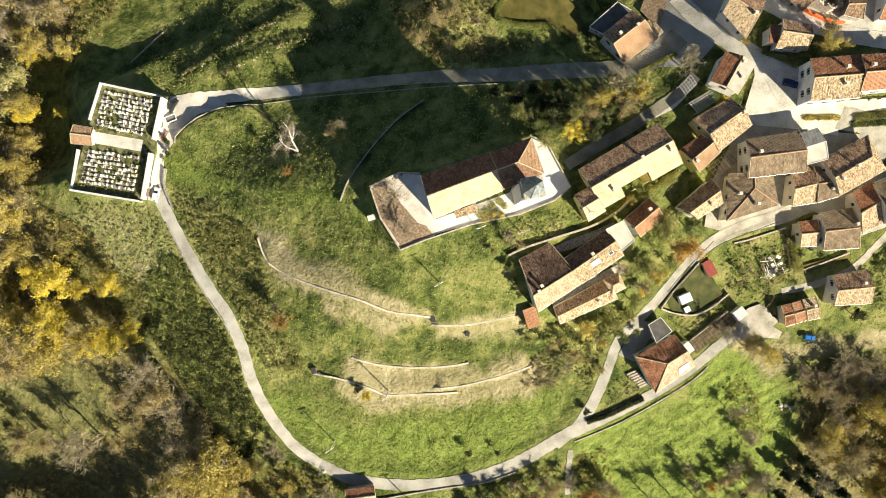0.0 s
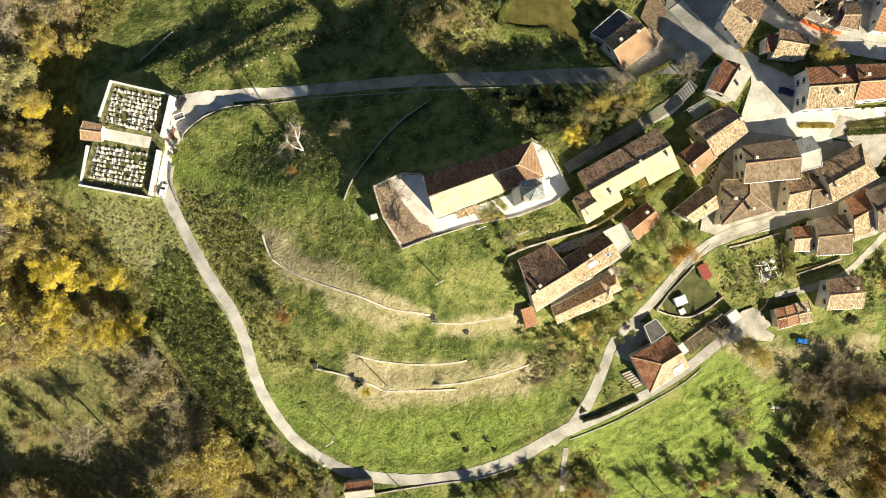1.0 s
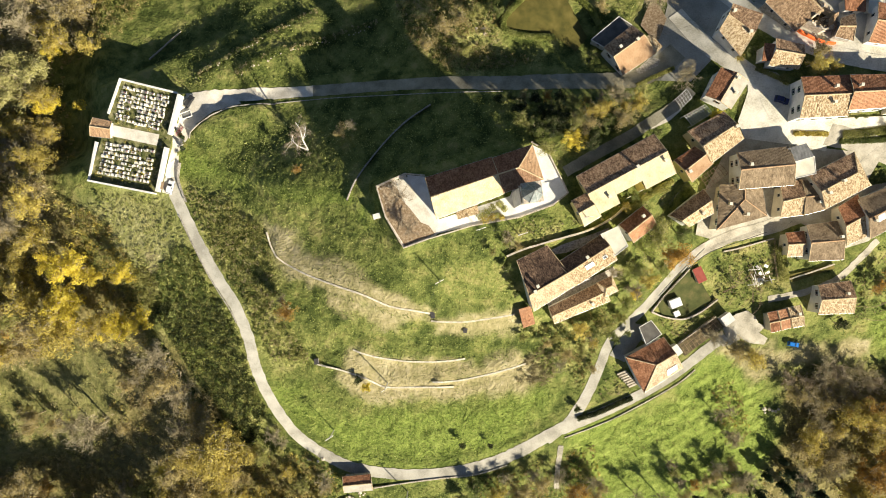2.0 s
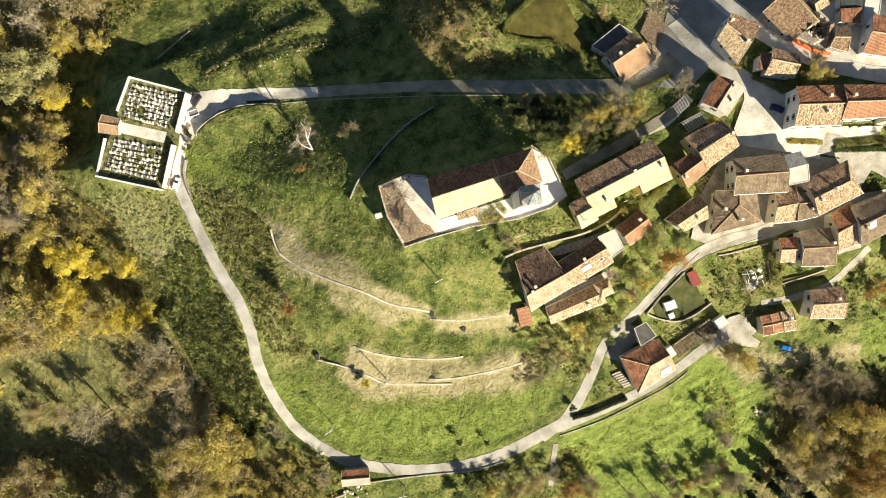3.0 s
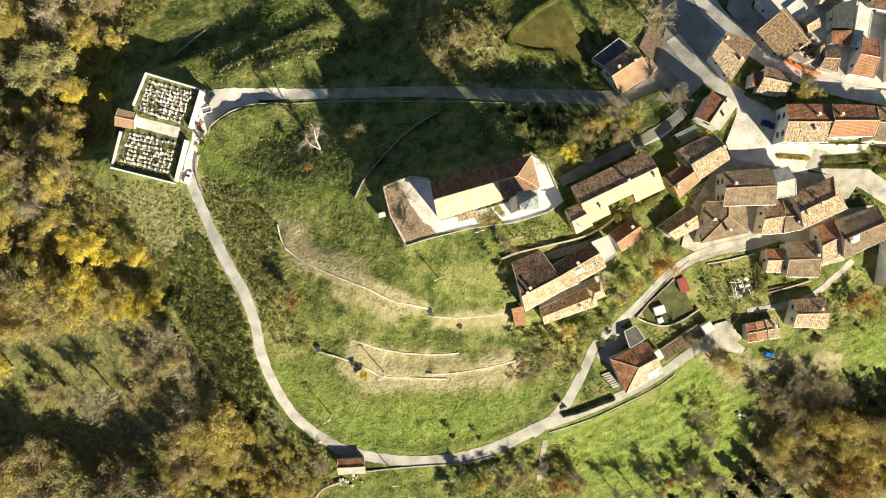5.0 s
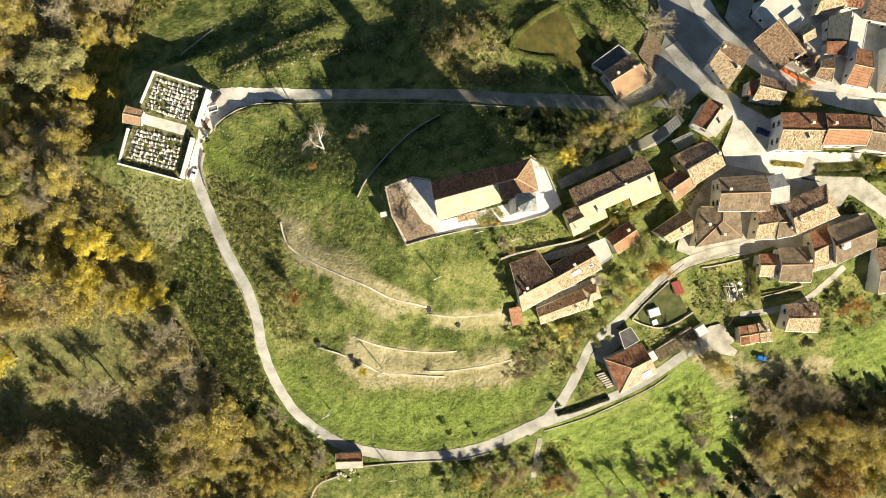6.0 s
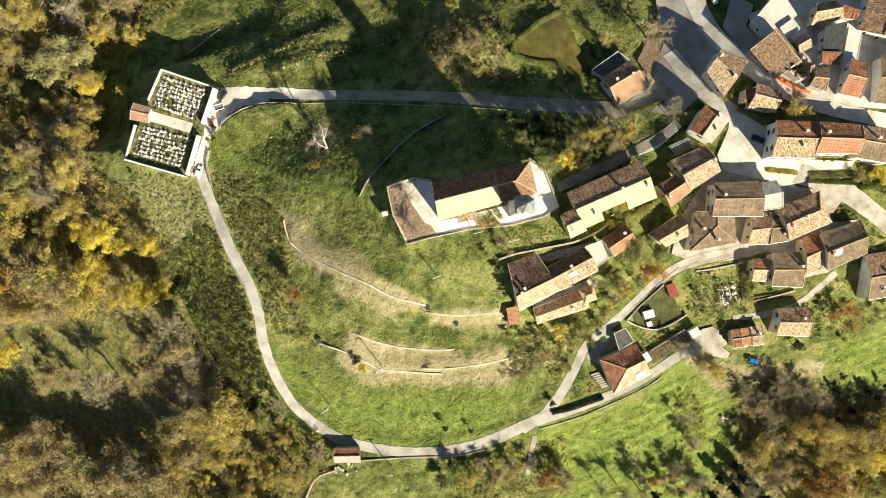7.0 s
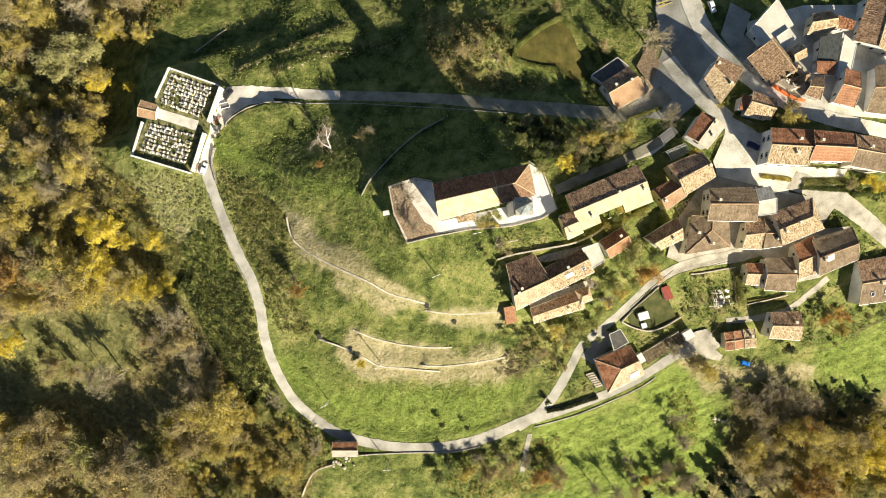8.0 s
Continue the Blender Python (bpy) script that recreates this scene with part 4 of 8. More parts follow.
def house(label, eave_z, quad, rise=2.0, roof="old", south=None, wall="white", ridge=0.5, hips=(0, 0), over=0.45, notch=None, chimneys=(), windows=True, category="house", shutters=None, bare=False, skylights=(), hip=None):
    """A house from its eave corners a, b, c, d: the ridge runs along a-b; slope a-b looks north, slope c-d south."""
    TAKEN.append(quad)
    a, b, c, d = [Vector((x, y, eave_z)) for x, y in quad]
    r0, r1 = a.lerp(d, 1 - ridge), b.lerp(c, 1 - ridge)
    up = Vector((0, 0, rise))
    ax = r1 - r0
    q0, q1 = r0 + ax * hips[0] + up, r1 - ax * hips[1] + up
    mid = (a + b + c + d) / 4
    low = min(ground_z(p.x, p.y) for p in (a, b, c, d)) - 0.6
    if len(label.split()) < 4:
        label += " among the village houses"
    base = new(category.replace(" ", "_"))
    base.location = (0, 0, 0)
    tagged(base, label, category)
    # walls, set in under the eaves
    ins = []
    for p in (a, b, c, d):
        v = mid - p
        v.z = 0
        ins.append(p + v.normalized() * over * 1.35)
    ia, ib, ic, id_ = ins
    foot = list(ins)
    if notch:
        u0, u1, v = notch
        sh = [id_.lerp(ic, u1), id_.lerp(ic, u1).lerp(ia.lerp(ib, u1), (1 - v) * 0.5 + 0.04), id_.lerp(ic, u0).lerp(ia.lerp(ib, u0), (1 - v) * 0.5 + 0.04), id_.lerp(ic, u0)]
        foot = [ia, ib, ic] + sh + [id_]
    n = len(foot)
    verts = [(p.x, p.y, low) for p in foot] + [(p.x, p.y, eave_z + 0.02) for p in foot]
    faces = [(i, (i + 1) % n, (i + 1) % n + n, i + n) for i in range(n)]
    for h, p, q, e in ((hips[0], id_, ia, (n - 1, 0)), (hips[1], ib, ic, (1, 2))):
        if not h and rise > 0.3:
            t = p.lerp(q, ridge if e[1] == 0 else 1 - ridge)
            verts.append((t.x, t.y, eave_z + rise - 0.22))
            faces.append((e[0] + n, e[1] + n, len(verts) - 1))
    part_wall = mesh_object("wall", verts, faces, WALLS[wall], base)
    lift = Vector((0, 0, 0.18))
    drop = Vector((0, 0, -0.12))
    a_, b_, c_, d_ = a + drop + lift, b + drop + lift, c + drop + lift, d + drop + lift
    if rise <= 0.3:
        plain = roof in ("concrete", "sand", "grey")
        slope_sheet("roof", (a_, b_, c_ + up, d_ + up), 0.25, TILES[roof], base, rib=0.9 if roof in ("sheet", "redsheet", "slate") else 0.4, deep=0.0 if plain else 0.04, sag=0.02)
        if plain:
            rim = [a_, b_, c_ + up, d_ + up]
            for p, q in zip(rim, rim[1:] + rim[:1]):
                v, f = tube([p, q], [0.13, 0.13], 4)
                mesh_object("parapet", v, f, WALLS["white"], base)
    else:
        ribs = {"rib": 0.4, "deep": 0.02, "sag": 0.05}
        # North slope takes the darker tile; its shade is put into the colour.
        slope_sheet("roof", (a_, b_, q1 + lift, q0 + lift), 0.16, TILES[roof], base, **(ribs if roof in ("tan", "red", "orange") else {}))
        # A paler south tile puts the sunlight into the colour.
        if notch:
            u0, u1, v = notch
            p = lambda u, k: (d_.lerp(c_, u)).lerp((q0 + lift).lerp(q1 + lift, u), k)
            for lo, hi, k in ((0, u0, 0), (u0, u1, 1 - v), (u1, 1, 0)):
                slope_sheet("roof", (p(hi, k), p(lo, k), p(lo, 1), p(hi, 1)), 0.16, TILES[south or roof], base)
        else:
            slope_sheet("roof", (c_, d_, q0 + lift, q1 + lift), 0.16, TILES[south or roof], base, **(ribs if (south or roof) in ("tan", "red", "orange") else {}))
        for h, p, q, t in ((hips[0], d_, a_, q0), (hips[1], b_, c_, q1)):
            if h:
                slope_sheet("roof", (p, q, t + lift, t + lift), 0.16, TILES[hip or (roof if roof != "old" else south or roof)], base)
        if not bare:
            v, f = tube([q0 + lift + Vector((0, 0, 0.02)), q1 + lift + Vector((0, 0, 0.02))], [0.19, 0.19], 6)
            mesh_object("ridge_tiles", v, f, TILES["apricot" if roof == "tan" else "patchy"], base)
            for p, q in ((a_, b_), (c_, d_)):
                if notch and p is c_:
                    continue
                v, f = tube([p - Vector((0, 0, 0.1)), q - Vector((0, 0, 0.1))], [0.07, 0.07], 5)
                mesh_object("gutter", v, f, M_METAL, base)
            for h, ends, t in ((hips[0], (d_, a_), q0), (hips[1], (b_, c_), q1)):
                for e in () if h else ends:
                    v, f = tube([e + Vector((0, 0, 0.04)), t + lift], [0.1, 0.1], 5)
                    mesh_object("verge_tiles", v, f, TILES["patchy"], base)
            for h, ends, t in ((hips[0], (d_, a_), q0), (hips[1], (b_, c_), q1)):
                for e in ends if h else ():
                    v, f = tube([e + Vector((0, 0, 0.03)), t + lift + Vector((0, 0, 0.02))], [0.15, 0.15], 6)
                    mesh_object("hip_tiles", v, f, TILES["apricot" if roof == "tan" else "patchy"], base)
    for u, v in chimneys:
        e = a_.lerp(b_, u)
        g = d_.lerp(c_, u)
        p = e.lerp(g, v)
        k = (v / (1 - ridge) if v < 1 - ridge else (1 - v) / ridge)
        chimney(base, p.x, p.y, eave_z + rise * min(1, k), turn=math.degrees(math.atan2((b - a).y, (b - a).x)))
    for u, w, du, dv in skylights:
        low_, high = d_.lerp(c_, u), (q0 + lift).lerp(q1 + lift, u)
        al = (c_ - d_).normalized()
        sl = (high - low_).normalized()
        up_ = al.cross(sl)
        up_ = up_ if up_.z > 0 else -up_
        m = Matrix.Translation(low_.lerp(high, w) + up_ * 0.12) @ Matrix((al, sl, up_)).transposed().to_4x4()
        sky_ = part("skylight", box(-du / 2, -dv / 2, -0.02, du / 2, dv / 2, 0.12, m, 0.02), M_METAL, base)
        part("pane", box(-du / 2 + 0.1, -dv / 2 + 0.1, 0.1, du / 2 - 0.1, dv / 2 - 0.1, 0.135, m), WALLS["white"] if du > 1.6 else M_GLASS, sky_)
    if windows:
        for p, q in ((ia, ib), (ib, ic), (ic, id_), (id_, ia)):
            run = q - p
            length = run.length
            if length < 3.2:
                continue
            along = run.normalized()
            out = Vector((along.y, -along.x, 0))
            if out.dot((p + q) / 2 - mid) < 0:
                out.negate()
                along = -along
                p, q = q, p
                run = q - p
            count = max(1, int(length / 3.6))
            z = eave_z - 1.35
            while z - 0.9 > max(ground_z(p.x, p.y), ground_z(q.x, q.y)):
                for i in range(count):
                    c0 = p + run * ((i + 0.5) / count)
                    window(base, Vector((c0.x, c0.y, z)), along, out, shutters=shutters)
                z -= 2.8
    return base


S_GREEN = mat("green_shutter_paint", [(0.03, 0.07, 0.035), (0.05, 0.10, 0.05)], 2, 0.6, 0.1)
S_BROWN = mat("brown_shutter_paint", [(0.08, 0.04, 0.02), (0.13, 0.07, 0.035)], 2, 0.6, 0.1)

# Two tile names: one toned for the shaded slope, one for the sunlit.
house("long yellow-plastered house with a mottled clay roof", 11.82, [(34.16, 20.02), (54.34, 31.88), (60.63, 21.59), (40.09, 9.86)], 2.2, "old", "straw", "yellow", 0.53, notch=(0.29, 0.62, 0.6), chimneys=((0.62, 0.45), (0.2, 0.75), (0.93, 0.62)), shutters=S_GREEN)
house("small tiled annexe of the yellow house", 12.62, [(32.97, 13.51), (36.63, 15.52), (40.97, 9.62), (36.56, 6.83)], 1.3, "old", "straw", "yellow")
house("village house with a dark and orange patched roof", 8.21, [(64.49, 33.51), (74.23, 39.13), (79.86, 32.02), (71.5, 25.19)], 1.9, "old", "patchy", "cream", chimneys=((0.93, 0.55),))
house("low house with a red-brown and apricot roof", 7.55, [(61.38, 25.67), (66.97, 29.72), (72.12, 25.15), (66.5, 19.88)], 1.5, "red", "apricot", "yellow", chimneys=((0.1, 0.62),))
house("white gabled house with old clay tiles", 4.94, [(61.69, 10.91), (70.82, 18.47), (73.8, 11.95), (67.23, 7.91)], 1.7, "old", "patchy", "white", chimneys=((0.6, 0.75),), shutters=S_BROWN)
house("tall house with a two-tone tiled roof", 7.25, [(78.47, 28.45), (92.56, 30.64), (94.47, 20.03), (79.42, 18.42)], 2.0, "tan", "tan", "white", chimneys=((0.18, 0.38),), shutters=S_BROWN)
house("annexe with a grey sheet roof", 7.66, [(92.14, 29.85), (97.12, 31.46), (99.17, 27.95), (94.04, 26.34)], 0.28, "sheet", None, "white")
house("white block with a pale terrace roof", 5.57, [(95.24, 26.67), (100.58, 28.3), (101.03, 23.55), (95.54, 22.07)], 0.25, "concrete", None, "white")
house("hip-roofed house with ribbed tan tiles", 3.91, [(75.15, 7.33), (75.66, 19.86), (87.44, 19.79), (89.04, 11.63)], 2.0, "tan", "tan", "cream", hips=(0.62, 0), chimneys=((0.55, 0.2), (0.22, 0.52)), shutters=S_GREEN)
house("small house with patchy clay tiles", 3.22, [(92.73, 20.15), (98.53, 22.33), (99.48, 12.27), (92.99, 11.25)], 1.5, "old", "patchy", "cream")
house("narrow house with brown tiles", 3.68, [(98.52, 21.95), (102.3, 21.73), (105.11, 13.89), (99.43, 12.26)], 1.1, "tan", "tan", "white", chimneys=((0.7, 0.7),))
house("house with a mottled clay hip roof", 5.72, [(98.93, 22.97), (111.47, 29.89), (116.37, 20.82), (104.17, 13.94)], 2.0, "old", "patchy", "cream", hips=(0, 0.22), chimneys=((0.12, 0.62), (0.45, 0.5)))
house("house with brown tiles and a skylight", 3.38, [(114.35, 17.06), (126.33, 22.72), (129.59, 12.78), (118.1, 6.11)], 1.9, "tan", "tan", "white", chimneys=((0.12, 0.6),), skylights=((0.28, 0.8, 2.2, 2.0),))
house("red-roofed house with an orange patched slope", 1.92, [(109.73, 14.86), (115.19, 18.63), (118.66, 7.2), (112.58, 4.07)], 1.6, "red", "patchy", "cream")
house("house with dark and tan ribbed tiles", 0.26, [(102.07, 9.7), (110.78, 11.19), (112.94, 0.22), (103.03, -0.52)], 1.8, "tan", "tan", "white", chimneys=((0.9, 0.4),), shutters=S_BROWN)
house("small cream house with red tiles", -0.7, [(96.66, 7.34), (102.05, 8.04), (102.08, 0.75), (97.37, 0.51)], 1.2, "red", "cream", "cream")
house("house with tan tiles and skylights", -2.66, [(133.1, 12.57), (146.23, 16.67), (149.2, 2.32), (135.66, -1.46)], 2.2, "old", "tan", "white", chimneys=((0.45, 0.55),), shutters=S_BROWN, skylights=((0.28, 0.45, 1.2, 1.6), (0.6, 0.45, 1.2, 1.6)))
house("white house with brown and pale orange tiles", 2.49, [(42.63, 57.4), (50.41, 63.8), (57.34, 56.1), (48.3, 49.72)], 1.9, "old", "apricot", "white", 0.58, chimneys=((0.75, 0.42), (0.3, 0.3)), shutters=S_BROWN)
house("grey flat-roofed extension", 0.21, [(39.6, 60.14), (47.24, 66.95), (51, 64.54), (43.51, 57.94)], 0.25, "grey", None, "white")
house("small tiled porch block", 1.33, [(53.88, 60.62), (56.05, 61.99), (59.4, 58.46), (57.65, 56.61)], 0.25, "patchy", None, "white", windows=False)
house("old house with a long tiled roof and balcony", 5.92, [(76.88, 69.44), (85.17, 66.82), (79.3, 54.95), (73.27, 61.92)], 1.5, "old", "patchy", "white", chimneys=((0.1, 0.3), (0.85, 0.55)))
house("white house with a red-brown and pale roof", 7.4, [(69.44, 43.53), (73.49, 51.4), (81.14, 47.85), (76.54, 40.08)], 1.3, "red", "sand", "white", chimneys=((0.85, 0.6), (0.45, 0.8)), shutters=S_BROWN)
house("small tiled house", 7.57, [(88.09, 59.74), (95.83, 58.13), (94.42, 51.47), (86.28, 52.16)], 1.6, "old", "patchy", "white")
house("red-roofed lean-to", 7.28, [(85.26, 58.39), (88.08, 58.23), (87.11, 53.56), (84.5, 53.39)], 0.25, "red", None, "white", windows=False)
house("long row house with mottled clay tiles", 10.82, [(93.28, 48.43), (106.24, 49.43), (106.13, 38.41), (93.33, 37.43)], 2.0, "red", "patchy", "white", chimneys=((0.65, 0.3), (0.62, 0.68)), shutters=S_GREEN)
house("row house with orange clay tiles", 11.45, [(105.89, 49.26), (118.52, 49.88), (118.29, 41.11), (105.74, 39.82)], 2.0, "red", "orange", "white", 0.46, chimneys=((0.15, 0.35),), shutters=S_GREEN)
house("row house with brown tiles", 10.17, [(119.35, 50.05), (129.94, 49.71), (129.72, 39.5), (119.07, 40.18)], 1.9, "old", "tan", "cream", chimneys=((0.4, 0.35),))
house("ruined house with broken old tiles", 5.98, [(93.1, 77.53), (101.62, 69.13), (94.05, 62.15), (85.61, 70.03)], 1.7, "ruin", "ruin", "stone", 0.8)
house("small outbuilding with clay tiles", 6.25, [(98.15, 74.23), (101.5, 76.96), (103.97, 72.88), (100.56, 70.67)], 0.9, "patchy", "patchy", "stone", windows=False)
house("low building with a pale concrete roof", 3.4, [(86.66, 79.88), (93.85, 90.64), (99.67, 83.01), (90.49, 75.2)], 0.25, "concrete", None, "white")
house("white terrace block", 4.53, [(94.5, 78.21), (98.16, 81.53), (100.49, 78.64), (96.88, 74.97)], 0.25, "concrete", None, "white")
house("old house with mottled tiles", 4.38, [(104.82, 87.07), (110.69, 88.55), (113.52, 83.24), (103.94, 80.2)], 1.5, "old", "patchy", "cream")
house("house with a dark sheet roof", 6.12, [(107.27, 79.34), (113.99, 81.98), (113.08, 72.7), (107.13, 72.28)], 0.28, "slate", None, "white")
house("low block with red-brown tiles", 7.13, [(106.62, 71.56), (112.51, 72.15), (112.21, 67.73), (106.74, 67.89)], 0.28, "red", None, "white")
house("white flat-roofed block", 5.99, [(114.72, 81.07), (118.78, 78.42), (117.74, 67.36), (113.61, 67.88)], 0.25, "concrete", None, "white")
house("small red-roofed outbuilding", 3.26, [(113.6, 88.11), (119.49, 86.91), (118.44, 83.91), (113.06, 83.92)], 0.28, "red", None, "white")
house("house with red and new orange tiles", 8.57, [(114.85, 69.94), (119.64, 69.35), (118.98, 58.3), (112.44, 59.01)], 1.6, "red", "orange", "white")
house("large house with tan clay tiles", 3.46, [(119.44, 80.76), (122.14, 95.76), (134.39, 93.79), (132.05, 77.41)], 2.2, "old", "patchy", "white")
house("house with grey-brown tiles", 6.87, [(124.78, 72.43), (134.2, 75.77), (134.22, 58.04), (123.85, 57.92)], 1.9, "tan", "tan", "white")
house("low shed with dark mossy tiles", 8.28, [(104.98, 65.42), (108.64, 66.77), (108.57, 59.27), (103.54, 60.36)], 0.8, "ruin", "ruin", "stone", windows=False)
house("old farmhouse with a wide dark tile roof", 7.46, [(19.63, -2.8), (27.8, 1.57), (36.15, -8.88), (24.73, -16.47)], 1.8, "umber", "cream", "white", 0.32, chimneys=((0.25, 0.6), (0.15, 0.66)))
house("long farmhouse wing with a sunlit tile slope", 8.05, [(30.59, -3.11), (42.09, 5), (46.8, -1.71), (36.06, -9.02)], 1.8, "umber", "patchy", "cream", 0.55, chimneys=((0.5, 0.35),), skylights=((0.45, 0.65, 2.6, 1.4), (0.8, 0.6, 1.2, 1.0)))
house("white terrace block with roof vents", 8.66, [(41.95, 4.98), (46.52, 7.31), (49.28, 2.11), (45.83, -0.77)], 0.25, "concrete", None, "white")
house("house with new orange tiles", 8.46, [(46.87, 7.71), (53.13, 13.04), (57.1, 7.99), (50.95, 3.02)], 1.5, "red", "orange", "white", chimneys=((0.75, 0.3),))
house("low curved house with old clay tiles", 0.38, [(29.87, -15.96), (44.07, -8.15), (47.31, -13.52), (31.71, -20.43)], 1.4, "old", "patchy", "cream", chimneys=((0.7, 0.75),))
house("small hip-roofed annexe", 1.88, [(42.88, -8.38), (47.1, -6.22), (49.09, -10.45), (45.38, -12.37)], 1.3, "old", "cream", "cream", hips=(0.3, 0.3), windows=False)
house("small orange-tiled shed", -1.39, [(21.64, -16.83), (25.14, -15.65), (26.54, -20.76), (23.24, -22.1)], 0.28, "orange", None, "cream", windows=False, category="shed")
house("roadside villa with a red hip roof", -6.64, [(54.12, -30.37), (65.13, -24.08), (71.18, -33.05), (59.97, -40.68)], 2.0, "red", "cream", "white", hips=(0.5, 0), shutters=S_GREEN, skylights=((0.72, 0.3, 3.4, 1.9),))
house("concrete garage with a flat terrace", -6.42, [(57.78, -21.43), (61.25, -19.3), (64.39, -23.2), (59.93, -26.4)], 0.25, "grey", None, "white", windows=False, category="garage")
house("shed with red clay tiles", -7.03, [(95.45, -16.08), (98.36, -15.33), (99.69, -21.17), (96.77, -21.93)], 0.5, "red", "red", "cream", windows=False, category="shed")
house("shed with new orange tiles", -6.98, [(98.52, -15.3), (101.25, -14.57), (102.74, -20.21), (99.85, -21.15)], 0.5, "orange", "orange", "cream", windows=False, category="shed")
house("shed with tan tiles", -6.75, [(101.3, -14.35), (105.14, -13.48), (106.49, -19.5), (103.02, -20.32)], 0.5, "patchy", "patchy", "cream", windows=False, category="shed", chimneys=((0.6, 0.35),))
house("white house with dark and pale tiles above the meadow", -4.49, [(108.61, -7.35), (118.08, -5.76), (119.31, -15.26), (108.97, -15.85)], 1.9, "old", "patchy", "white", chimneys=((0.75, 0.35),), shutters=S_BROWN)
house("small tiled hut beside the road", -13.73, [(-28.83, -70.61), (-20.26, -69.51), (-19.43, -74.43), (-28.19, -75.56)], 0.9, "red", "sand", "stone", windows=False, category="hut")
house("mortuary chapel of the graveyard", -8.16, [(-105.23, 35.42), (-99.46, 34.48), (-99.74, 29.36), (-105.83, 29.88)], 0.9, "apricot", "apricot", "white", windows=False, category="chapel")
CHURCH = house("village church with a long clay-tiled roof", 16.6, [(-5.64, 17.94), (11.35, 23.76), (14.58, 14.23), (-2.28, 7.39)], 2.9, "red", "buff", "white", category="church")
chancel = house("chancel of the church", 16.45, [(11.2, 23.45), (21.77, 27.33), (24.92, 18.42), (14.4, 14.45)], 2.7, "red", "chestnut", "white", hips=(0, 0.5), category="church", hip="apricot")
for ob in list(chancel.children):
    ob.parent = CHURCH
bpy.data.objects.remove(chancel)
house("low side chapel lean-to of the church", 12.2, [(2.73, 9.43), (8.25, 11.51), (8.87, 9.38), (3.3, 7.63)], 0.28, "patchy", None, "white", windows=False, category="side chapel")


def ruined_wing(poly, top):
    """A roofless wing: broken walls round a pit of fallen beams, with one corner of its tiles left."""
    TAKEN.append(poly)
    rng = random.Random(9)
    base = new("ruined_building")
    tagged(base, "roofless ruined wing with broken stone walls and fallen beams", "ruin")
    cx, cy = sum(p[0] for p in poly) / len(poly), sum(p[1] for p in poly) / len(poly)
    foot = min(ground_z(*p) for p in poly) - 0.5
    ring = []
    for (ax, ay), (bx, by) in zip(poly, poly[1:] + poly[:1]):
        n = max(2, int(math.hypot(bx - ax, by - ay) / 0.6))
        ring += [(ax + (bx - ax) * i / n, ay + (by - ay) * i / n) for i in range(n)]
    verts, faces = [], []
    for x, y in ring:
        h = top + 1.1 * noise.noise((x * 0.5, y * 0.5, 2)) + rng.uniform(-0.35, 0.35)
        k = 0.6 / math.hypot(cx - x, cy - y)
        ix, iy = x + (cx - x) * k, y + (cy - y) * k
        verts += [(x, y, foot), (x, y, h), (ix, iy, h + rng.uniform(-0.3, 0.2)), (ix, iy, foot)]
    n = len(ring)
    for i in range(n):
        for k in range(3):
            p, q = i * 4 + k, (i + 1) % n * 4 + k
            faces.append((p, q, q + 1, p + 1))
    mesh_object("wall", verts, faces, M_PALE, base)
    inner = [(x + (cx - x) * 0.08, y + (cy - y) * 0.08, foot + 1.2) for x, y in poly]
    mesh_object("floor", inner, [tuple(range(len(inner)))], M_DARKSOIL, base)
    for i in range(9):
        a = rng.uniform(0, 180)
        m = pose(cx + rng.uniform(-1.3, 1.3), cy + rng.uniform(-1.3, 1.3), foot + rng.uniform(1.8, 3.6), rng.uniform(-20, 20), rng.uniform(-25, 25), a)
        part("beam", box(-1.6, -0.1, -0.1, rng.uniform(0.4, 1.6), 0.1, 0.1, m), M_WOOD, base)
    for i in range(40):
        (ax, ay), (bx, by) = [(p, q) for p, q in zip(poly, poly[1:] + poly[:1])][i % len(poly)]
        u, k = rng.random(), rng.uniform(0.05, 0.4)
        x, y = ax + (bx - ax) * u, ay + (by - ay) * u
        m = pose(x + (cx - x) * k, y + (cy - y) * k, top - 1.0 * k + rng.uniform(-0.3, 0.5), rng.uniform(-30, 30), rng.uniform(-30, 30), rng.uniform(0, 180))
        part("loose_tile", box(-0.28, -0.18, -0.05, 0.28, 0.18, 0.05, m), TILES["patchy"] if i % 3 else M_PALE, base)
    e = [Vector((*p, top + 0.2)) for p in (poly[3], poly[2])]
    slope_sheet("roof", (e[0], e[1], e[1].lerp(Vector((cx, cy, top)), 0.55) + Vector((0, 0, 0.9)), e[0].lerp(Vector((cx, cy, top)), 0.45) + Vector((0, 0, 0.8))), 0.16, TILES["ruin"], base)


ruined_wing([(96.8, 64.6), (100.9, 69.6), (104.9, 67.4), (104.2, 62.9), (100.7, 62.2)], 7.6)

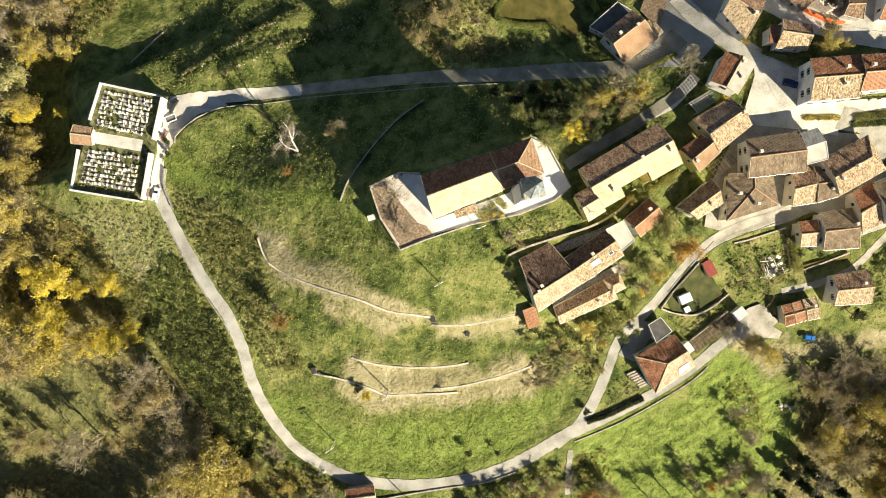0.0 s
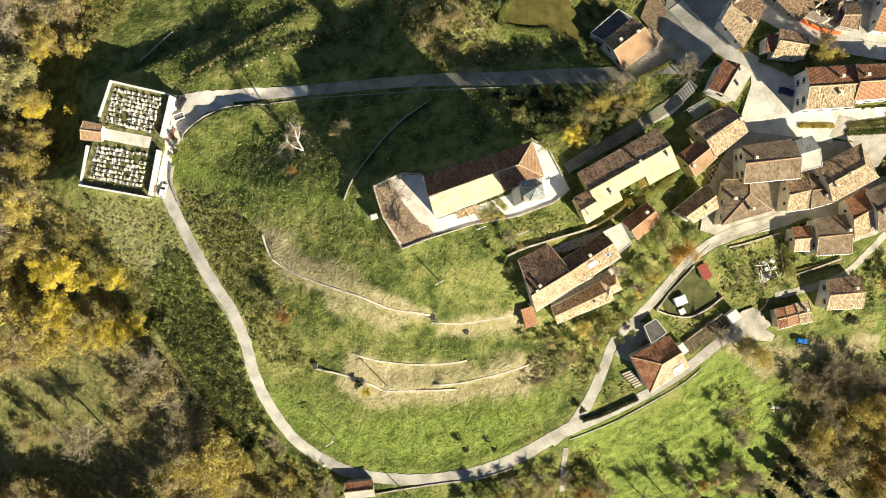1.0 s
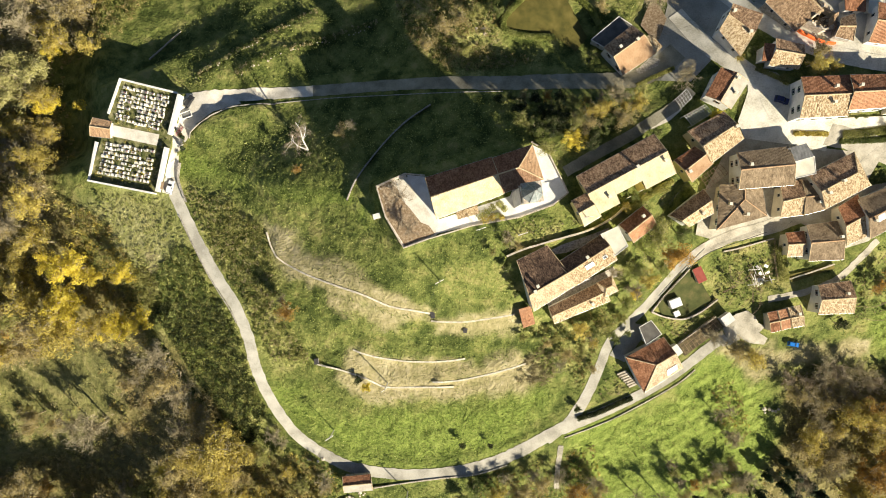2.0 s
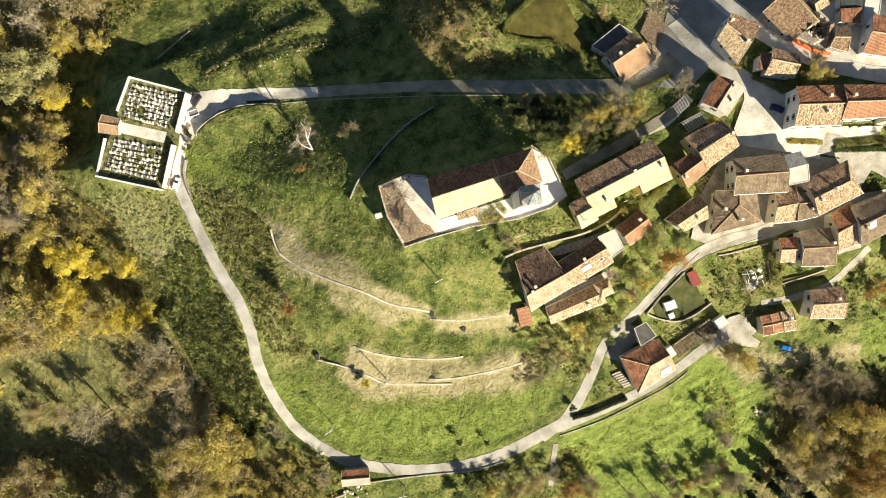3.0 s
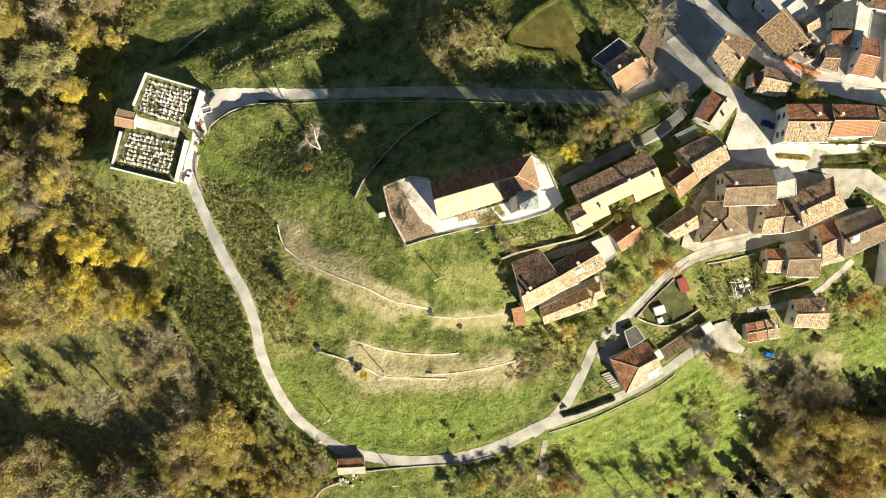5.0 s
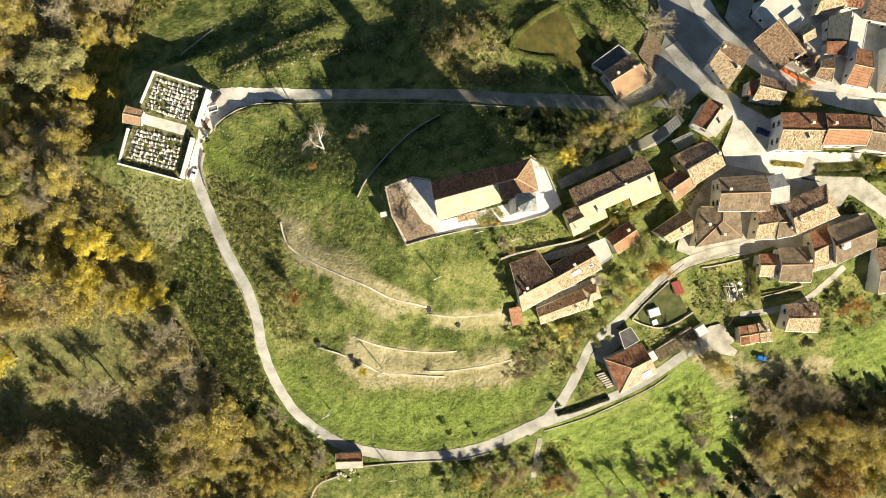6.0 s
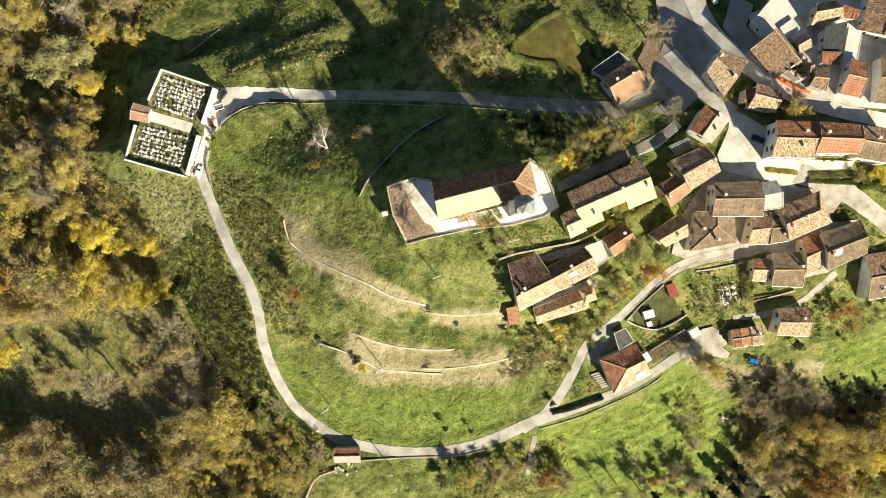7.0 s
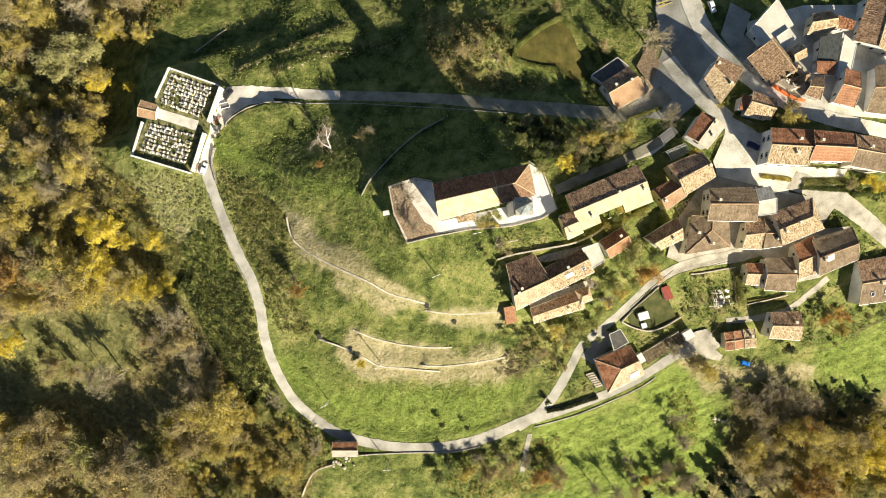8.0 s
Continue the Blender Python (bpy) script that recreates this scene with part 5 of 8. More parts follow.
# ---- trees ----
def leaf_cloud(rng, centres, radii, count, size, flat=0.6):
    """Small leaf quads gathered in clumps round centres."""
    k = rng.integers(0, len(centres), count)
    d = rng.normal(size=(count, 3))
    d /= np.linalg.norm(d, axis=1)[:, None]
    r = rng.random(count) ** 0.33
    p = centres[k] + d * (radii[k] * r)[:, None] * np.array([1, 1, flat + 0.2])
    nrm = 0.55 * rng.normal(size=(count, 3)) + 1.0 * d + np.array([0, 0, 0.55])
    nrm /= np.linalg.norm(nrm, axis=1)[:, None]
    t = np.cross(nrm, rng.normal(size=(count, 3)))
    t /= np.linalg.norm(t, axis=1)[:, None] + 1e-9
    b = np.cross(nrm, t)
    s = size * (0.6 + 0.8 * rng.random(count))[:, None]
    quad = np.stack([p + t * s, p + (b - t) * s * 0.7, p - (b + t) * s * 0.7], 1).reshape(-1, 3)
    faces = np.arange(count * 3).reshape(-1, 3)
    return quad, faces


def make_tree(name, seed, tall, spread, leaf=None, leaves=900, size=0.19, twigs=90, bark=None, cone=False, label="", category="tree", spray=0, limb=1.0, wood=None):
    rng = np.random.default_rng(seed)
    base = new(name)
    tagged(base, label, category)
    pieces, tips, thin = [], [], []
    lean = rng.normal(size=2) * 0.05 * tall
    trunk = [Vector((lean[0] * k**2, lean[1] * k**2, tall * 0.85 * k)) for k in np.linspace(0, 1, 6)]
    trunk[0].z = -0.6
    r = (0.022 * tall + 0.05) * (1.5 if bark else 1)
    pieces.append(tube(trunk, [r * (1 - (0.55 if bark else 0.8) * k) for k in np.linspace(0, 1, 6)], 6))
    for i in range(20 if not cone else 24):
        k = rng.uniform(0.25, 0.95)
        at = trunk[0].lerp(trunk[-1], k) if k < 0.1 else Vector(np.array([np.interp(k, np.linspace(0, 1, 6), [t[j] for t in trunk]) for j in range(3)]))
        ang = rng.uniform(0, 2 * math.pi)
        reach = spread * (1 - k if cone else (1.15 - 0.75 * abs(k - 0.5))) * rng.uniform(0.6, 1.05)
        rise = (0.1 if cone else rng.uniform(0.35, 0.8)) * reach
        end = at + Vector((math.cos(ang) * reach, math.sin(ang) * reach, rise))
        bend = at.lerp(end, 0.5) + Vector((rng.normal() * 0.12 * reach, rng.normal() * 0.12 * reach, 0.12 * reach))
        (thin if bark and i > 4 else pieces).append(tube([at, bend, end], [r * 0.42 * limb * (1.1 - k), r * 0.25 * limb, 0.03 * limb], 4))
        tips += [(bend, reach), (end, reach), (at.lerp(bend, 0.6), reach * 0.7)]
    for i in range(twigs):
        p, reach = tips[rng.integers(len(tips))]
        d = Vector(rng.normal(size=3))
        d.z = abs(d.z) * 0.7
        e = p + d.normalized() * rng.uniform(0.5, 1.3) * (0.35 + 0.12 * spread)
        g = e + Vector(rng.normal(size=3)).normalized() * 0.5 * (0.35 + 0.1 * spread)
        (thin if bark else pieces).append(tube([p, e, g], [0.05, 0.035, 0.015], 3))
    if spray:
        c = np.array([tuple(p) for p, _ in tips])
        k = rng.integers(0, len(c), spray)
        out = c[k] - np.array([0, 0, tall * 0.35])
        d = out / (np.linalg.norm(out, axis=1)[:, None] + 1e-6) + 0.55 * rng.normal(size=(spray, 3))
        d /= np.linalg.norm(d, axis=1)[:, None]
        p = c[k] + rng.normal(size=(spray, 3)) * 0.12 * spread
        w = np.cross(d, rng.normal(size=(spray, 3)))
        w *= (0.034 if leaf else 0.045) / (np.linalg.norm(w, axis=1)[:, None] + 1e-9)
        e = p + d * (rng.uniform(0.25, 0.6, spray) * 0.45 * spread)[:, None]
        fine = (np.stack([p + w, p - w, e], 1).reshape(-1, 3).tolist(), np.arange(spray * 3).reshape(-1, 3).tolist())
        if bark:
            v, f = join(thin + [fine])
            mesh_object("bare_crown", v, f, wood or M_BARK, base)
        else:
            pieces.append(fine)
    v, f = join(pieces)
    mesh_object("trunk", v, f, bark or wood or M_BARK, base)
    if leaf:
        c = np.array([tuple(p) for p, _ in tips])
        pick = rng.permutation(len(tips))[: int(len(tips) * 0.75)]
        c = c[pick]
        rad = np.array([0.21 * spread + 0.18 * tips[i][1] for i in pick]) * rng.uniform(0.6, 1.3, len(pick))
        v, f = leaf_cloud(rng, c, rad, leaves, size)
        mesh_object("crown", v.tolist(), f.tolist(), LEAVES[leaf], base)
    return base


KINDS = {}
for kind, args in {
    "yellow": [(1, 10, 3.4, "yellow", 4200), (2, 12, 4.0, "yellow", 4600)],
    "gold": [(3, 11, 3.6, "gold", 3300), (4, 13, 4.2, "gold", 3700), (5, 9, 3.0, "gold", 2900)],
    "rust": [(6, 12, 4.0, "rust", 3300), (7, 10, 3.4, "rust", 3100)],
    "brown": [(8, 11, 3.8, "brown", 2764), (9, 13, 4.4, "brown", 3110)],
    "green": [(10, 8, 3.0, "green", 3900), (11, 10, 3.6, "green", 4400)],
    "deep": [(14, 9, 3.3, "deep", 5400), (15, 10, 3.7, "deep", 5800)],
    "olive": [(12, 11, 3.8, "olive", 3700), (13, 9, 3.2, "olive", 3200)],
    "lush": [(16, 8, 3.4, "lush", 2600)],
    "pale": [(17, 11, 4.0, "pale", 4200)],
}.items():
    words = {"yellow": "bright yellow", "gold": "dull golden", "rust": "rusty orange", "brown": "withered brown", "green": "still green", "deep": "dark green", "olive": "pale olive", "lush": "bright green", "pale": "pale silvery"}[kind]
    KINDS[kind] = [make_tree("tree", s, t, w, lf, n, twigs=50, spray={"brown": 1200, "gold": 500, "rust": 500}.get(kind, 200), label=f"broad-leaved tree with {words} autumn leaves") for s, t, w, lf, n in args]
KINDS["bare"] = [make_tree("tree", s, t, w, None, 0, twigs=170, spray=1900, limb=1.5, label="leafless grey tree with fine bare twigs") for s, t, w in ((20, 10, 3.6), (21, 12, 4.2))]
KINDS["pollard"] = [make_tree("tree", 27, 7.5, 4.6, None, 0, twigs=150, spray=1100, limb=1.9, wood=M_TWIG, label="leafless churchyard tree with spreading knotty limbs")]
KINDS["reddish"] = [make_tree("tree", 23, 9, 3.4, None, 0, twigs=130, spray=1500, limb=1.3, wood=M_TWIG, label="leafless tree with reddish fine twigs")]
KINDS["conifer"] = [make_tree("tree", 30, 12, 3.4, "dark", 3600, 0.26, 0, cone=True, label="dark evergreen conifer with drooping branches")]
USED = set()


def plant(kind, x, y, scale=1.0, seed=0, group=""):
    rng = random.Random(seed)
    src = KINDS[kind][rng.randrange(len(KINDS[kind]))]
    m = pose(x, y, ground_z(x, y), 0, 0, rng.uniform(0, 360)) @ Matrix.Diagonal((scale, scale, scale * rng.uniform(0.85, 1.1), 1))
    if src not in USED:
        USED.add(src)
        src.matrix_basis = m
        made = src
    else:
        made = copy_thing(src, m @ Matrix.Diagonal((1 / src.scale[0], 1 / src.scale[1], 1 / src.scale[2], 1)))
    if scale < 0.56:
        made.name = "shrub"
        tagged(made, made["label"].replace("tree", "shrub"), "shrub")
    return tagged(made, group=group)


def woodland(poly, spacing, mixture, seed, group, lo=1.0, hi=1.65, gaps=0.25, keep=None):
    rng = random.Random(seed)
    xs, ys = [p[0] for p in poly], [p[1] for p in poly]
    y = min(ys)
    names, weights = list(mixture), list(mixture.values())
    while y < max(ys):
        x = min(xs) + rng.random() * spacing
        while x < max(xs):
            px_, py_ = x + rng.uniform(-0.4, 0.4) * spacing, y + rng.uniform(-0.4, 0.4) * spacing
            if bool(inside(poly, np.array([px_]), np.array([py_]))[0]) and rng.random() > gaps and noise.noise((px_ * 0.06, py_ * 0.06, seed)) > -0.35 and (keep is None or keep(px_, py_)):
                plant(rng.choices(names, weights)[0], px_, py_, rng.uniform(lo, hi), rng.random(), group)
            x += spacing
        y += spacing


WEST = "trees of the western wood"
woodland([(-177.47, 73.24), (-142.27, 77.07), (-148.37, 59.6), (-159.41, 48.66), (-177.23, 47.24)], 7.6, {"gold": 5, "brown": 3, "rust": 1}, 1, WEST, gaps=0.05)
woodland([(-143, 81.29), (-102.76, 85.18), (-108.01, 73.25), (-117.08, 69.36), (-139.98, 64.43)], 7.6, {"gold": 4, "bare": 3, "brown": 2}, 11, WEST, gaps=0.1)
woodland([(-177.23, 47.24), (-158.2, 48.74), (-149.01, 41.14), (-137.87, 19.25), (-167.43, 17.11)], 7.8, {"brown": 3, "gold": 6, "olive": 4}, 7, WEST, gaps=0.05)
woodland([(-159.29, 46.62), (-149.01, 41.14), (-127.39, 36.27), (-118.99, 19.75), (-137.53, 21.67), (-159.11, 30.36)], 6.6, {"gold": 5, "brown": 4, "olive": 3}, 21, WEST, 0.9, 1.3, gaps=0.05)
woodland([(-145.36, 23.74), (-118.5, 21), (-120.0, 5.83), (-119.5, -4.0), (-130.73, -6.35), (-143.16, 1.28)], 7.4, {"brown": 6, "bare": 3, "gold": 2}, 12, WEST, 0.9, 1.35, gaps=0.05)
woodland([(-167.43, 17.11), (-142.7, 18.88), (-143.23, -0.72), (-130.75, -7.35), (-133.69, -19.85), (-170.51, -24.75)], 7.8, {"olive": 5, "gold": 4, "brown": 2}, 13, WEST, gaps=0.05)
woodland([(-170.51, -24.75), (-133.69, -19.85), (-129.21, -29.61), (-132.51, -37.61), (-160.34, -44.39), (-170.13, -44.55)], 7.8, {"gold": 5, "rust": 2, "brown": 3, "olive": 1}, 2, WEST, gaps=0.05)
woodland([(-133.6, -17.79), (-113.5, -14.0), (-100.5, -21.5), (-93.0, -27.0), (-127.17, -35.66), (-131.8, -30)], 7.4, {"gold": 4, "yellow": 3, "brown": 2}, 14, WEST, gaps=0.05)
woodland([(-106.23, -38.55), (-96.75, -40.04), (-88.34, -46.92), (-78.69, -61.14), (-86.96, -64.1), (-104.2, -66.83), (-107.32, -56.13)], 6.5, {"brown": 5, "bare": 4, "rust": 2}, 8, WEST, 0.6, 1.0, gaps=0.1)
woodland([(-89.41, -65.78), (-66.7, -60.1), (-56.96, -67.74), (-59.28, -78.86), (-87.59, -86.37), (-94.77, -78.64)], 7.6, {"gold": 6, "rust": 2, "brown": 2}, 3, WEST, 0.9, 1.3, gaps=0.05)
woodland([(-166.76, -89.07), (-134.52, -85.24), (-134.46, -99.03), (-147.3, -101.64), (-165.38, -103.64)], 7.4, {"gold": 5, "brown": 5, "bare": 1}, 9, WEST, 1.3, 1.9, gaps=0.05)
woodland([(-147.3, -101.64), (-132.49, -96.5), (-128.04, -120.21), (-147.35, -122.19)], 7.8, {"gold": 5, "brown": 3, "bare": 1}, 19, WEST, 1.3, 1.9, gaps=0.05)
# Tall trees added out of view to the south, to shade the wood's clearing.
woodland([(-151.34, -124.85), (-32.48, -98.63), (-36.49, -114.73), (-149.85, -137.12)], 8.0, {"gold": 3, "olive": 4, "brown": 3}, 18, WEST, 1.5, 2.0, gaps=0.3)
woodland([(-134.0, -97.0), (-118.43, -91.33), (-94.95, -84.46), (-85.17, -88.14), (-85.61, -111.98), (-114.98, -118.81)], 8.5, {"bare": 3, "brown": 4, "olive": 3}, 15, WEST, 1.5, 2.1, gaps=0.03)
woodland([(-85.17, -88.14), (-54.85, -77.7), (-38.07, -73.67), (-38.89, -97.92), (-85.61, -111.98)], 7.4, {"olive": 5, "gold": 5, "brown": 2}, 16, WEST, 0.8, 1.2, gaps=0.05)
EAST = "trees of the eastern wood"
woodland([(106.92, -43.92), (118.97, -38.52), (133.19, -37.01), (136.93, -42.86), (121.57, -48.62), (108.62, -50.99)], 4.8, {"brown": 5, "bare": 5, "reddish": 3}, 4, EAST, 0.6, 0.85, gaps=0.02)
woodland([(107.61, -51.09), (123.61, -48.41), (124.9, -66.33), (109.88, -69.89)], 5.4, {"brown": 7, "bare": 4, "gold": 3}, 17, EAST, 0.75, 1.05, gaps=0.02)
woodland([(121.31, -47.61), (142.86, -41.2), (156.08, -65.58), (153.83, -73.49), (124.08, -76.17), (120.75, -66.72)], 5.6, {"gold": 10, "rust": 2, "brown": 2}, 5, EAST, 0.9, 1.35, gaps=0.02)
woodland([(144.94, -40.99), (162.29, -33.95), (173.36, -71.73), (155.98, -73.29)], 5.8, {"gold": 4, "yellow": 2, "olive": 3, "green": 1, "brown": 1}, 6, EAST, 0.8, 1.3, gaps=0.02)
woodland([(102.0, -33.5), (118.5, -31.5), (130.5, -30.5), (133.0, -38.0), (118.0, -41.5), (103.5, -45.0)], 4.4, {"bare": 5, "reddish": 5, "brown": 1}, 24, EAST, 0.65, 0.9, gaps=0.05)


def grove(start, rows):
    for i, (kind, x, y, size) in enumerate(rows):
        plant(kind, x, y, size, (start + i) * 0.37 + 0.1)


grove(0, (
    ("bare", *[(58.13, 73.83)][0], 1.35),
    ("bare", *[(63.99, 48.93)][0], .8),
    ("bare", *[(46.52, 42.86)][0], .9),
    ("yellow", *[(32.85, 30.29)][0], .6),
    ("yellow", *[(35.32, 29.39)][0], .5),
    ("gold", *[(37.41, 37.48)][0], .72),
    ("gold", *[(50.3, 41.16)][0], .75),
    ("deep", *[(19.15, 39.16)][0], .62),
    ("green", *[(23.58, 32.57)][0], .8),
    ("deep", *[(28.63, 38.75)][0], .62),
    ("green", *[(41.12, 33.46)][0], .7),
    ("olive", *[(20.38, 34.75)][0], .62),
    ("olive", *[(53.16, 44.77)][0], .5),
    ("yellow", *[(73.05, 38.59)][0], .45),
    ("gold", *[(100.99, 52.78)][0], .6),
    ("gold", *[(98.02, 52.98)][0], .55),
    ("gold", *[(103.84, 52.41)][0], .5),
    ("brown", *[(99.6, 57.19)][0], .55),
    ("yellow", *[(127.75, 36.82)][0], .6),
    ("yellow", *[(131.13, 36.28)][0], .6),
    ("brown", *[(122.61, 35.68)][0], .45),
    ("lush", *[(54.53, 1.41)][0], 1.0),
))
grove(22, (
    ("olive", *[(58.02, 5.33)][0], 1.01),
    ("lush", *[(53.52, -4.1)][0], 0.94),
    ("reddish", *[(54.47, -9.95)][0], 0.8),
    ("lush", *[(52.11, -14)][0], 0.75),
    ("rust", *[(64.28, -0.6)][0], 1.09),
    ("yellow", *[(54.91, -11.3)][0], .45),
    ("lush", *[(61.36, -3.59)][0], 0.8),
    ("olive", *[(55.61, 8.5)][0], 0.65),
    ("gold", *[(57.34, -6.46)][0], 0.8),
    ("green", *[(65.86, 6.31)][0], 0.72),
    ("green", *[(44.5, -22.35)][0], 0.72),
    ("olive", *[(47.04, -21.06)][0], 0.72),
    ("gold", *[(39.93, -22.92)][0], 0.72),
    ("green", *[(35.74, -23.72)][0], .4),
    ("deep", *[(118.48, -18.75)][0], .6),
    ("rust", *[(129.53, -5.57)][0], .7),
    ("gold", *[(133.58, -9.75)][0], .65),
    ("rust", *[(127.23, -8.4)][0], .45),
    ("brown", *[(86.62, -27.84)][0], .85),
    ("gold", *[(91.34, -29.45)][0], .75),
    ("brown", *[(94.95, -30.43)][0], .5),
    ("bare", *[(79.19, -23.56)][0], .8),
))
grove(44, (
    ("bare", *[(88.35, -53.78)][0], .5),
    ("bare", *[(74.67, -70.39)][0], .6),
    ("bare", *[(62.26, -75.62)][0], .6),
    ("bare", *[(69.57, -75.48)][0], .7),
    ("green", *[(97.04, -72.39)][0], .7),
    ("green", *[(10.43, -71.78)][0], .6),
    ("green", *[(8.25, -77.39)][0], .6),
    ("gold", *[(19.01, -74.53)][0], .6),
    ("brown", *[(26.72, -74.01)][0], .7),
    ("bare", *[(29.51, -68.67)][0], .6),
    ("rust", *[(44.67, -74.41)][0], .7),
    ("bare", *[(47.59, -70.77)][0], .7),
    ("brown", *[(49.76, -77.11)][0], .7),
    ("deep", *[(7.33, -59.83)][0], .32),
    ("deep", *[(15.89, -59.84)][0], .27),
    ("yellow", *[(-22.01, -42.39)][0], .42),
    ("deep", *[(-24.51, -40.15)][0], .38),
    ("rust", *[(-44.96, -19.05)][0], .72),
    ("reddish", *[(-43.2, 31.5)][0], .5),
    ("rust", *[(-42.61, 21.26)][0], .35),
    ("brown", *[(-30.57, 32.43)][0], .45),
    ("bare", *[(-28.07, 34.23)][0], .45),
))
grove(66, (
    ("olive", *[(-5.78, 78.33)][0], .75),
    ("brown", *[(-1.61, 62.72)][0], .55),
    ("brown", *[(2.54, 65.54)][0], .6),
    ("olive", *[(6.75, 67.59)][0], .6),
    ("green", *[(13.05, 67.19)][0], .5),
    ("brown", *[(-6.61, 58.94)][0], .5),
    ("olive", *[(4.63, 56.99)][0], .45),
    ("brown", *[(42.92, 70.26)][0], .45),
    ("yellow", *[(-95.9, -10.6)][0], .78),
    ("reddish", *[(-47.3, -16.5)][0], .5),
    ("pollard", *[(-12.9, 13.3)][0], .8),
    ("pollard", *[(-10.1, 5.0)][0], .72),
    ("bare", *[(16.79, 3.09)][0], .45),
    ("bare", *[(35.1, -33.49)][0], .5),
    ("green", *[(43.74, 82.59)][0], .5),
    ("green", *[(47.79, 78.29)][0], .5),
    ("green", *[(-26.96, 80.46)][0], .5),
    ("green", *[(10.94, 77.12)][0], .7),
    ("green", *[(7.64, 75.22)][0], .6),
    ("green", *[(16.2, 80.29)][0], .6),
    ("brown", *[(26.2, 81.9)][0], .5),
    ("green", *[(-16.12, 80.94)][0], .7),
))
grove(88, (
    ("green", *[(21.71, 80.08)][0], .5),
    ("green", *[(142.41, -30.56)][0], .35),
    ("green", *[(142.27, -35.70)][0], .5),
    ("conifer", *[(144.33, -39.34)][0], .55),
    ("conifer", *[(155.1, -30.22)][0], .5),
    ("conifer", *[(102.59, -67.64)][0], .7),
    ("conifer", *[(107.32, -62.98)][0], .7),
    ("conifer", *[(80.98, -75.56)][0], .8),
    ("conifer", *[(100.68, 1.51)][0], .25),
    ("green", *[(99.58, -1.46)][0], .35),
    ("green", *[(105.23, -1.66)][0], .3),
    ("green", *[(24.34, -22.34)][0], .35),
    ("green", *[(32.05, -23.34)][0], .35),
    ("bare", *[(47.02, -5.04)][0], .5),
    ("olive", *[(52.41, -18.6)][0], .5),
    ("green", *[(51.29, -25.69)][0], .4),
    ("green", *[(41.89, -47.36)][0], .35),
    ("green", *[(-105, 11.82)][0], .2),
    ("olive", *[(59.16, 17.74)][0], .4),
    ("green", *[(50.98, 15.71)][0], .4),
    ("gold", *[(48.71, 12.8)][0], .4),
    ("olive", *[(54.27, 18.42)][0], .4),
))
grove(110, (
    ("green", *[(56.46, 32.87)][0], .5),
    ("olive", *[(54.26, 30.91)][0], .4),
    ("green", *[(40.97, 57.79)][0], .3),
    ("green", *[(39.36, 54.64)][0], .35),
    ("green", *[(82.75, 57.09)][0], .4),
    ("olive", *[(89.09, 54.29)][0], .35),
    ("gold", *[(80, 55.24)][0], .35),
    ("bare", *[(43.51, -24.72)][0], .4),
    ("brown", *[(30.77, -27.32)][0], .4),
    ("brown", *[(37.01, -30.47)][0], .45),
    ("olive", *[(41.47, -28.91)][0], .45),
    ("brown", *[(45.28, -34.33)][0], .4),
    ("olive", *[(-48.69, -63.9)][0], .5),
    ("brown", *[(-33.77, -74.6)][0], .5),
    ("bare", *[(-47.12, -60.76)][0], .4),
    ("conifer", *[(-78.96, 30.55)][0], .35),
    ("conifer", *[(-78.86, 27.14)][0], .35),
    ("rust", *[(-80.01, 31.38)][0], .18),
    ("yellow", *[(-112.88, -9.72)][0], 1.25),
    ("yellow", *[(-122.79, -8.21)][0], .9),
    ("yellow", *[(-107.81, -12.15)][0], .8),
    ("yellow", *[(-117.85, -21.64)][0], 1.1),
))
grove(132, (
    ("yellow", *[(-119.37, -27.86)][0], .9),
    ("yellow", *[(-96.99, -26.06)][0], 1.2),
    ("yellow", *[(-107.43, -28.05)][0], .9),
    ("yellow", *[(-91.38, -24.63)][0], .8),
    ("gold", *[(-145.94, -39.35)][0], 1.1),
    ("yellow", *[(-158.3, -57.45)][0], 1.25),
    ("yellow", *[(-146.8, -96.55)][0], 1.0),
    ("yellow", *[(-67.36, -60.19)][0], 1.0),
    ("yellow", *[(-65.77, -69.11)][0], .7),
    ("yellow", *[(-90.23, -77.43)][0], .8),
    ("gold", *[(-77.04, -68.53)][0], 1.2),
    ("gold", *[(-57.53, -65.03)][0], .95),
    ("olive", *[(-53.34, -64.69)][0], .7),
    ("bare", *[(-49.79, -58.55)][0], .6),
    ("pale", *[(-145.68, 48.42)][0], 1.55),
    ("pale", *[(-139.07, 52.73)][0], 1.35),
    ("pale", *[(-133.08, 51.08)][0], 1.55),
    ("pale", *[(-140.46, 45.67)][0], 1.45),
    ("yellow", *[(-128.22, 42.27)][0], 1.0),
    ("gold", *[(-136.67, 34.76)][0], 1.3),
    ("gold", *[(-140.46, 36.12)][0], 1.1),
    ("bare", *[(-139.45, 25.56)][0], 1.35),
))
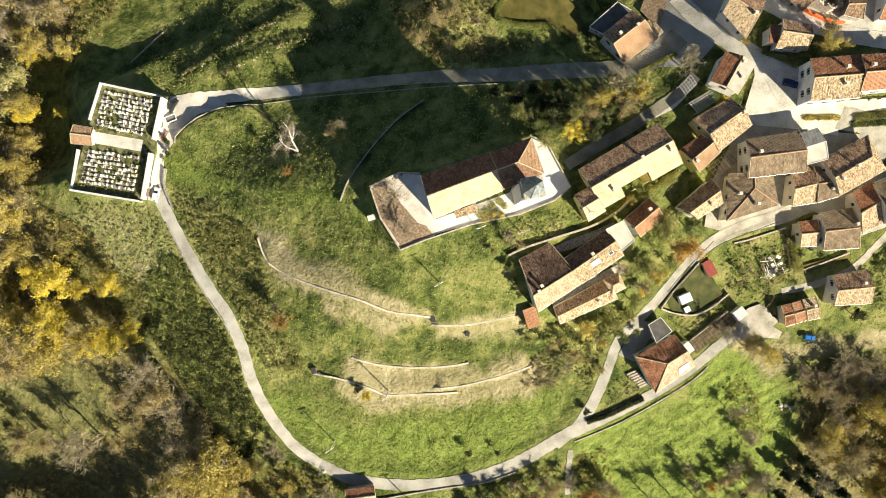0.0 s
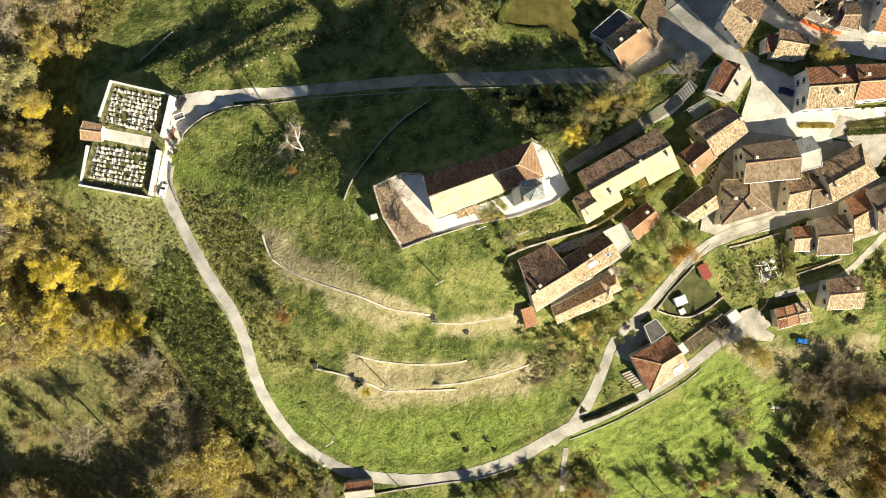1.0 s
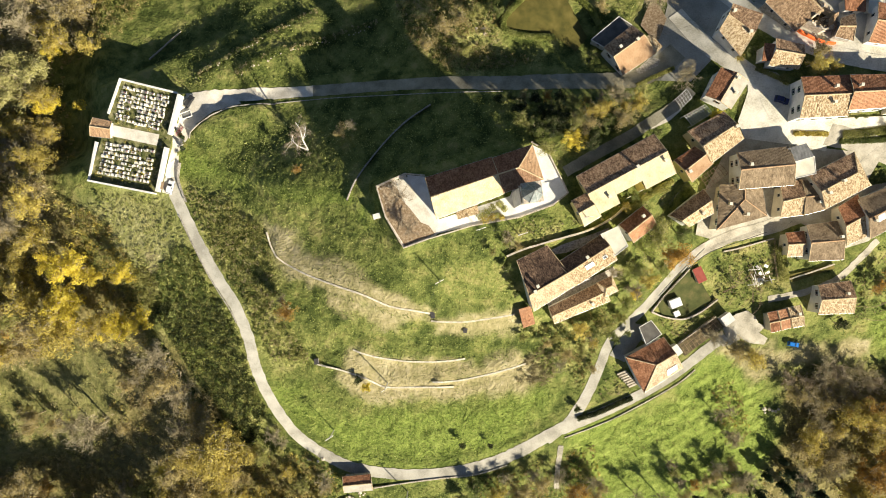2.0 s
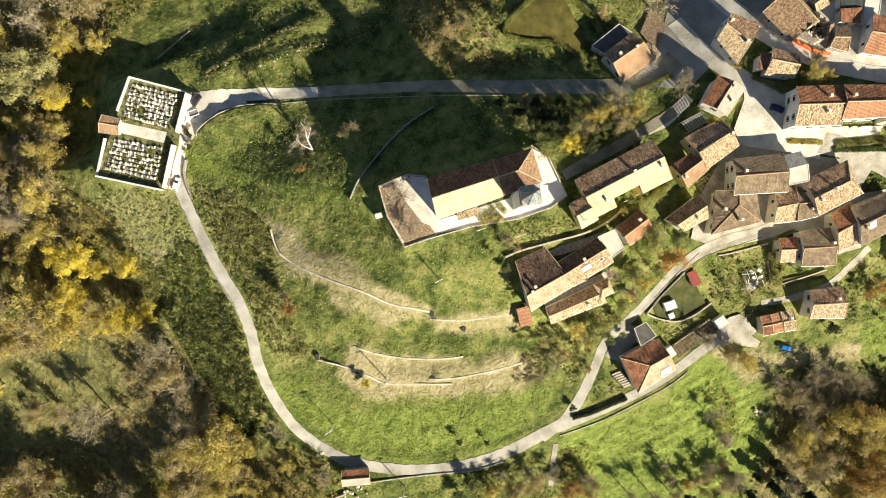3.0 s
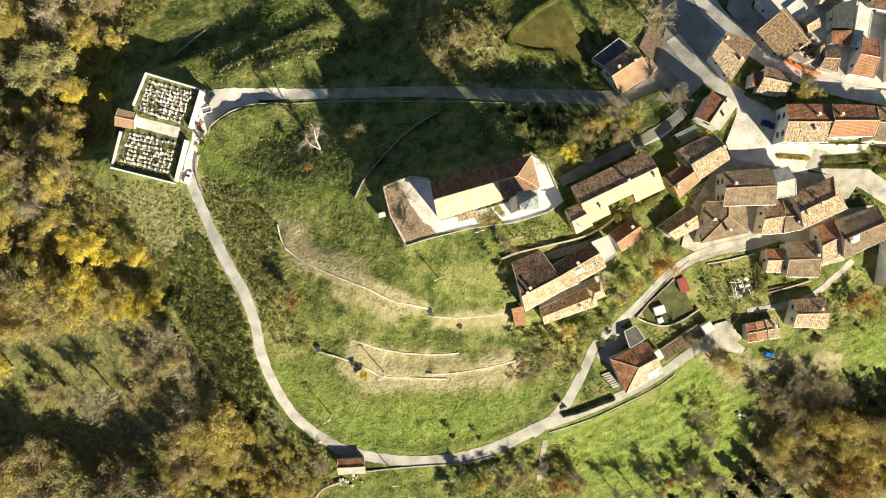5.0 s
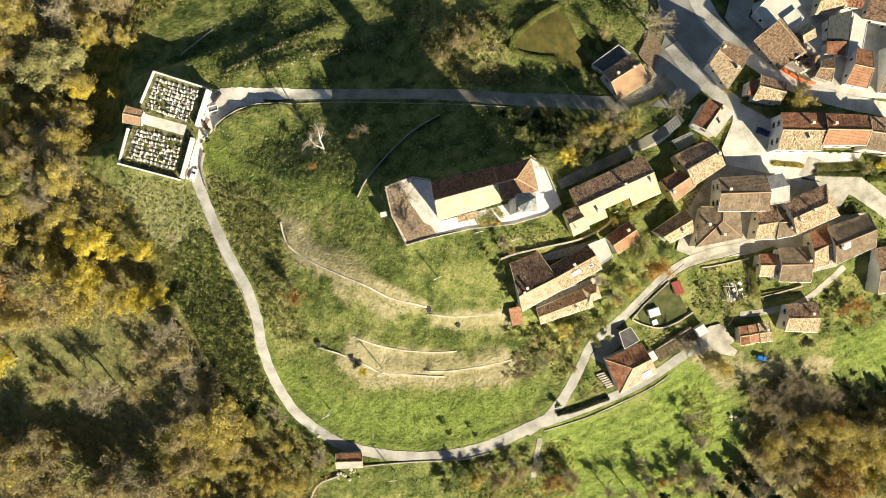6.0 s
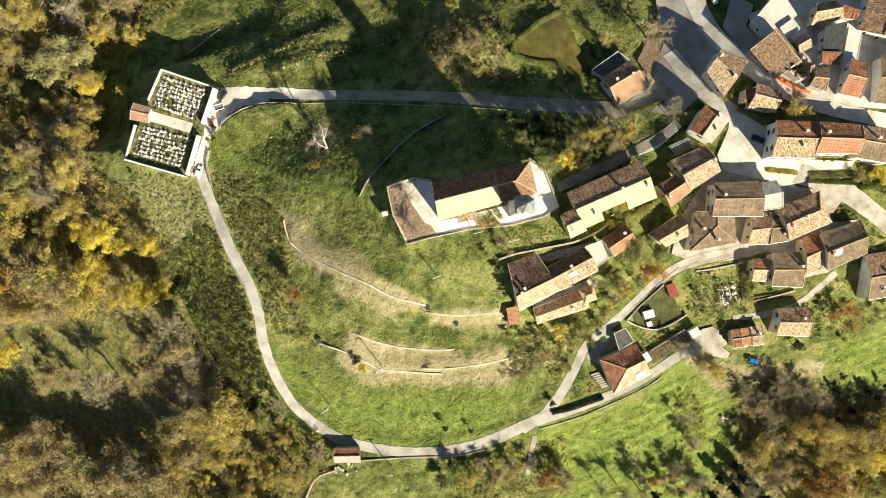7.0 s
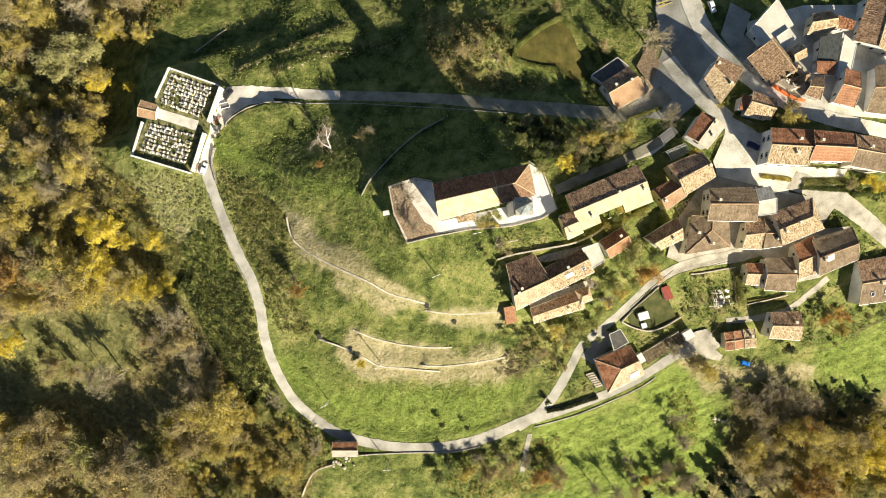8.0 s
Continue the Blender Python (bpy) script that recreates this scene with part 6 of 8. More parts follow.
grove(154, (
    ("yellow", *[(-130.05, 61.16)][0], .8),
    ("yellow", *[(-115.05, 41.21)][0], .4),
    ("rust", *[(-140.99, -30.69)][0], 1.2),
    ("rust", *[(-139.97, -89.01)][0], 1.0),
    ("bare", *[(-108.21, -87.68)][0], 1.2),
    ("bare", *[(-129.32, -94.19)][0], 1.2),
    ("brown", *[(-141.03, -62.71)][0], .9),
    ("olive", *[(-146.4, -61.88)][0], .55),
    ("brown", *[(-134.63, -66.11)][0], .9),
    ("brown", *[(-144.98, -69.2)][0], .8),
    ("gold", *[(-128.01, 43.23)][0], 1.0),
    ("gold", *[(-125.1, 62.14)][0], 1.1),
    ("gold", *[(-112.27, 59.62)][0], 1.0),
    ("bare", *[(-113.49, -62.67)][0], 1.55),
    ("bare", *[(-122.46, -63.17)][0], 1.1),
    ("rust", *[(139.09, -61.56)][0], 1.3),
    ("gold", *[(126.16, -45.58)][0], 1.2),
    ("yellow", *[(152.3, -62.16)][0], 1.0),
    ("deep", *[(27.91, 32.75)][0], .75),
    ("green", *[(21.82, 36.61)][0], .62),
    ("olive", *[(33.94, 33.71)][0], .7),
    ("deep", *[(37.59, 29.78)][0], .7),
))
grove(176, (
    ("green", *[(44.06, 36.94)][0], .62),
    ("gold", *[(39.73, 38.17)][0], .62),
    ("olive", *[(26.34, 26.78)][0], .6),
    ("green", *[(11.59, -73.15)][0], .65),
    ("green", *[(8.97, -78.4)][0], .7),
    ("brown", *[(24.37, -74.5)][0], .66),
    ("bare", *[(20.76, -69.92)][0], .5),
    ("brown", *[(31.81, -72.01)][0], .68),
    ("gold", *[(17.71, -75.61)][0], .62),
    ("rust", *[(43.03, -74.85)][0], .75),
    ("bare", *[(37.45, -69.65)][0], .7),
    ("olive", *[(46.27, -68.02)][0], .6),
    ("brown", *[(50.61, -72.14)][0], .6),
    ("olive", *[(-41.45, -73.34)][0], .8),
    ("gold", *[(-45.74, -70.04)][0], .8),
    ("bare", *[(-33.79, -72.19)][0], .7),
    ("olive", *[(-36.07, -81.1)][0], .7),
    ("conifer", *[(108.08, -70.54)][0], 1.0),
    ("conifer", *[(101.01, -73.73)][0], .9),
    ("reddish", *[(71.52, -63.95)][0], .5),
    ("bare", *[(85.52, -64.41)][0], .6),
    ("bare", *[(84.22, -47.5)][0], .5),
))
grove(198, (
    ("bare", *[(90.04, -56.03)][0], .58),
    ("bare", *[(93.13, -68.54)][0], .9),
    ("rust", *[(133.85, -65.63)][0], 1.2),
    ("conifer", *[(137.75, -33.65)][0], .45),
    ("conifer", *[(148.95, -32.46)][0], .55),
    ("conifer", *[(152.64, -34.11)][0], .6),
    ("green", *[(111.68, 39.42)][0], .2),
    ("green", *[(114.33, 39.6)][0], .18),
    ("green", *[(54.9, -23.43)][0], .3),
    ("olive", *[(84.35, -0.61)][0], .25),
    ("green", *[(87.03, 0.11)][0], .25),
    ("green", *[(82.67, -5.54)][0], .3),
    ("olive", *[(94.54, -7.81)][0], .35),
    ("green", *[(98.15, -9.14)][0], .4),
    ("olive", *[(99.13, -3.41)][0], .35),
    ("green", *[(120.41, -7.39)][0], .35),
    ("olive", *[(124.3, -9.85)][0], .35),
    ("green", *[(124.58, -3.87)][0], .4),
    ("rust", *[(135.47, -5.48)][0], .45),
    ("olive", *[(143.6, -4.54)][0], .4),
    ("green", *[(147.36, -3.12)][0], .4),
    ("olive", *[(135.65, -15.51)][0], .3),
))
grove(220, (
    ("green", *[(17.26, -4.85)][0], .4),
    ("green", *[(18.84, -8.61)][0], .4),
    ("green", *[(20.52, -12.17)][0], .35),
    ("olive", *[(23.95, -25.37)][0], .35),
    ("green", *[(27.49, -24.77)][0], .4),
    ("olive", *[(33.36, -26)][0], .4),
    ("gold", *[(44.81, -26.52)][0], .45),
    ("green", *[(49.99, -23.9)][0], .4),
    ("olive", *[(16.25, 1.65)][0], .3),
    ("olive", *[(13.11, -0.49)][0], .3),
    ("brown", *[(19.79, 1.24)][0], .3),
))

grove(231, (
    ("deep", 13.5, 42.2, .38), ("green", 17.2, 42.6, .42), ("brown", 20.6, 43.0, .42), ("deep", 23.7, 42.4, .5), ("rust", 27.4, 42.9, .42),
    ("deep", 30.6, 42.3, .48), ("olive", 34.2, 41.9, .45), ("gold", 37.6, 41.6, .48), ("reddish", 41.5, 42.4, .5), ("brown", 45.0, 44.6, .45),
    ("deep", 25.6, 38.0, .55), ("green", 32.6, 37.6, .58), ("gold", 47.6, 40.2, .55), ("bare", 88.43, -46.72, .5), ("reddish", 91.41, -55.8, .57),
    ("brown", -71.0, -57.0, 1.25), ("brown", -75.0, -51.8, 1.25), ("bare", -79.0, -46.3, 1.3), ("brown", -81.8, -40.6, 1.2), ("bare", -84.0, -34.8, 1.2), ("gold", -65.98, -61.81, 1.75), ("gold", -61.95, -64.03, 1.75), ("olive", -68.44, -60.98, 1.2),
    ("conifer", 109.38, -66.88, 0.95), ("conifer", 114.24, -69.77, 1.05), ("conifer", 118.86, -73.31, 1.1), ("conifer", 113.01, -74.25, 0.9), ("brown", 87.01, -67.47, 0.62), ("brown", 92.04, -71.31, 0.7), ("olive", 85.28, -72.87, 0.6), ("deep", 89.9, -73.96, 0.5), ("brown", 91.1, -64.2, .57), ("rust", 79.4, -70.6, .5), ("olive", 72.6, -67.2, .45), ("brown", 76.2, -75.0, .6), ("bare", 95.6, -68.4, .6), ("brown", 82.6, -69.4, .5), ("deep", 30.0, 35.6, .7), ("brown", 36.2, 34.6, .7), ("gold", 42.4, 38.4, .65), ("brown", 47.2, 36.4, .7), ("olive", -78.3, 28.6, .24), ("lush", -80.4, 25.9, .2), ("lush", -79.9, 31.3, .2),
))


# ---- birch ----
def birch(x, y):
    """A forked birch: two pale stems leaning apart, with a haze of fine reddish twigs."""
    rng = np.random.default_rng(77)
    base = new("birch_tree")
    tagged(base, "leafless birch with two leaning white stems and reddish twigs", "tree")
    base.location = (x, y, ground_z(x, y))
    stems = [[(0, 0, -0.5), (0.1, 0.4, 1.2), (-0.3, 2.0, 5.0), (-0.2, 4.2, 9.0), (-0.9, 5.6, 12.0)], [(0, 0, -0.5), (-0.6, 0.1, 1.5), (-1.7, 0.2, 4.5), (-2.2, 0.9, 7.5), (-2.6, 1.6, 9.5)], [(-0.3, 2.0, 5.0), (0.9, 3.4, 8.0), (1.6, 4.4, 10.5)]]
    tips = []
    for k, line in enumerate(stems):
        pts = [Vector(p) for p in line]
        v, f = tube(pts, list(np.linspace((0.30, 0.24, 0.15)[k], 0.06, len(pts))), 7)
        mesh_object("stem", v, f, M_BIRCH, base)
        for p, q in zip(pts[1:], pts[2:]):
            for _ in range(5):
                at = p.lerp(q, rng.random())
                tips.append((at, at + Vector((rng.normal() * 1.3, rng.normal() * 1.3, rng.uniform(0.4, 1.8)))))
    v, f = join([tube([a, b], [0.05, 0.02], 4) for a, b in tips])
    mesh_object("branch_work", v, f, M_BIRCH, base)
    c = np.array([tuple(b) for _, b in tips])
    n = 1500
    p = c[rng.integers(0, len(c), n)] + rng.normal(size=(n, 3)) * 0.35
    d = rng.normal(size=(n, 3))
    d /= np.linalg.norm(d, axis=1)[:, None]
    w = np.cross(d, rng.normal(size=(n, 3)))
    w *= 0.03 / (np.linalg.norm(w, axis=1)[:, None] + 1e-9)
    v = np.stack([p + w, p - w, p + d * rng.uniform(0.5, 1.2, n)[:, None]], 1).reshape(-1, 3)
    mesh_object("twig_haze", v.tolist(), np.arange(3 * n).reshape(-1, 3).tolist(), M_TWIG, base)


birch(-40.6, 27.3)

# ---- bell tower ----
def bell_tower():
    turn = math.degrees(math.atan2(0.19, 0.98))
    cx, cy = [(20.01, 13.66)][0]
    base = new("bell_tower")
    tagged(base, "slender white bell tower with a grey metal pyramid roof", "bell tower")
    m = pose(cx, cy, 0, 0, 0, turn)
    half = 2.05
    part("shaft", box(-half, -half, YARD_Z - 2, half, half, 26.5, m, 0.05), WALLS["white"], base)
    part("cornice", box(-half - 0.3, -half - 0.3, 26.5, half + 0.3, half + 0.3, 26.9, m, 0.06), M_PALE, base)
    for sx in (-1, 1):
        for sy in (-1, 1):
            part("belfry_pier", box(sx * half - (sx > 0) * 1.3, sy * half - (sy > 0) * 1.3, 26.9, sx * half + (sx < 0) * 1.3, sy * half + (sy < 0) * 1.3, 30.2, m), WALLS["white"], base)
    part("belfry_lintel", box(-half, -half, 30.2, half, half, 30.9, m), WALLS["white"], base)
    part("cornice", box(-half - 0.4, -half - 0.4, 30.9, half + 0.4, half + 0.4, 31.3, m, 0.06), M_PALE, base)
    e = half + 0.35
    v = [m @ Vector((e * 1.06 * math.cos(k * math.pi / 4 + 0.39), e * 1.06 * math.sin(k * math.pi / 4 + 0.39), 31.3)) for k in range(8)] + [m @ Vector((0, 0, 36.3))]
    mesh_object("roof", v, [(k, (k + 1) % 8, 8) for k in range(8)] + [tuple(range(8))[::-1]], TILES["metal"], base)
    for k in range(8):
        w, f = tube([v[k] + Vector((0, 0, 0.05)), v[8]], [0.08, 0.05], 5)
        mesh_object("roof_seam", w, f, M_METAL, base)
    w, f = join([tube([m @ Vector((0, 0, 36.3)), m @ Vector((0, 0, 38.0))], [0.06, 0.04], 5), tube([m @ Vector((-0.4, 0, 37.5)), m @ Vector((0.4, 0, 37.5))], [0.04, 0.04], 5)])
    mesh_object("cross", w, f, M_DARK, base)
    bell = bmesh.new()
    bmesh.ops.create_cone(bell, cap_ends=True, segments=16, radius1=0.75, radius2=0.35, depth=1.1, matrix=m @ pose(0, 0, 28.9))
    part("bell", bell, M_DARK, base)


bell_tower()


# ---- graveyard ----
def grave_template(seed):
    rng = random.Random(seed)
    base = new("grave")
    tagged(base, "pale stone grave slab with an upright headstone and flowers", "grave", "graves of the graveyard")
    part("kerb", box(-1.05, -0.5, -0.05, 1.05, 0.5, 0.22, None, 0.03), M_GRANITE if seed == 3 else M_MARBLE, base)
    part("slab", box(-0.8, -0.3, 0.2, 0.8, 0.3, 0.33 if seed % 3 else 0.26, None, 0.02), (M_SOIL, M_MARBLE, M_MARBLE, M_GRANITE, M_MARBLE, M_MARBLE)[seed], base)
    part("headstone", box(0.88, -0.42, 0.1, 1.03, 0.42, rng.uniform(0.8, 1.25), None, 0.04), M_MARBLE, base)
    part("vase", box(0.55, -0.3, 0.3, 0.7, -0.15, 0.55, None, 0.03), M_DARK, base)
    fl = np.random.default_rng(seed)
    v, f = leaf_cloud(fl, np.array([[0.56, -0.12, 0.6], [0.44, 0.06, 0.48]]), np.array([0.24, 0.24]), 34, 0.11)
    mesh_object("flowers", v.tolist(), f.tolist(), (LEAVES["rust"], LEAVES["yellow"], LEAVES["green"], FLOWER)[seed % 4], base)
    return base


FLOWER = leaf_mat("red_and_white_flowers", [(0.45, 0.03, 0.04), (0.6, 0.3, 0.3), (0.7, 0.65, 0.6)], 3.0)
GRAVES = [grave_template(s) for s in range(6)]


def graveyard():
    floor_z = CEM_Z - 1.2
    m_floor = mat("graveyard_gravel_and_grass", [(0.06, 0.07, 0.02), (0.125, 0.125, 0.045), (0.27, 0.245, 0.13)], 0.5, 0.95, 0.4, 4)
    poly = CEMETERY
    bm = bmesh.new()
    bm.faces.new([bm.verts.new((x, y, floor_z + 0.3)) for x, y in poly][::-1])
    bmesh.ops.recalc_face_normals(bm, faces=bm.faces)
    ob = part("graveyard_floor", bm, m_floor)
    tagged(ob, "gravel and grass between the graves", "ground", kind="structure")
    if ob.data.polygons[0].normal.z < 0:
        ob.data.flip_normals()

    def block(points, thick, z1, label, z0=floor_z - 1.2):
        for (ax, ay), (bx, by) in zip(points, points[1:]):
            length = math.hypot(bx - ax, by - ay)
            m = pose((ax + bx) / 2, (ay + by) / 2, 0, 0, 0, math.degrees(math.atan2(by - ay, bx - ax)))
            w = part("graveyard_wall", box(-length / 2 - thick / 2 + 0.003, -thick / 2, z0, length / 2 + thick / 2 - 0.003, thick / 2, z1, m, 0.04), WALLS["white"])
            tagged(w, label, "wall", kind="structure")
            cap = part("coping", box(-length / 2 - thick / 2, -thick / 2 - 0.08, z1, length / 2 + thick / 2, thick / 2 + 0.08, z1 + 0.1, m, 0.02), M_YARD, w)

    block([(-101.31, 37.08), (-98.11, 47.33)], 0.4, floor_z + 1.0, "white plastered graveyard wall")
    block([(-98.11, 47.33), (-81.02, 43.7)], 0.4, floor_z + 1.05, "white plastered graveyard wall")
    block([(-79.98, 42.82), (-82.45, 31.39)], 0.6, floor_z + 2.3, "white burial-niche wall with a flat roof")
    block([(-83.38, 26.94), (-85.52, 14.42)], 0.7, floor_z + 2.3, "white burial-niche wall with a flat roof")
    block([(-86.94, 13.61), (-106.23, 16.77)], 0.4, floor_z + 1.9, "white plastered graveyard wall")
    block([(-106.49, 17.3), (-104.71, 28.31)], 0.4, floor_z + 0.95, "white plastered graveyard wall")
    patch_pts = [(-99.86, 33.64), (-86.1, 31.26), (-86.81, 27.94), (-100.96, 30.46)]
    bm = bmesh.new()
    bm.faces.new([bm.verts.new((x, y, floor_z + 0.36)) for x, y in patch_pts])
    bmesh.ops.recalc_face_normals(bm, faces=bm.faces)
    ob = part("path", bm, M_CREAM)
    if ob.data.polygons[0].normal.z < 0:
        ob.data.flip_normals()
    tagged(ob, "white paved path from gate to chapel", "path", kind="structure")
    rng = random.Random(5)
    used = set()
    # upper and lower plot: origin, axes and counts
    for quad, nx, ny in (([(-97.51, 45.58), (-83.13, 42.9), (-86.3, 32.23), (-99.59, 35.24)], 7, 9), ([(-101.77, 28.69), (-86.9, 26.64), (-88.79, 16.32), (-104.48, 18.84)], 8, 8)):
        a, b, c, d = [Vector((*p, 0)) for p in quad]
        turn = math.degrees(math.atan2((b - a).y, (b - a).x))
        for i in range(nx):
            for j in range(ny):
                if rng.random() < 0.1 or (nx == 7 and i in (1, 2) and j in (4, 5, 6, 7) and rng.random() < 0.75):
                    continue
                p = a.lerp(b, (i + 0.5) / nx).lerp(d.lerp(c, (i + 0.5) / nx), (j + 0.5) / ny)
                k = rng.randrange(6)
                s = rng.uniform(0.76, 1.0)
                m = pose(p.x + rng.uniform(-0.3, 0.3), p.y + rng.uniform(-0.2, 0.2), floor_z + 0.32, 0, 0, turn + rng.uniform(-3, 3)) @ Matrix.Diagonal((s, s, s, 1))
                if k in used:
                    copy_thing(GRAVES[k], m @ Matrix.Diagonal([1 / v for v in GRAVES[k].scale] + [1]))
                else:
                    GRAVES[k].matrix_basis = m
                    used.add(k)


graveyard()
rng = np.random.default_rng(61)
box_lo, box_hi = np.min(CEMETERY, 0), np.max(CEMETERY, 0)
spots = rng.uniform(box_lo, box_hi, (700, 2))
spots = spots[edge_distance(CEMETERY, spots[:, 0], spots[:, 1]) < -1.0]
spots = spots[edge_distance([(-99.86, 33.64), (-86.1, 31.26), (-86.81, 27.94), (-100.96, 30.46)], spots[:, 0], spots[:, 1]) > 0.5]
for leaf, part_of, words in (("green", slice(0, None, 2), "small green shrubs and plants between the graves"), ("gold", slice(1, None, 6), "yellow flowers laid on the graves"), ("deep", slice(3, None, 4), "dark cypress shrubs between the graves")):
    c = np.column_stack([spots[part_of], np.full(len(spots[part_of]), CEM_Z - 0.6)])
    v, f = leaf_cloud(rng, c, rng.uniform(0.25, 0.55, len(c)), len(c) * 26, 0.13)
    tagged(mesh_object("grave_plants", v.tolist(), f.tolist(), LEAVES[leaf]), words, "plants", kind="stuff")


# ---- vehicles ----
def car(label, x, y, turn, paint, van=False, z=None, size=1.0):
    base = new("car")
    tagged(base, label, "van" if van else "car")
    base.matrix_basis = pose(x, y, (ground_z(x, y) if z is None else z) + 0.15, 0, 0, turn) @ Matrix.Diagonal((size, size, size, 1))
    h = 1.9 if van else 1.45
    prof = [(-2.05, 0.35), (-2.1, 0.75), (-1.95, h - 0.25), (-1.75, h - 0.1), (0.9, h - 0.1), (1.5, 1.1), (2.05, 0.95), (2.1, 0.35)] if van else [(-2.0, 0.3), (-2.05, 0.8), (-1.85, 0.95), (-1.95 + 0.25, h - 0.12), (-1.3, h), (0.2, h), (0.95, 0.98), (1.9, 0.8), (2.05, 0.6), (2.0, 0.3)]
    bm = bmesh.new()
    loops = []
    for s in (-1, 1):
        loops.append([bm.verts.new((px_, s * (0.84 if z_ < 0.9 else 0.70 if not van else 0.8), z_)) for px_, z_ in prof])
    n = len(prof)
    bm.faces.new(loops[0][::-1])
    bm.faces.new(loops[1])
    for i in range(n):
        bm.faces.new((loops[0][i], loops[0][(i + 1) % n], loops[1][(i + 1) % n], loops[1][i]))
    bmesh.ops.recalc_face_normals(bm, faces=bm.faces)
    bmesh.ops.bevel(bm, geom=[e for e in bm.edges], offset=0.05, segments=2, affect="EDGES")
    part("body", bm, paint, base)
    zc = (0.98 + h) / 2
    part("windscreen", box(-0.02, -0.62, -0.3, 0.02, 0.62, 0.3, pose(0.62 if not van else 1.24, 0, zc + 0.05, 0, -54 if not van else -42, 0)), M_GLASS, base)
    part("rear_window", box(-0.02, -0.58, -0.22, 0.02, 0.58, 0.22, pose(-1.82 if not van else -2.05, 0, zc + 0.02, 0, 20, 0)), M_GLASS, base)
    for s in (-1, 1):
        part("side_window", box(-1.3, s * 0.72 - 0.02 + s * 0.03, 1.0, 0.35, s * 0.72 + 0.02 + s * 0.03, h - 0.18), M_GLASS, base)
        part("headlight", box(1.95, s * 0.6 - 0.15, 0.58, 2.07, s * 0.6 + 0.15, 0.72), WALLS["white"], base)
        for wx in (-1.3, 1.3):
            bm = bmesh.new()
            bmesh.ops.create_cone(bm, cap_ends=True, segments=18, radius1=0.31, radius2=0.31, depth=0.2, matrix=pose(wx, s * 0.78, 0.16, 90, 0, 0))
            wheel = part("wheel", bm, M_DARK, base)
            bm = bmesh.new()
            bmesh.ops.create_cone(bm, cap_ends=True, segments=14, radius1=0.19, radius2=0.19, depth=0.23, matrix=pose(wx, s * 0.78, 0.16, 90, 0, 0))
            part("rim", bm, M_METAL, wheel)
    return base


def paint(name, colour):
    return mat(name, [tuple(c * 0.9 for c in colour), colour], 1.0, 0.3, 0.0)


P_WHITE, P_BLUE, P_NAVY = paint("white_car_paint", (0.75, 0.75, 0.73)), paint("blue_car_paint", (0.02, 0.16, 0.48)), paint("navy_car_paint", (0.02, 0.03, 0.10))
car("small bright blue car parked on the grass", *[(106.33, -25.76)][0], -8, P_BLUE, size=0.85)
car("white car parked beside the graveyard wall", *[(-82.57, 15.66)][0], 78, P_WHITE)
car("dark blue car parked in the shade", *[(91.46, 43.64)][0], -15, P_NAVY)
car("dark grey car parked before the graveyard", *[(-78.18, 41.82)][0], 60, paint("dark_grey_car_paint", (0.03, 0.03, 0.032)), size=0.95)
car("white car parked at the street edge", *[(76.2, 88.32)][0], -60, P_WHITE)


def trailer(x, y, turn):
    """A low two-wheeled trailer: bed, four side boards, drawbar and wheels."""
    base = new("trailer")
    tagged(base, "small grey trailer with white side boards on the forecourt", "trailer")
    base.matrix_basis = pose(x, y, ground_z(x, y) + 0.1, 0, 0, turn)
    part("bed", box(-1.5, -0.85, 0.5, 1.5, 0.85, 0.58), TILES["sheet"], base)
    for s_ in (-1, 1):
        part("side_board", box(-1.55, s_ * 0.87 - 0.06, 0.5, 1.55, s_ * 0.87 + 0.06, 1.0), WALLS["white"], base)
        part("end_board", box(s_ * 1.5 - 0.06, -0.8, 0.5, s_ * 1.5 + 0.06, 0.8, 1.0), WALLS["white"], base)
        bm = bmesh.new()
        bmesh.ops.create_cone(bm, cap_ends=True, segments=16, radius1=0.33, radius2=0.33, depth=0.2, matrix=pose(0, s_ * 0.98, 0.25, 90, 0, 0))
        part("wheel", bm, M_DARK, base)
    v, f = join([tube([(-1.5, k * 0.6, 0.48), (-2.7, 0, 0.45)], [0.05, 0.05], 5) for k in (-1, 1)])
    mesh_object("drawbar", v, f, WALLS["white"], base)


trailer(-78.6, 37.6, 22)



# ---- scrub, tussocks and brambles ----
def free(x, y, margin=0.0):
    ok = np.ones(x.shape, bool)
    for poly in TAKEN + [CEMETERY, SHADY_TRACK]:
        bx, by = [p[0] for p in poly], [p[1] for p in poly]
        near = (x > min(bx) - 1) & (x < max(bx) + 1) & (y > min(by) - 1) & (y < max(by) + 1)
        ok[near] &= ~inside(poly, x[near], y[near])
    for line, half in LANES:
        q = resample(line, 3.0)
        d = np.full(x.shape, 1e9)
        for (ax, ay), (bx, by) in zip(q, q[1:]):
            ll = (bx - ax) ** 2 + (by - ay) ** 2 + 1e-9
            t = np.clip(((x - ax) * (bx - ax) + (y - ay) * (by - ay)) / ll, 0, 1)
            d = np.minimum(d, np.hypot(x - ax - t * (bx - ax), y - ay - t * (by - ay)))
        ok &= d > half + margin
    return ok


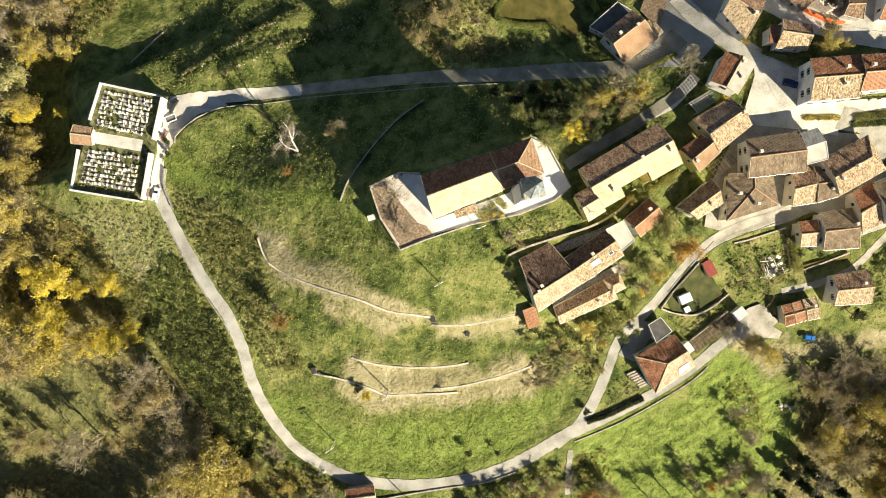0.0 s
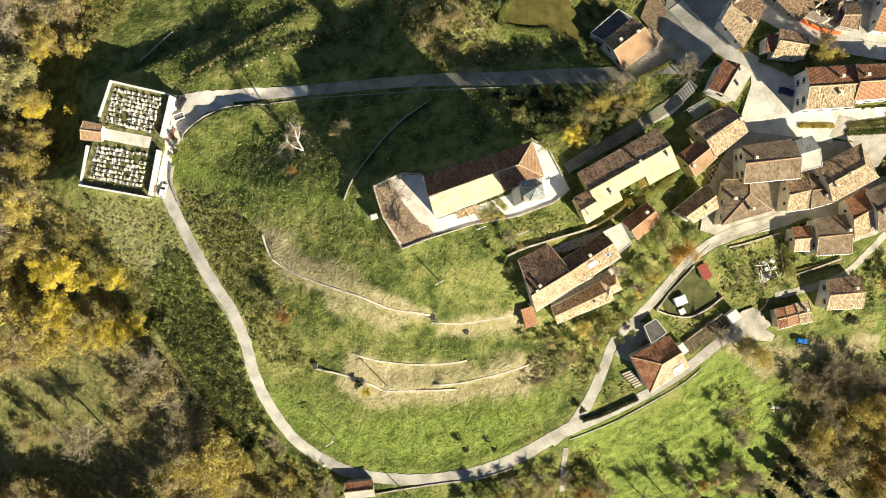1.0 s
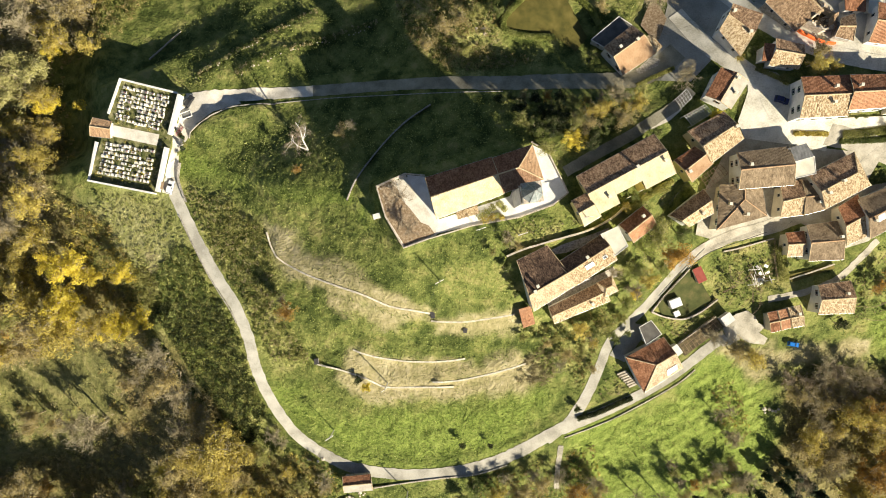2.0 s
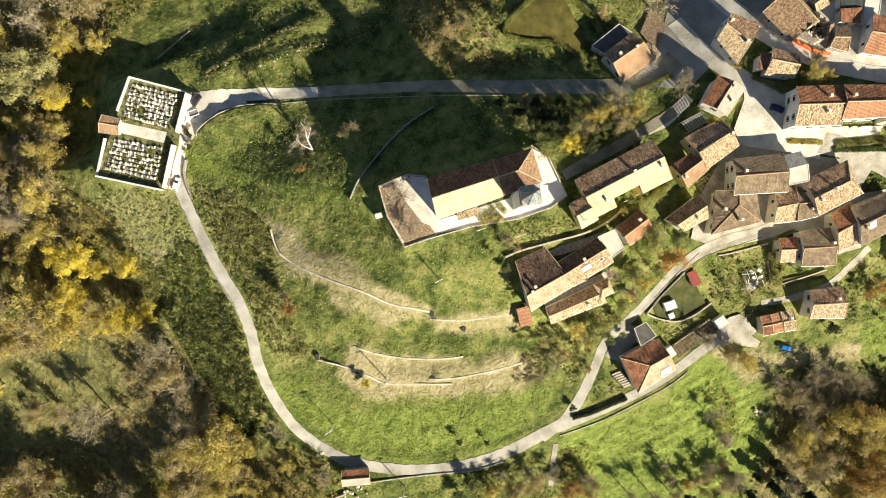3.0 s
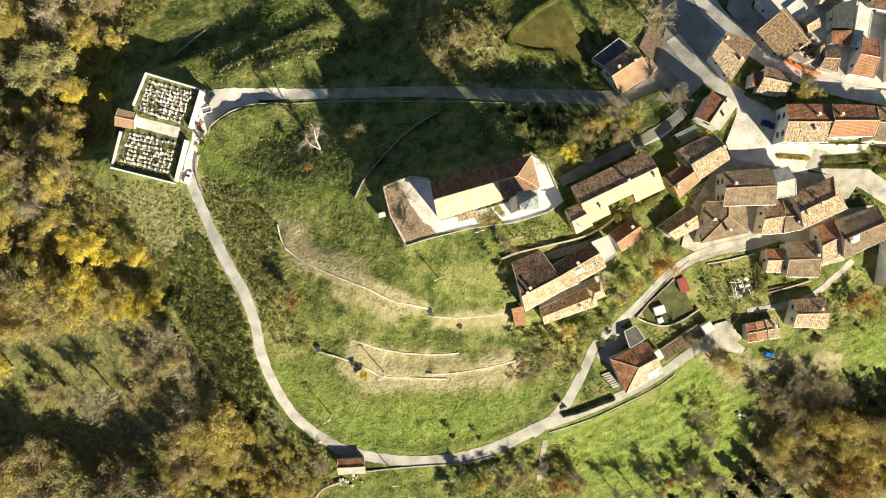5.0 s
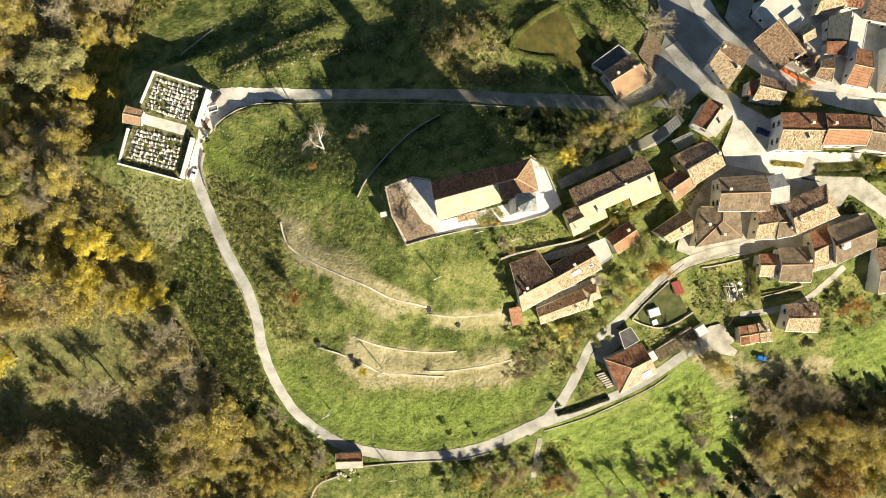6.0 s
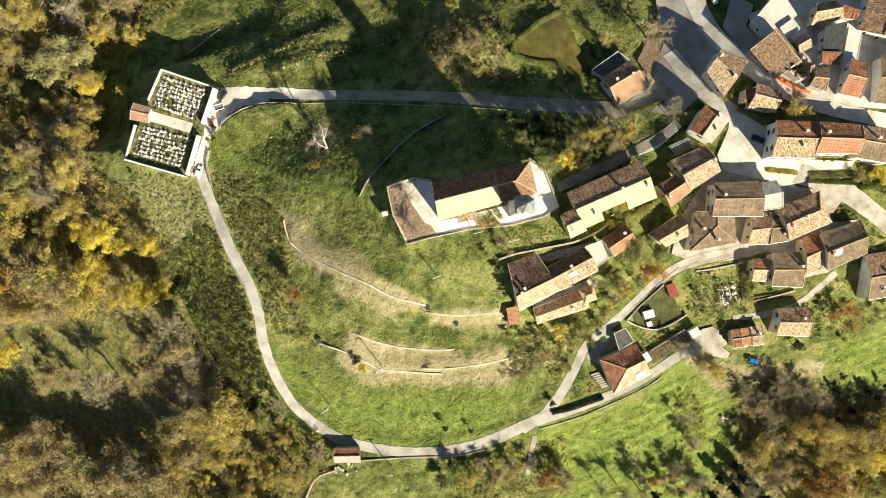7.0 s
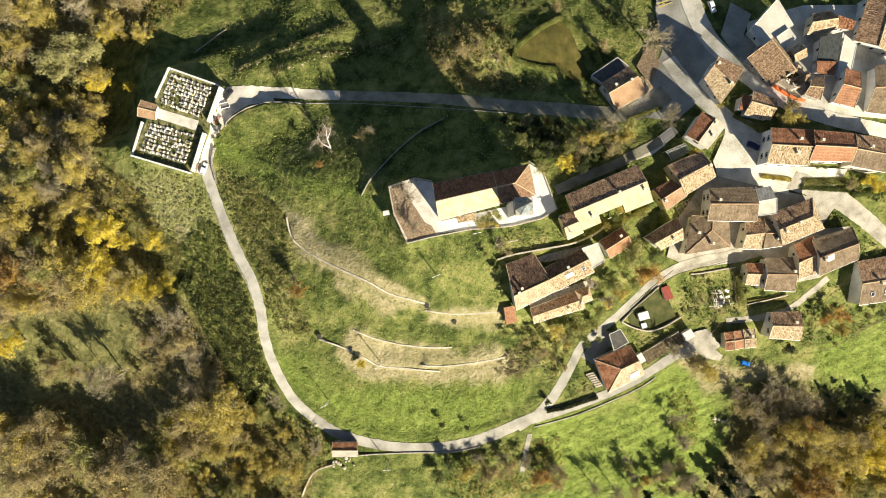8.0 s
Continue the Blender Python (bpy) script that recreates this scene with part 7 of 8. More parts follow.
def spread_points(rng, polys, count, margin=0.0, patchy=0.0, freq=0.1, seed=0):
    xy = []
    areas = []
    for poly in polys:
        p = np.array(poly)
        areas.append(0.5 * abs(np.sum(p[:, 0] * np.roll(p[:, 1], -1) - p[:, 1] * np.roll(p[:, 0], -1))))
    for poly, area in zip(polys, areas):
        p = np.array(poly)
        n = int(count * area / sum(areas))
        box_ = np.prod(p.max(0) - p.min(0))
        q = rng.uniform(p.min(0), p.max(0), (int(n * box_ / area * (1 + patchy)) + 1, 2))
        keep = inside(poly, q[:, 0], q[:, 1])
        keep &= rng.random(len(q)) > patchy * (1 - lattice(q[:, 0], q[:, 1], freq, 20 + seed)) * 1.6
        xy.append(q[keep])
    xy = np.concatenate(xy)
    return xy[free(xy[:, 0], xy[:, 1], margin)]


def clumps(name, polys, count, radius, leaves, size, leaf, label, category, seed, patchy=0.5, freq=0.1, tall=0.8):
    rng = np.random.default_rng(seed)
    xy = spread_points(rng, polys, count, 0.6, patchy, freq, seed)
    xy = xy[~inside(CLEARING, xy[:, 0], xy[:, 1]) | (rng.random(len(xy)) < 0.12)]
    r = rng.uniform(radius[0], radius[1], len(xy))
    c = np.column_stack([xy, height(xy[:, 0], xy[:, 1]) + r * tall * 0.35])
    k = np.repeat(np.arange(len(xy)), leaves)
    n = len(k)
    d = rng.normal(size=(n, 3))
    d[:, 2] = np.abs(d[:, 2])
    d /= np.linalg.norm(d, axis=1)[:, None]
    p = c[k] + d * (r[k] * rng.random(n) ** 0.35)[:, None] * np.array([1, 1, tall])
    nrm = d + 0.9 * rng.normal(size=(n, 3))
    nrm /= np.linalg.norm(nrm, axis=1)[:, None]
    t = np.cross(nrm, rng.normal(size=(n, 3)))
    t /= np.linalg.norm(t, axis=1)[:, None] + 1e-9
    b = np.cross(nrm, t)
    s = size * rng.uniform(0.6, 1.4, n)[:, None]
    v = np.stack([p + t * s, p + (b - t) * s * 0.75, p - (b + t) * s * 0.75], 1).reshape(-1, 3)
    me = bpy.data.meshes.new(name)
    me.from_pydata(v.tolist(), [], np.arange(n * 3).reshape(-1, 3).tolist())
    me.materials.append(LEAVES[leaf])
    return tagged(new(name, me), label, category, kind="stuff")


def tufts(name, polys, count, tall, leaf, label, seed, patchy=0.3, freq=0.12):
    """Leaning blades of grass in small tufts."""
    rng = np.random.default_rng(seed)
    xy = spread_points(rng, polys, count, 0.1, patchy, freq, seed)
    for poly in DRY[:4]:
        xy = xy[~inside(poly, xy[:, 0], xy[:, 1]) | (rng.random(len(xy)) < 0.15)]
    n = len(xy)
    p = np.column_stack([xy, height(xy[:, 0], xy[:, 1]) - 0.3 + tall * rng.random(n)])
    nrm = rng.normal(size=(n, 3)) * 0.55 + np.array([0, 0, 1.0])
    nrm /= np.linalg.norm(nrm, axis=1)[:, None]
    t = np.cross(nrm, rng.normal(size=(n, 3)))
    t /= np.linalg.norm(t, axis=1)[:, None] + 1e-9
    b = np.cross(nrm, t)
    s = rng.uniform(0.12, 0.34, n)[:, None]
    v = np.stack([p + t * s, p + (b - t) * s * 0.6, p - (b + t) * s * 0.6], 1).reshape(-1, 3)
    me = bpy.data.meshes.new(name)
    me.from_pydata(v.tolist(), [], np.arange(n * 3).reshape(-1, 3).tolist())
    me.materials.append(LEAVES[leaf])
    return tagged(new(name, me), label, "grass", kind="stuff")


WEST_SCRUB, HILL_SCRUB, LOW_SCRUB, NORTH_SCRUB, LANE_SCRUB = SCRUB
UNDERWOOD = [[(-185.16, 77.54), (-94.39, 87.95), (-105.14, 63.93), (-127.86, 55.88), (-118.34, 19.28), (-113.5, 4.5), (-109.5, -8.5), (-101.0, -14.5), (-94.0, -20.0), (-92.12, -28.23), (-71.89, -62.58), (-56.09, -67.79), (-34.63, -74.03), (-36.23, -102.62), (-169.91, -129.01)], [(106.6, -36.5), (133.83, -32.5), (147.83, -36.25), (167.53, -28.9), (181.46, -75.75), (97.24, -83.22), (103.24, -71.73), (109.7, -58.2)]]
EDGE_STRIP = [[(-99.09, -13.31), (-90.58, -9.39), (-86.99, -11.74), (-88.01, -29.61), (-80.9, -42.82), (-92.19, -32.33), (-94.43, -18.59)]]
WEST_MEADOW = [[(-115.6, 6.16), (-104.54, 12.93), (-85.57, 12.89), (-79.52, 6.4), (-77.5, -1.0), (-86.0, -9.0), (-90.28, -14.24), (-96.82, -15.02), (-108.52, -7.0), (-113.5, 1.5)]]
MEADOW = [[(-74.26, 79.51), (-28.49, 88.77), (-12.3, 59.08), (-37.83, 48.42), (-64.55, 46.04), (-80.91, 45.85), (-93.11, 54.82), (-82.77, 71.56)], [(-79.8, 27.38), (-63.31, 39.17), (-32.89, 42.66), (15.27, 44.28), (23.2, 30.53), (-7.1, 21.4), (-18.93, 16.59), (-17.5, 6.1), (-11.35, -0.17), (13.94, 6.55), (36.61, 7.78), (16.99, -1.77), (21.66, -17), (26.06, -25.38), (35.56, -42.2), (29.1, -57.29), (11.63, -65.65), (-19.35, -68.62), (-39.97, -59.33), (-52.98, -46.1), (-56.08, -30.67), (-68.61, -5.55), (-77.52, 10.47)]]
MEADOW += [[(42.1, -57.93), (72.06, -40.39), (86.25, -27.65), (99.83, -38.27), (106.61, -58.5), (100.49, -78.53), (57.05, -84.75), (45.06, -79.85)], [(109.61, -20.86), (134.37, -13.95), (152.28, -3.88), (161.57, -10.9), (166.89, -26.87), (131.45, -24.48)], [(-18.45, -76.74), (20.14, -70.04), (14.56, -87.42), (-20.85, -93.71)], [(29.46, 86.31), (51.07, 92.63), (56.29, 77.78), (51.73, 67.57), (42.92, 62.52), (34.16, 74.7)], [(-32.45, 88.21), (10.47, 87.87), (17.51, 71.86), (-12.3, 59.08)]]
clumps("scrub", [WEST_SCRUB], 330, (0.5, 1.2), 22, 0.22, "lush", "tall bright green brambles on the steep bank", "scrub", 140, 0.4)
LOWER_WEST = [(-88.0, -20), (-67, -18), (-63.72, -20.15), (-57.08, -38.7), (-53.11, -50.18), (-58.36, -65.01), (-69.61, -59.86), (-80.9, -42.82), (-88.01, -29.61)]
clumps("scrub", [LOWER_WEST], 1000, (0.6, 1.4), 24, 0.22, "deep", "deep green brambles on the lower bank", "scrub", 114, 0.4)
clumps("scrub", [WEST_SCRUB], 620, (0.5, 1.2), 24, 0.22, "green", "dark green brambles on the steep bank", "scrub", 101, 0.4)
clumps("scrub", [WEST_SCRUB, LOW_SCRUB, HILL_SCRUB], 1900, (0.3, 0.8), 14, 0.2, "olive", "olive weeds and brambles on the slope", "scrub", 102, 0.5)
clumps("scrub", [LOW_SCRUB, HILL_SCRUB, NORTH_SCRUB], 700, (0.25, 0.6), 12, 0.18, "straw", "dry straw-coloured weeds on the slope", "scrub", 103, 0.6)
clumps("scrub", [HILL_SCRUB, NORTH_SCRUB, LANE_SCRUB], 900, (0.3, 0.9), 14, 0.2, "green", "dark green bushes and weeds", "scrub", 104, 0.6)
clumps("scrub", [NORTH_SCRUB, LANE_SCRUB], 500, (0.4, 1.0), 14, 0.2, "brown", "withered brown brambles", "scrub", 105, 0.4)
clumps("undergrowth", UNDERWOOD, 1400, (0.5, 1.5), 14, 0.26, "olive", "olive undergrowth beneath the trees", "undergrowth", 106, 0.4)
clumps("undergrowth", UNDERWOOD, 1200, (0.5, 1.4), 14, 0.26, "brown", "withered brown undergrowth beneath the trees", "undergrowth", 107, 0.5)
clumps("undergrowth", UNDERWOOD, 600, (0.5, 1.2), 14, 0.26, "gold", "golden saplings beneath the trees", "undergrowth", 108, 0.6)
clumps("weeds", WEST_MEADOW, 220, (0.25, 0.6), 12, 0.18, "lush", "bright green weeds below the graveyard", "weeds", 109, 0.5, 0.2, 0.4)
clumps("weeds", WEST_MEADOW, 240, (0.25, 0.6), 12, 0.18, "pale", "pale seeding weeds below the graveyard", "weeds", 115, 0.5, 0.2, 0.4)
clumps("weeds", EDGE_STRIP, 500, (0.35, 0.8), 14, 0.2, "olive", "olive weeds along the edge of the wood", "weeds", 113, 0.4)
tufts("grass", MEADOW[:2] + MEADOW[3:], 20000, 0.26, "green", "green grass tufts of the meadow", 110, 0.3)
tufts("grass", MEADOW[:2] + MEADOW[3:] + WEST_MEADOW, 18000, 0.32, "lush", "bright grass tufts of the meadow", 111, 0.5)
tufts("grass", DRY, 3500, 0.28, "straw", "dry straw tufts of the terraces", 112, 0.7)


# ---- small things ----
def sticks(name, pieces, material, parent=None, label="", category="", kind=""):
    v, f = join(pieces)
    ob = mesh_object(name, v, f, material, parent)
    return tagged(ob, label, category, kind=kind)


def utility_pole(x, y, tall=8.5, arms=1, turn=0.0, base_z=None):
    z = ground_z(x, y) if base_z is None else base_z
    base = new("utility_pole")
    tagged(base, "tall weathered utility pole with a crossarm on the slope", "utility pole", "utility poles")
    base.matrix_basis = pose(x, y, z, 0, 0, turn)
    sticks("pole", [tube([(0, 0, -0.8), (0, 0, tall)], [0.17, 0.12], 8)], WALLS["white"], base)
    for k in range(arms):
        h = tall - 0.4 - 0.8 * k
        part("crossarm", box(-1.3, -0.09, h - 0.07, 1.3, 0.09, h + 0.07), WALLS["white"], base)
        for s in (-1.0, 0.0, 1.0):
            v, f = tube([(s, 0, h + 0.05), (s, 0, h + 0.28)], [0.06, 0.04], 6)
            mesh_object("insulator", v, f, WALLS["white"], base)
    return Vector((x, y, z + tall - 0.2))


TOPS = [utility_pole(*p, arms=a, turn=t) for p, a, t in (
    ([(-1.08, -8.97)][0], 1, 30), ([(-15.85, -41.15)][0], 1, 40), ([(-32.16, -56.99)][0], 2, 35), ([(9.26, 5.25)][0], 1, 20), ([(20.04, 4.23)][0], 1, 20), ([(36.89, 9.21)][0], 1, 10), ([(-9.07, -76.16)][0], 1, 10))]


def wire(a, b, sag=0.6, r=0.02):
    pts = [Vector(a).lerp(Vector(b), k) - Vector((0, 0, 4 * sag * k * (1 - k))) for k in np.linspace(0, 1, 9)]
    sticks("cable", [tube(pts, [r] * 9, 4)], M_DARK, None, "thin sagging overhead cable between poles", "cable")


for a, b in ((0, 1), (1, 2), (0, 3), (3, 4), (4, 5)):
    wire(TOPS[a], TOPS[b])
for a, b, za, zb in (
    ([(60.19, 13.45)][0], [(76.52, 35.62)][0], 8, 8), ([(63.97, 23.34)][0], [(55.54, 6.75)][0], 6, 6), ([(67.53, 20.22)][0], [(57.17, 12.21)][0], 7, 7), ([(77.32, 19.21)][0], [(72.22, 24.68)][0], 7, 7),
    ([(115.81, 31.06)][0], [(88.65, 5.84)][0], 9, 9), ([(56.01, 59.1)][0], [(69.64, 64.36)][0], 8, 8),
):
    wire((*a, za), (*b, zb), 0.5, 0.025)


def railing(points, material, label, tall=1.0, gap=2.0, rails=2, thick=0.035, lift=0.2):
    line = resample(points, gap)
    base = new("railing")
    tagged(base, label, "railing")
    tops = [Vector((p[0], p[1], ground_z(*p) + lift)) for p in line]
    first = None
    for p in tops:
        if first is None:
            v, f = tube([(0, 0, -0.3), (0, 0, tall)], [thick, thick], 5)
            first = mesh_object("post", v, f, material, base)
            first.location = p
        else:
            q = first.copy()
            scene.collection.objects.link(q)
            q.location = p
    for k in range(rails):
        h = tall * (k + 1) / rails - 0.03
        v, f = tube([p + Vector((0, 0, h)) for p in tops], [thick * 0.8] * len(tops), 5)
        mesh_object("rail", v, f, material, base)


railing([(61.33, -16.65), (65.51, -11.09), (69.07, -6.43), (72.35, -2.23), (76.95, 1.36), (84.03, 4.13), (92.65, 7.49)], M_DARK, "dark metal railing along the village lane", 1.1, 1.6, 3, 0.05)
railing([(62.98, -11.97), (67.11, -6.47), (70.91, -2.02), (74.76, 2.21)], M_DARK, "dark metal railing along the village lane", 1.1, 1.6, 3, 0.05)
railing([(49.05, -52.43), (58.04, -48.25), (68.33, -41.27), (76.92, -35.15)], M_DARK, "dark metal railing beside the concrete lane", 1.0, 2.0, 2)
railing([(71.79, -18.47), (76.72, -16.1), (80.94, -12.27)], M_DARK, "dark garden fence above the lower wall", 1.2, 1.2, 3)
railing([(123.74, -13.57), (130.03, -13.64), (134.56, -11.51)], M_WOOD, "weathered wooden garden fence", 1.1, 1.8, 2, 0.06)
railing([(127.04, -17.21), (133.52, -17.7), (140.39, -12.86), (147.08, -7.47), (157.93, -1.24)], M_WOOD, "weathered wooden pasture fence", 1.1, 2.5, 2, 0.06)
railing([(140.87, -11.19), (146.86, -6.9), (153.35, -3.76)], M_WOOD, "weathered wooden pasture fence", 1.1, 2.5, 2, 0.06)
railing([(82.68, -10.5), (90.01, -4.75), (94.64, -0.34)], M_WOOD, "wooden garden fence beside the beds", 1.0, 1.5, 2, 0.05)
railing([(91.78, -17.09), (93.96, -13.88), (93.07, -8.19)], M_WOOD, "wooden garden fence beside the grass plot", 1.0, 1.5, 2, 0.05)


def pergola(quad, z, material, label, nx, ny):
    a, b, c, d = [Vector((x, y, z)) for x, y in quad]
    base = new("pergola")
    tagged(base, label, "pergola")
    for i in range(nx):
        u = i / (nx - 1)
        p, q = a.lerp(b, u), d.lerp(c, u)
        v, f = tube([p, p.lerp(q, 0.5) + Vector((0, 0, 0.25)), q], [0.07] * 3, 5)
        mesh_object("beam", v, f, material, base)
    for j in range(ny):
        u = j / (ny - 1)
        v, f = tube([a.lerp(d, u) + Vector((0, 0, 0.12)), b.lerp(c, u) + Vector((0, 0, 0.12))], [0.05] * 2, 5)
        mesh_object("slat", v, f, material, base)
    for p in (a, b, c, d):
        v, f = tube([(p.x, p.y, ground_z(p.x, p.y) - 0.3), p], [0.07] * 2, 6)
        mesh_object("post", v, f, material, base)


pergola([(64.3, 38.09), (69.9, 41.37), (71.91, 39.15), (66.57, 35.57)], base_height(*[(68.04, 38.62)][0]) + 3.0, WALLS["white"], "white lattice pergola behind the house", 9, 6)
pergola([(62.21, 42.85), (65.26, 45.76), (66.76, 43.39), (63.92, 40.53)], ground_z(64.5, 43.0) + 2.2, WALLS["white"], "pale lattice pergola beside the pale sunlit patch of lane", 6, 4)
pergola([(70.7, -26.37), (80.49, -18.34), (83.07, -20.72), (72.8, -29.43)], base_height(*[(76.53, -23.69)][0]) + 1.4, M_WOOD, "low wooden vine trellis above the garden bed", 12, 4)
pergola([(70.08, 21.75), (75.31, 25.63), (77.71, 23.15), (72.3, 18.54)], base_height(*[(73.66, 21.9)][0]) + 3.0, M_WOOD, "wooden pergola against the house", 7, 5)


def block_thing(name, label, category, quad, tall, body, top, lip=0.15, thick=0.12):
    """A small box-like building or canopy with a body and an overhanging top."""
    x = sum(p[0] for p in quad) / 4
    y = sum(p[1] for p in quad) / 4
    z = min(ground_z(*p) for p in quad)
    base = new(name)
    tagged(base, label, category)
    w = math.hypot(quad[1][0] - quad[0][0], quad[1][1] - quad[0][1])
    d = math.hypot(quad[3][0] - quad[0][0], quad[3][1] - quad[0][1])
    base.matrix_basis = pose(x, y, z, 0, 0, math.degrees(math.atan2(quad[1][1] - quad[0][1], quad[1][0] - quad[0][0])))
    part("body", box(-w / 2 + lip, -d / 2 + lip, -0.3, w / 2 - lip, d / 2 - lip, tall, None, 0.03), body, base)
    part("roof", box(-w / 2, -d / 2, tall, w / 2, d / 2, tall + thick, None, 0.03), top, base)
    part("door", box(-0.4, -d / 2 + lip - 0.05, -0.1, 0.4, -d / 2 + lip + 0.02, min(1.9, tall - 0.1)), M_WOOD, base)
    return base


block_thing("garden_shed", "small garden shed with a bright red roof", "shed", [(71.84, -4.23), (74.26, -3), (76.71, -6.66), (74.49, -7.88)], 2.2, WALLS["cream"], TILES["redsheet"])
block_thing("caravan", "white caravan parked on the lawn", "caravan", [(66.07, -13.47), (69.23, -12.13), (70.11, -14.32), (66.98, -15.86)], 2.4, P_WHITE, P_WHITE, 0.05)
block_thing("water_tank", "white plastic water tank on the lawn", "tank", [(68.16, -16.83), (69.73, -16.05), (70.27, -17.72), (68.85, -18.29)], 1.2, P_WHITE, P_WHITE, 0.05)
block_thing("garage", "white flat-roofed garage at the yard", "garage", [(81.84, -18.41), (84.47, -16.34), (86.57, -18.19), (83.97, -20.46)], 2.4, WALLS["white"], WALLS["white"], 0.1)
heap = new("bean_frame")
tagged(heap, "collapsed garden frame of grey slats with torn white sheets", "garden frame")
rng = random.Random(44)
hq = [np.array(p) for p in [(89.31, -3.7), (94.35, -1.79), (96.46, -7.23), (91.5, -8.84)]]
for i in range(26):
    u, v = rng.random(), rng.random()
    p = (hq[0] * (1 - u) + hq[1] * u) * (1 - v) + (hq[3] * (1 - u) + hq[2] * u) * v
    m = pose(p[0], p[1], ground_z(*p) + rng.uniform(0.5, 1.3), rng.uniform(-14, 14), rng.uniform(-14, 14), 20 + 90 * (i % 2) + rng.uniform(-16, 16))
    part("slat", box(-rng.uniform(0.9, 2.0), -0.09, -0.03, rng.uniform(0.9, 2.0), 0.09, 0.03, m), M_MARBLE if i % 3 else M_WOOD, heap)
for i in range(7):
    u, v = rng.random(), rng.random()
    p = (hq[0] * (1 - u) + hq[1] * u) * (1 - v) + (hq[3] * (1 - u) + hq[2] * u) * v
    part("torn_sheet", box(-0.7, -0.4, -0.02, 0.7, 0.4, 0.02, pose(p[0], p[1], ground_z(*p) + rng.uniform(0.4, 0.9), rng.uniform(-25, 25), rng.uniform(-25, 25), rng.uniform(0, 180))), M_MARBLE, heap)
for q in hq:
    part("post", box(-0.06, -0.06, -0.4, 0.06, 0.06, 1.5, pose(q[0], q[1], ground_z(*q))), M_WOOD, heap)
railing([(89.48, -1.8), (90.59, -7.1), (91.71, -13.11)], M_WOOD, "thin wooden garden fence between plots", 1.1, 1.5, 2, 0.05)
railing([(82.15, -10.49), (85.87, -8.55), (89.69, -6.29)], M_WOOD, "thin wooden garden fence between plots", 1.1, 1.5, 2, 0.05)
railing([(83.19, -2.27), (84.32, -6.28), (88.21, -7.58)], M_WOOD, "trellis of stakes beside the bed", 1.3, 1.0, 3, 0.04)
railing([(95.34, 5.62), (96.13, 0.11), (98.34, -7.1)], M_WOOD, "thin wooden garden fence between plots", 1.1, 1.5, 2, 0.05)
block_thing("porch", "white plastered porch of the villa", "porch", [(68.04, -27.48), (69.87, -26.08), (71.55, -28.97), (69.67, -30.19)], 2.6, WALLS["white"], WALLS["white"], 0.1)
for q in ([(-3.54, -18.44), (-2.28, -18.27), (-2.05, -20.18), (-3.32, -20.35)], [(-37.98, -34.27), (-36.66, -34.08), (-36.52, -35.84), (-37.85, -36.03)], [(6.25, -23.03), (7.41, -23.28), (7.42, -24.67), (6.26, -24.42)]):
    block_thing("stone_cistern", "small dark stone cistern in the terrace", "cistern", q, 0.9, M_STONE, M_DARK, 0.1)


# orange site fencing before the ruined house
line = resample([(94.08, 64.76), (95.32, 63.23), (97.55, 61.68), (100.08, 60.3), (102.54, 59.43), (104.93, 59.2)], 1.5)
base = new("site_fence")
tagged(base, "orange plastic site fence before the ruined house", "fence")
for p, q in zip(line, line[1:]):
    zp, zq = ground_z(*p), ground_z(*q)
    mid_ = (p + q) / 2
    m = pose(mid_[0], mid_[1], (zp + zq) / 2, 0, 0, math.degrees(math.atan2(q[1] - p[1], q[0] - p[0])))
    length = float(np.hypot(*(q - p)))
    part("panel", box(-length / 2, -0.25, 0.1, length / 2, 0.25, 1.3, m, 0.03), M_ORANGE_NET, base)

# stakes of the young vines in the meadow
rng = random.Random(3)
a0, b0 = np.array([(52.08, -63.22)][0]), np.array([(76.91, -44.89)][0])
c0 = np.array([(59.78, -72.92)][0])
first = None
for i in range(9):
    for j in range(4):
        p = a0 + (b0 - a0) * i / 8 + (c0 - a0) * j / 3 + np.array([rng.uniform(-0.4, 0.4), rng.uniform(-0.4, 0.4)])
        if first is None:
            first = new("vine_stake")
            tagged(first, "thin wooden vine stake in the meadow", "stake", "vine stakes of the meadow")
            v, f = tube([(0, 0, -0.3), (0, 0, 1.8)], [0.06, 0.05], 5)
            mesh_object("stick", v, f, M_WOOD, first)
            v, f = leaf_cloud(np.random.default_rng(8), np.array([[0, 0, 1.2], [0.1, 0, 0.7]]), np.array([0.2, 0.16]), 18, 0.1)
            mesh_object("vine", v.tolist(), f.tolist(), LEAVES["olive"], first)
            first.matrix_basis = pose(*p, ground_z(*p))
        else:
            copy_thing(first, pose(*p, ground_z(*p), 0, 0, rng.uniform(0, 360)))


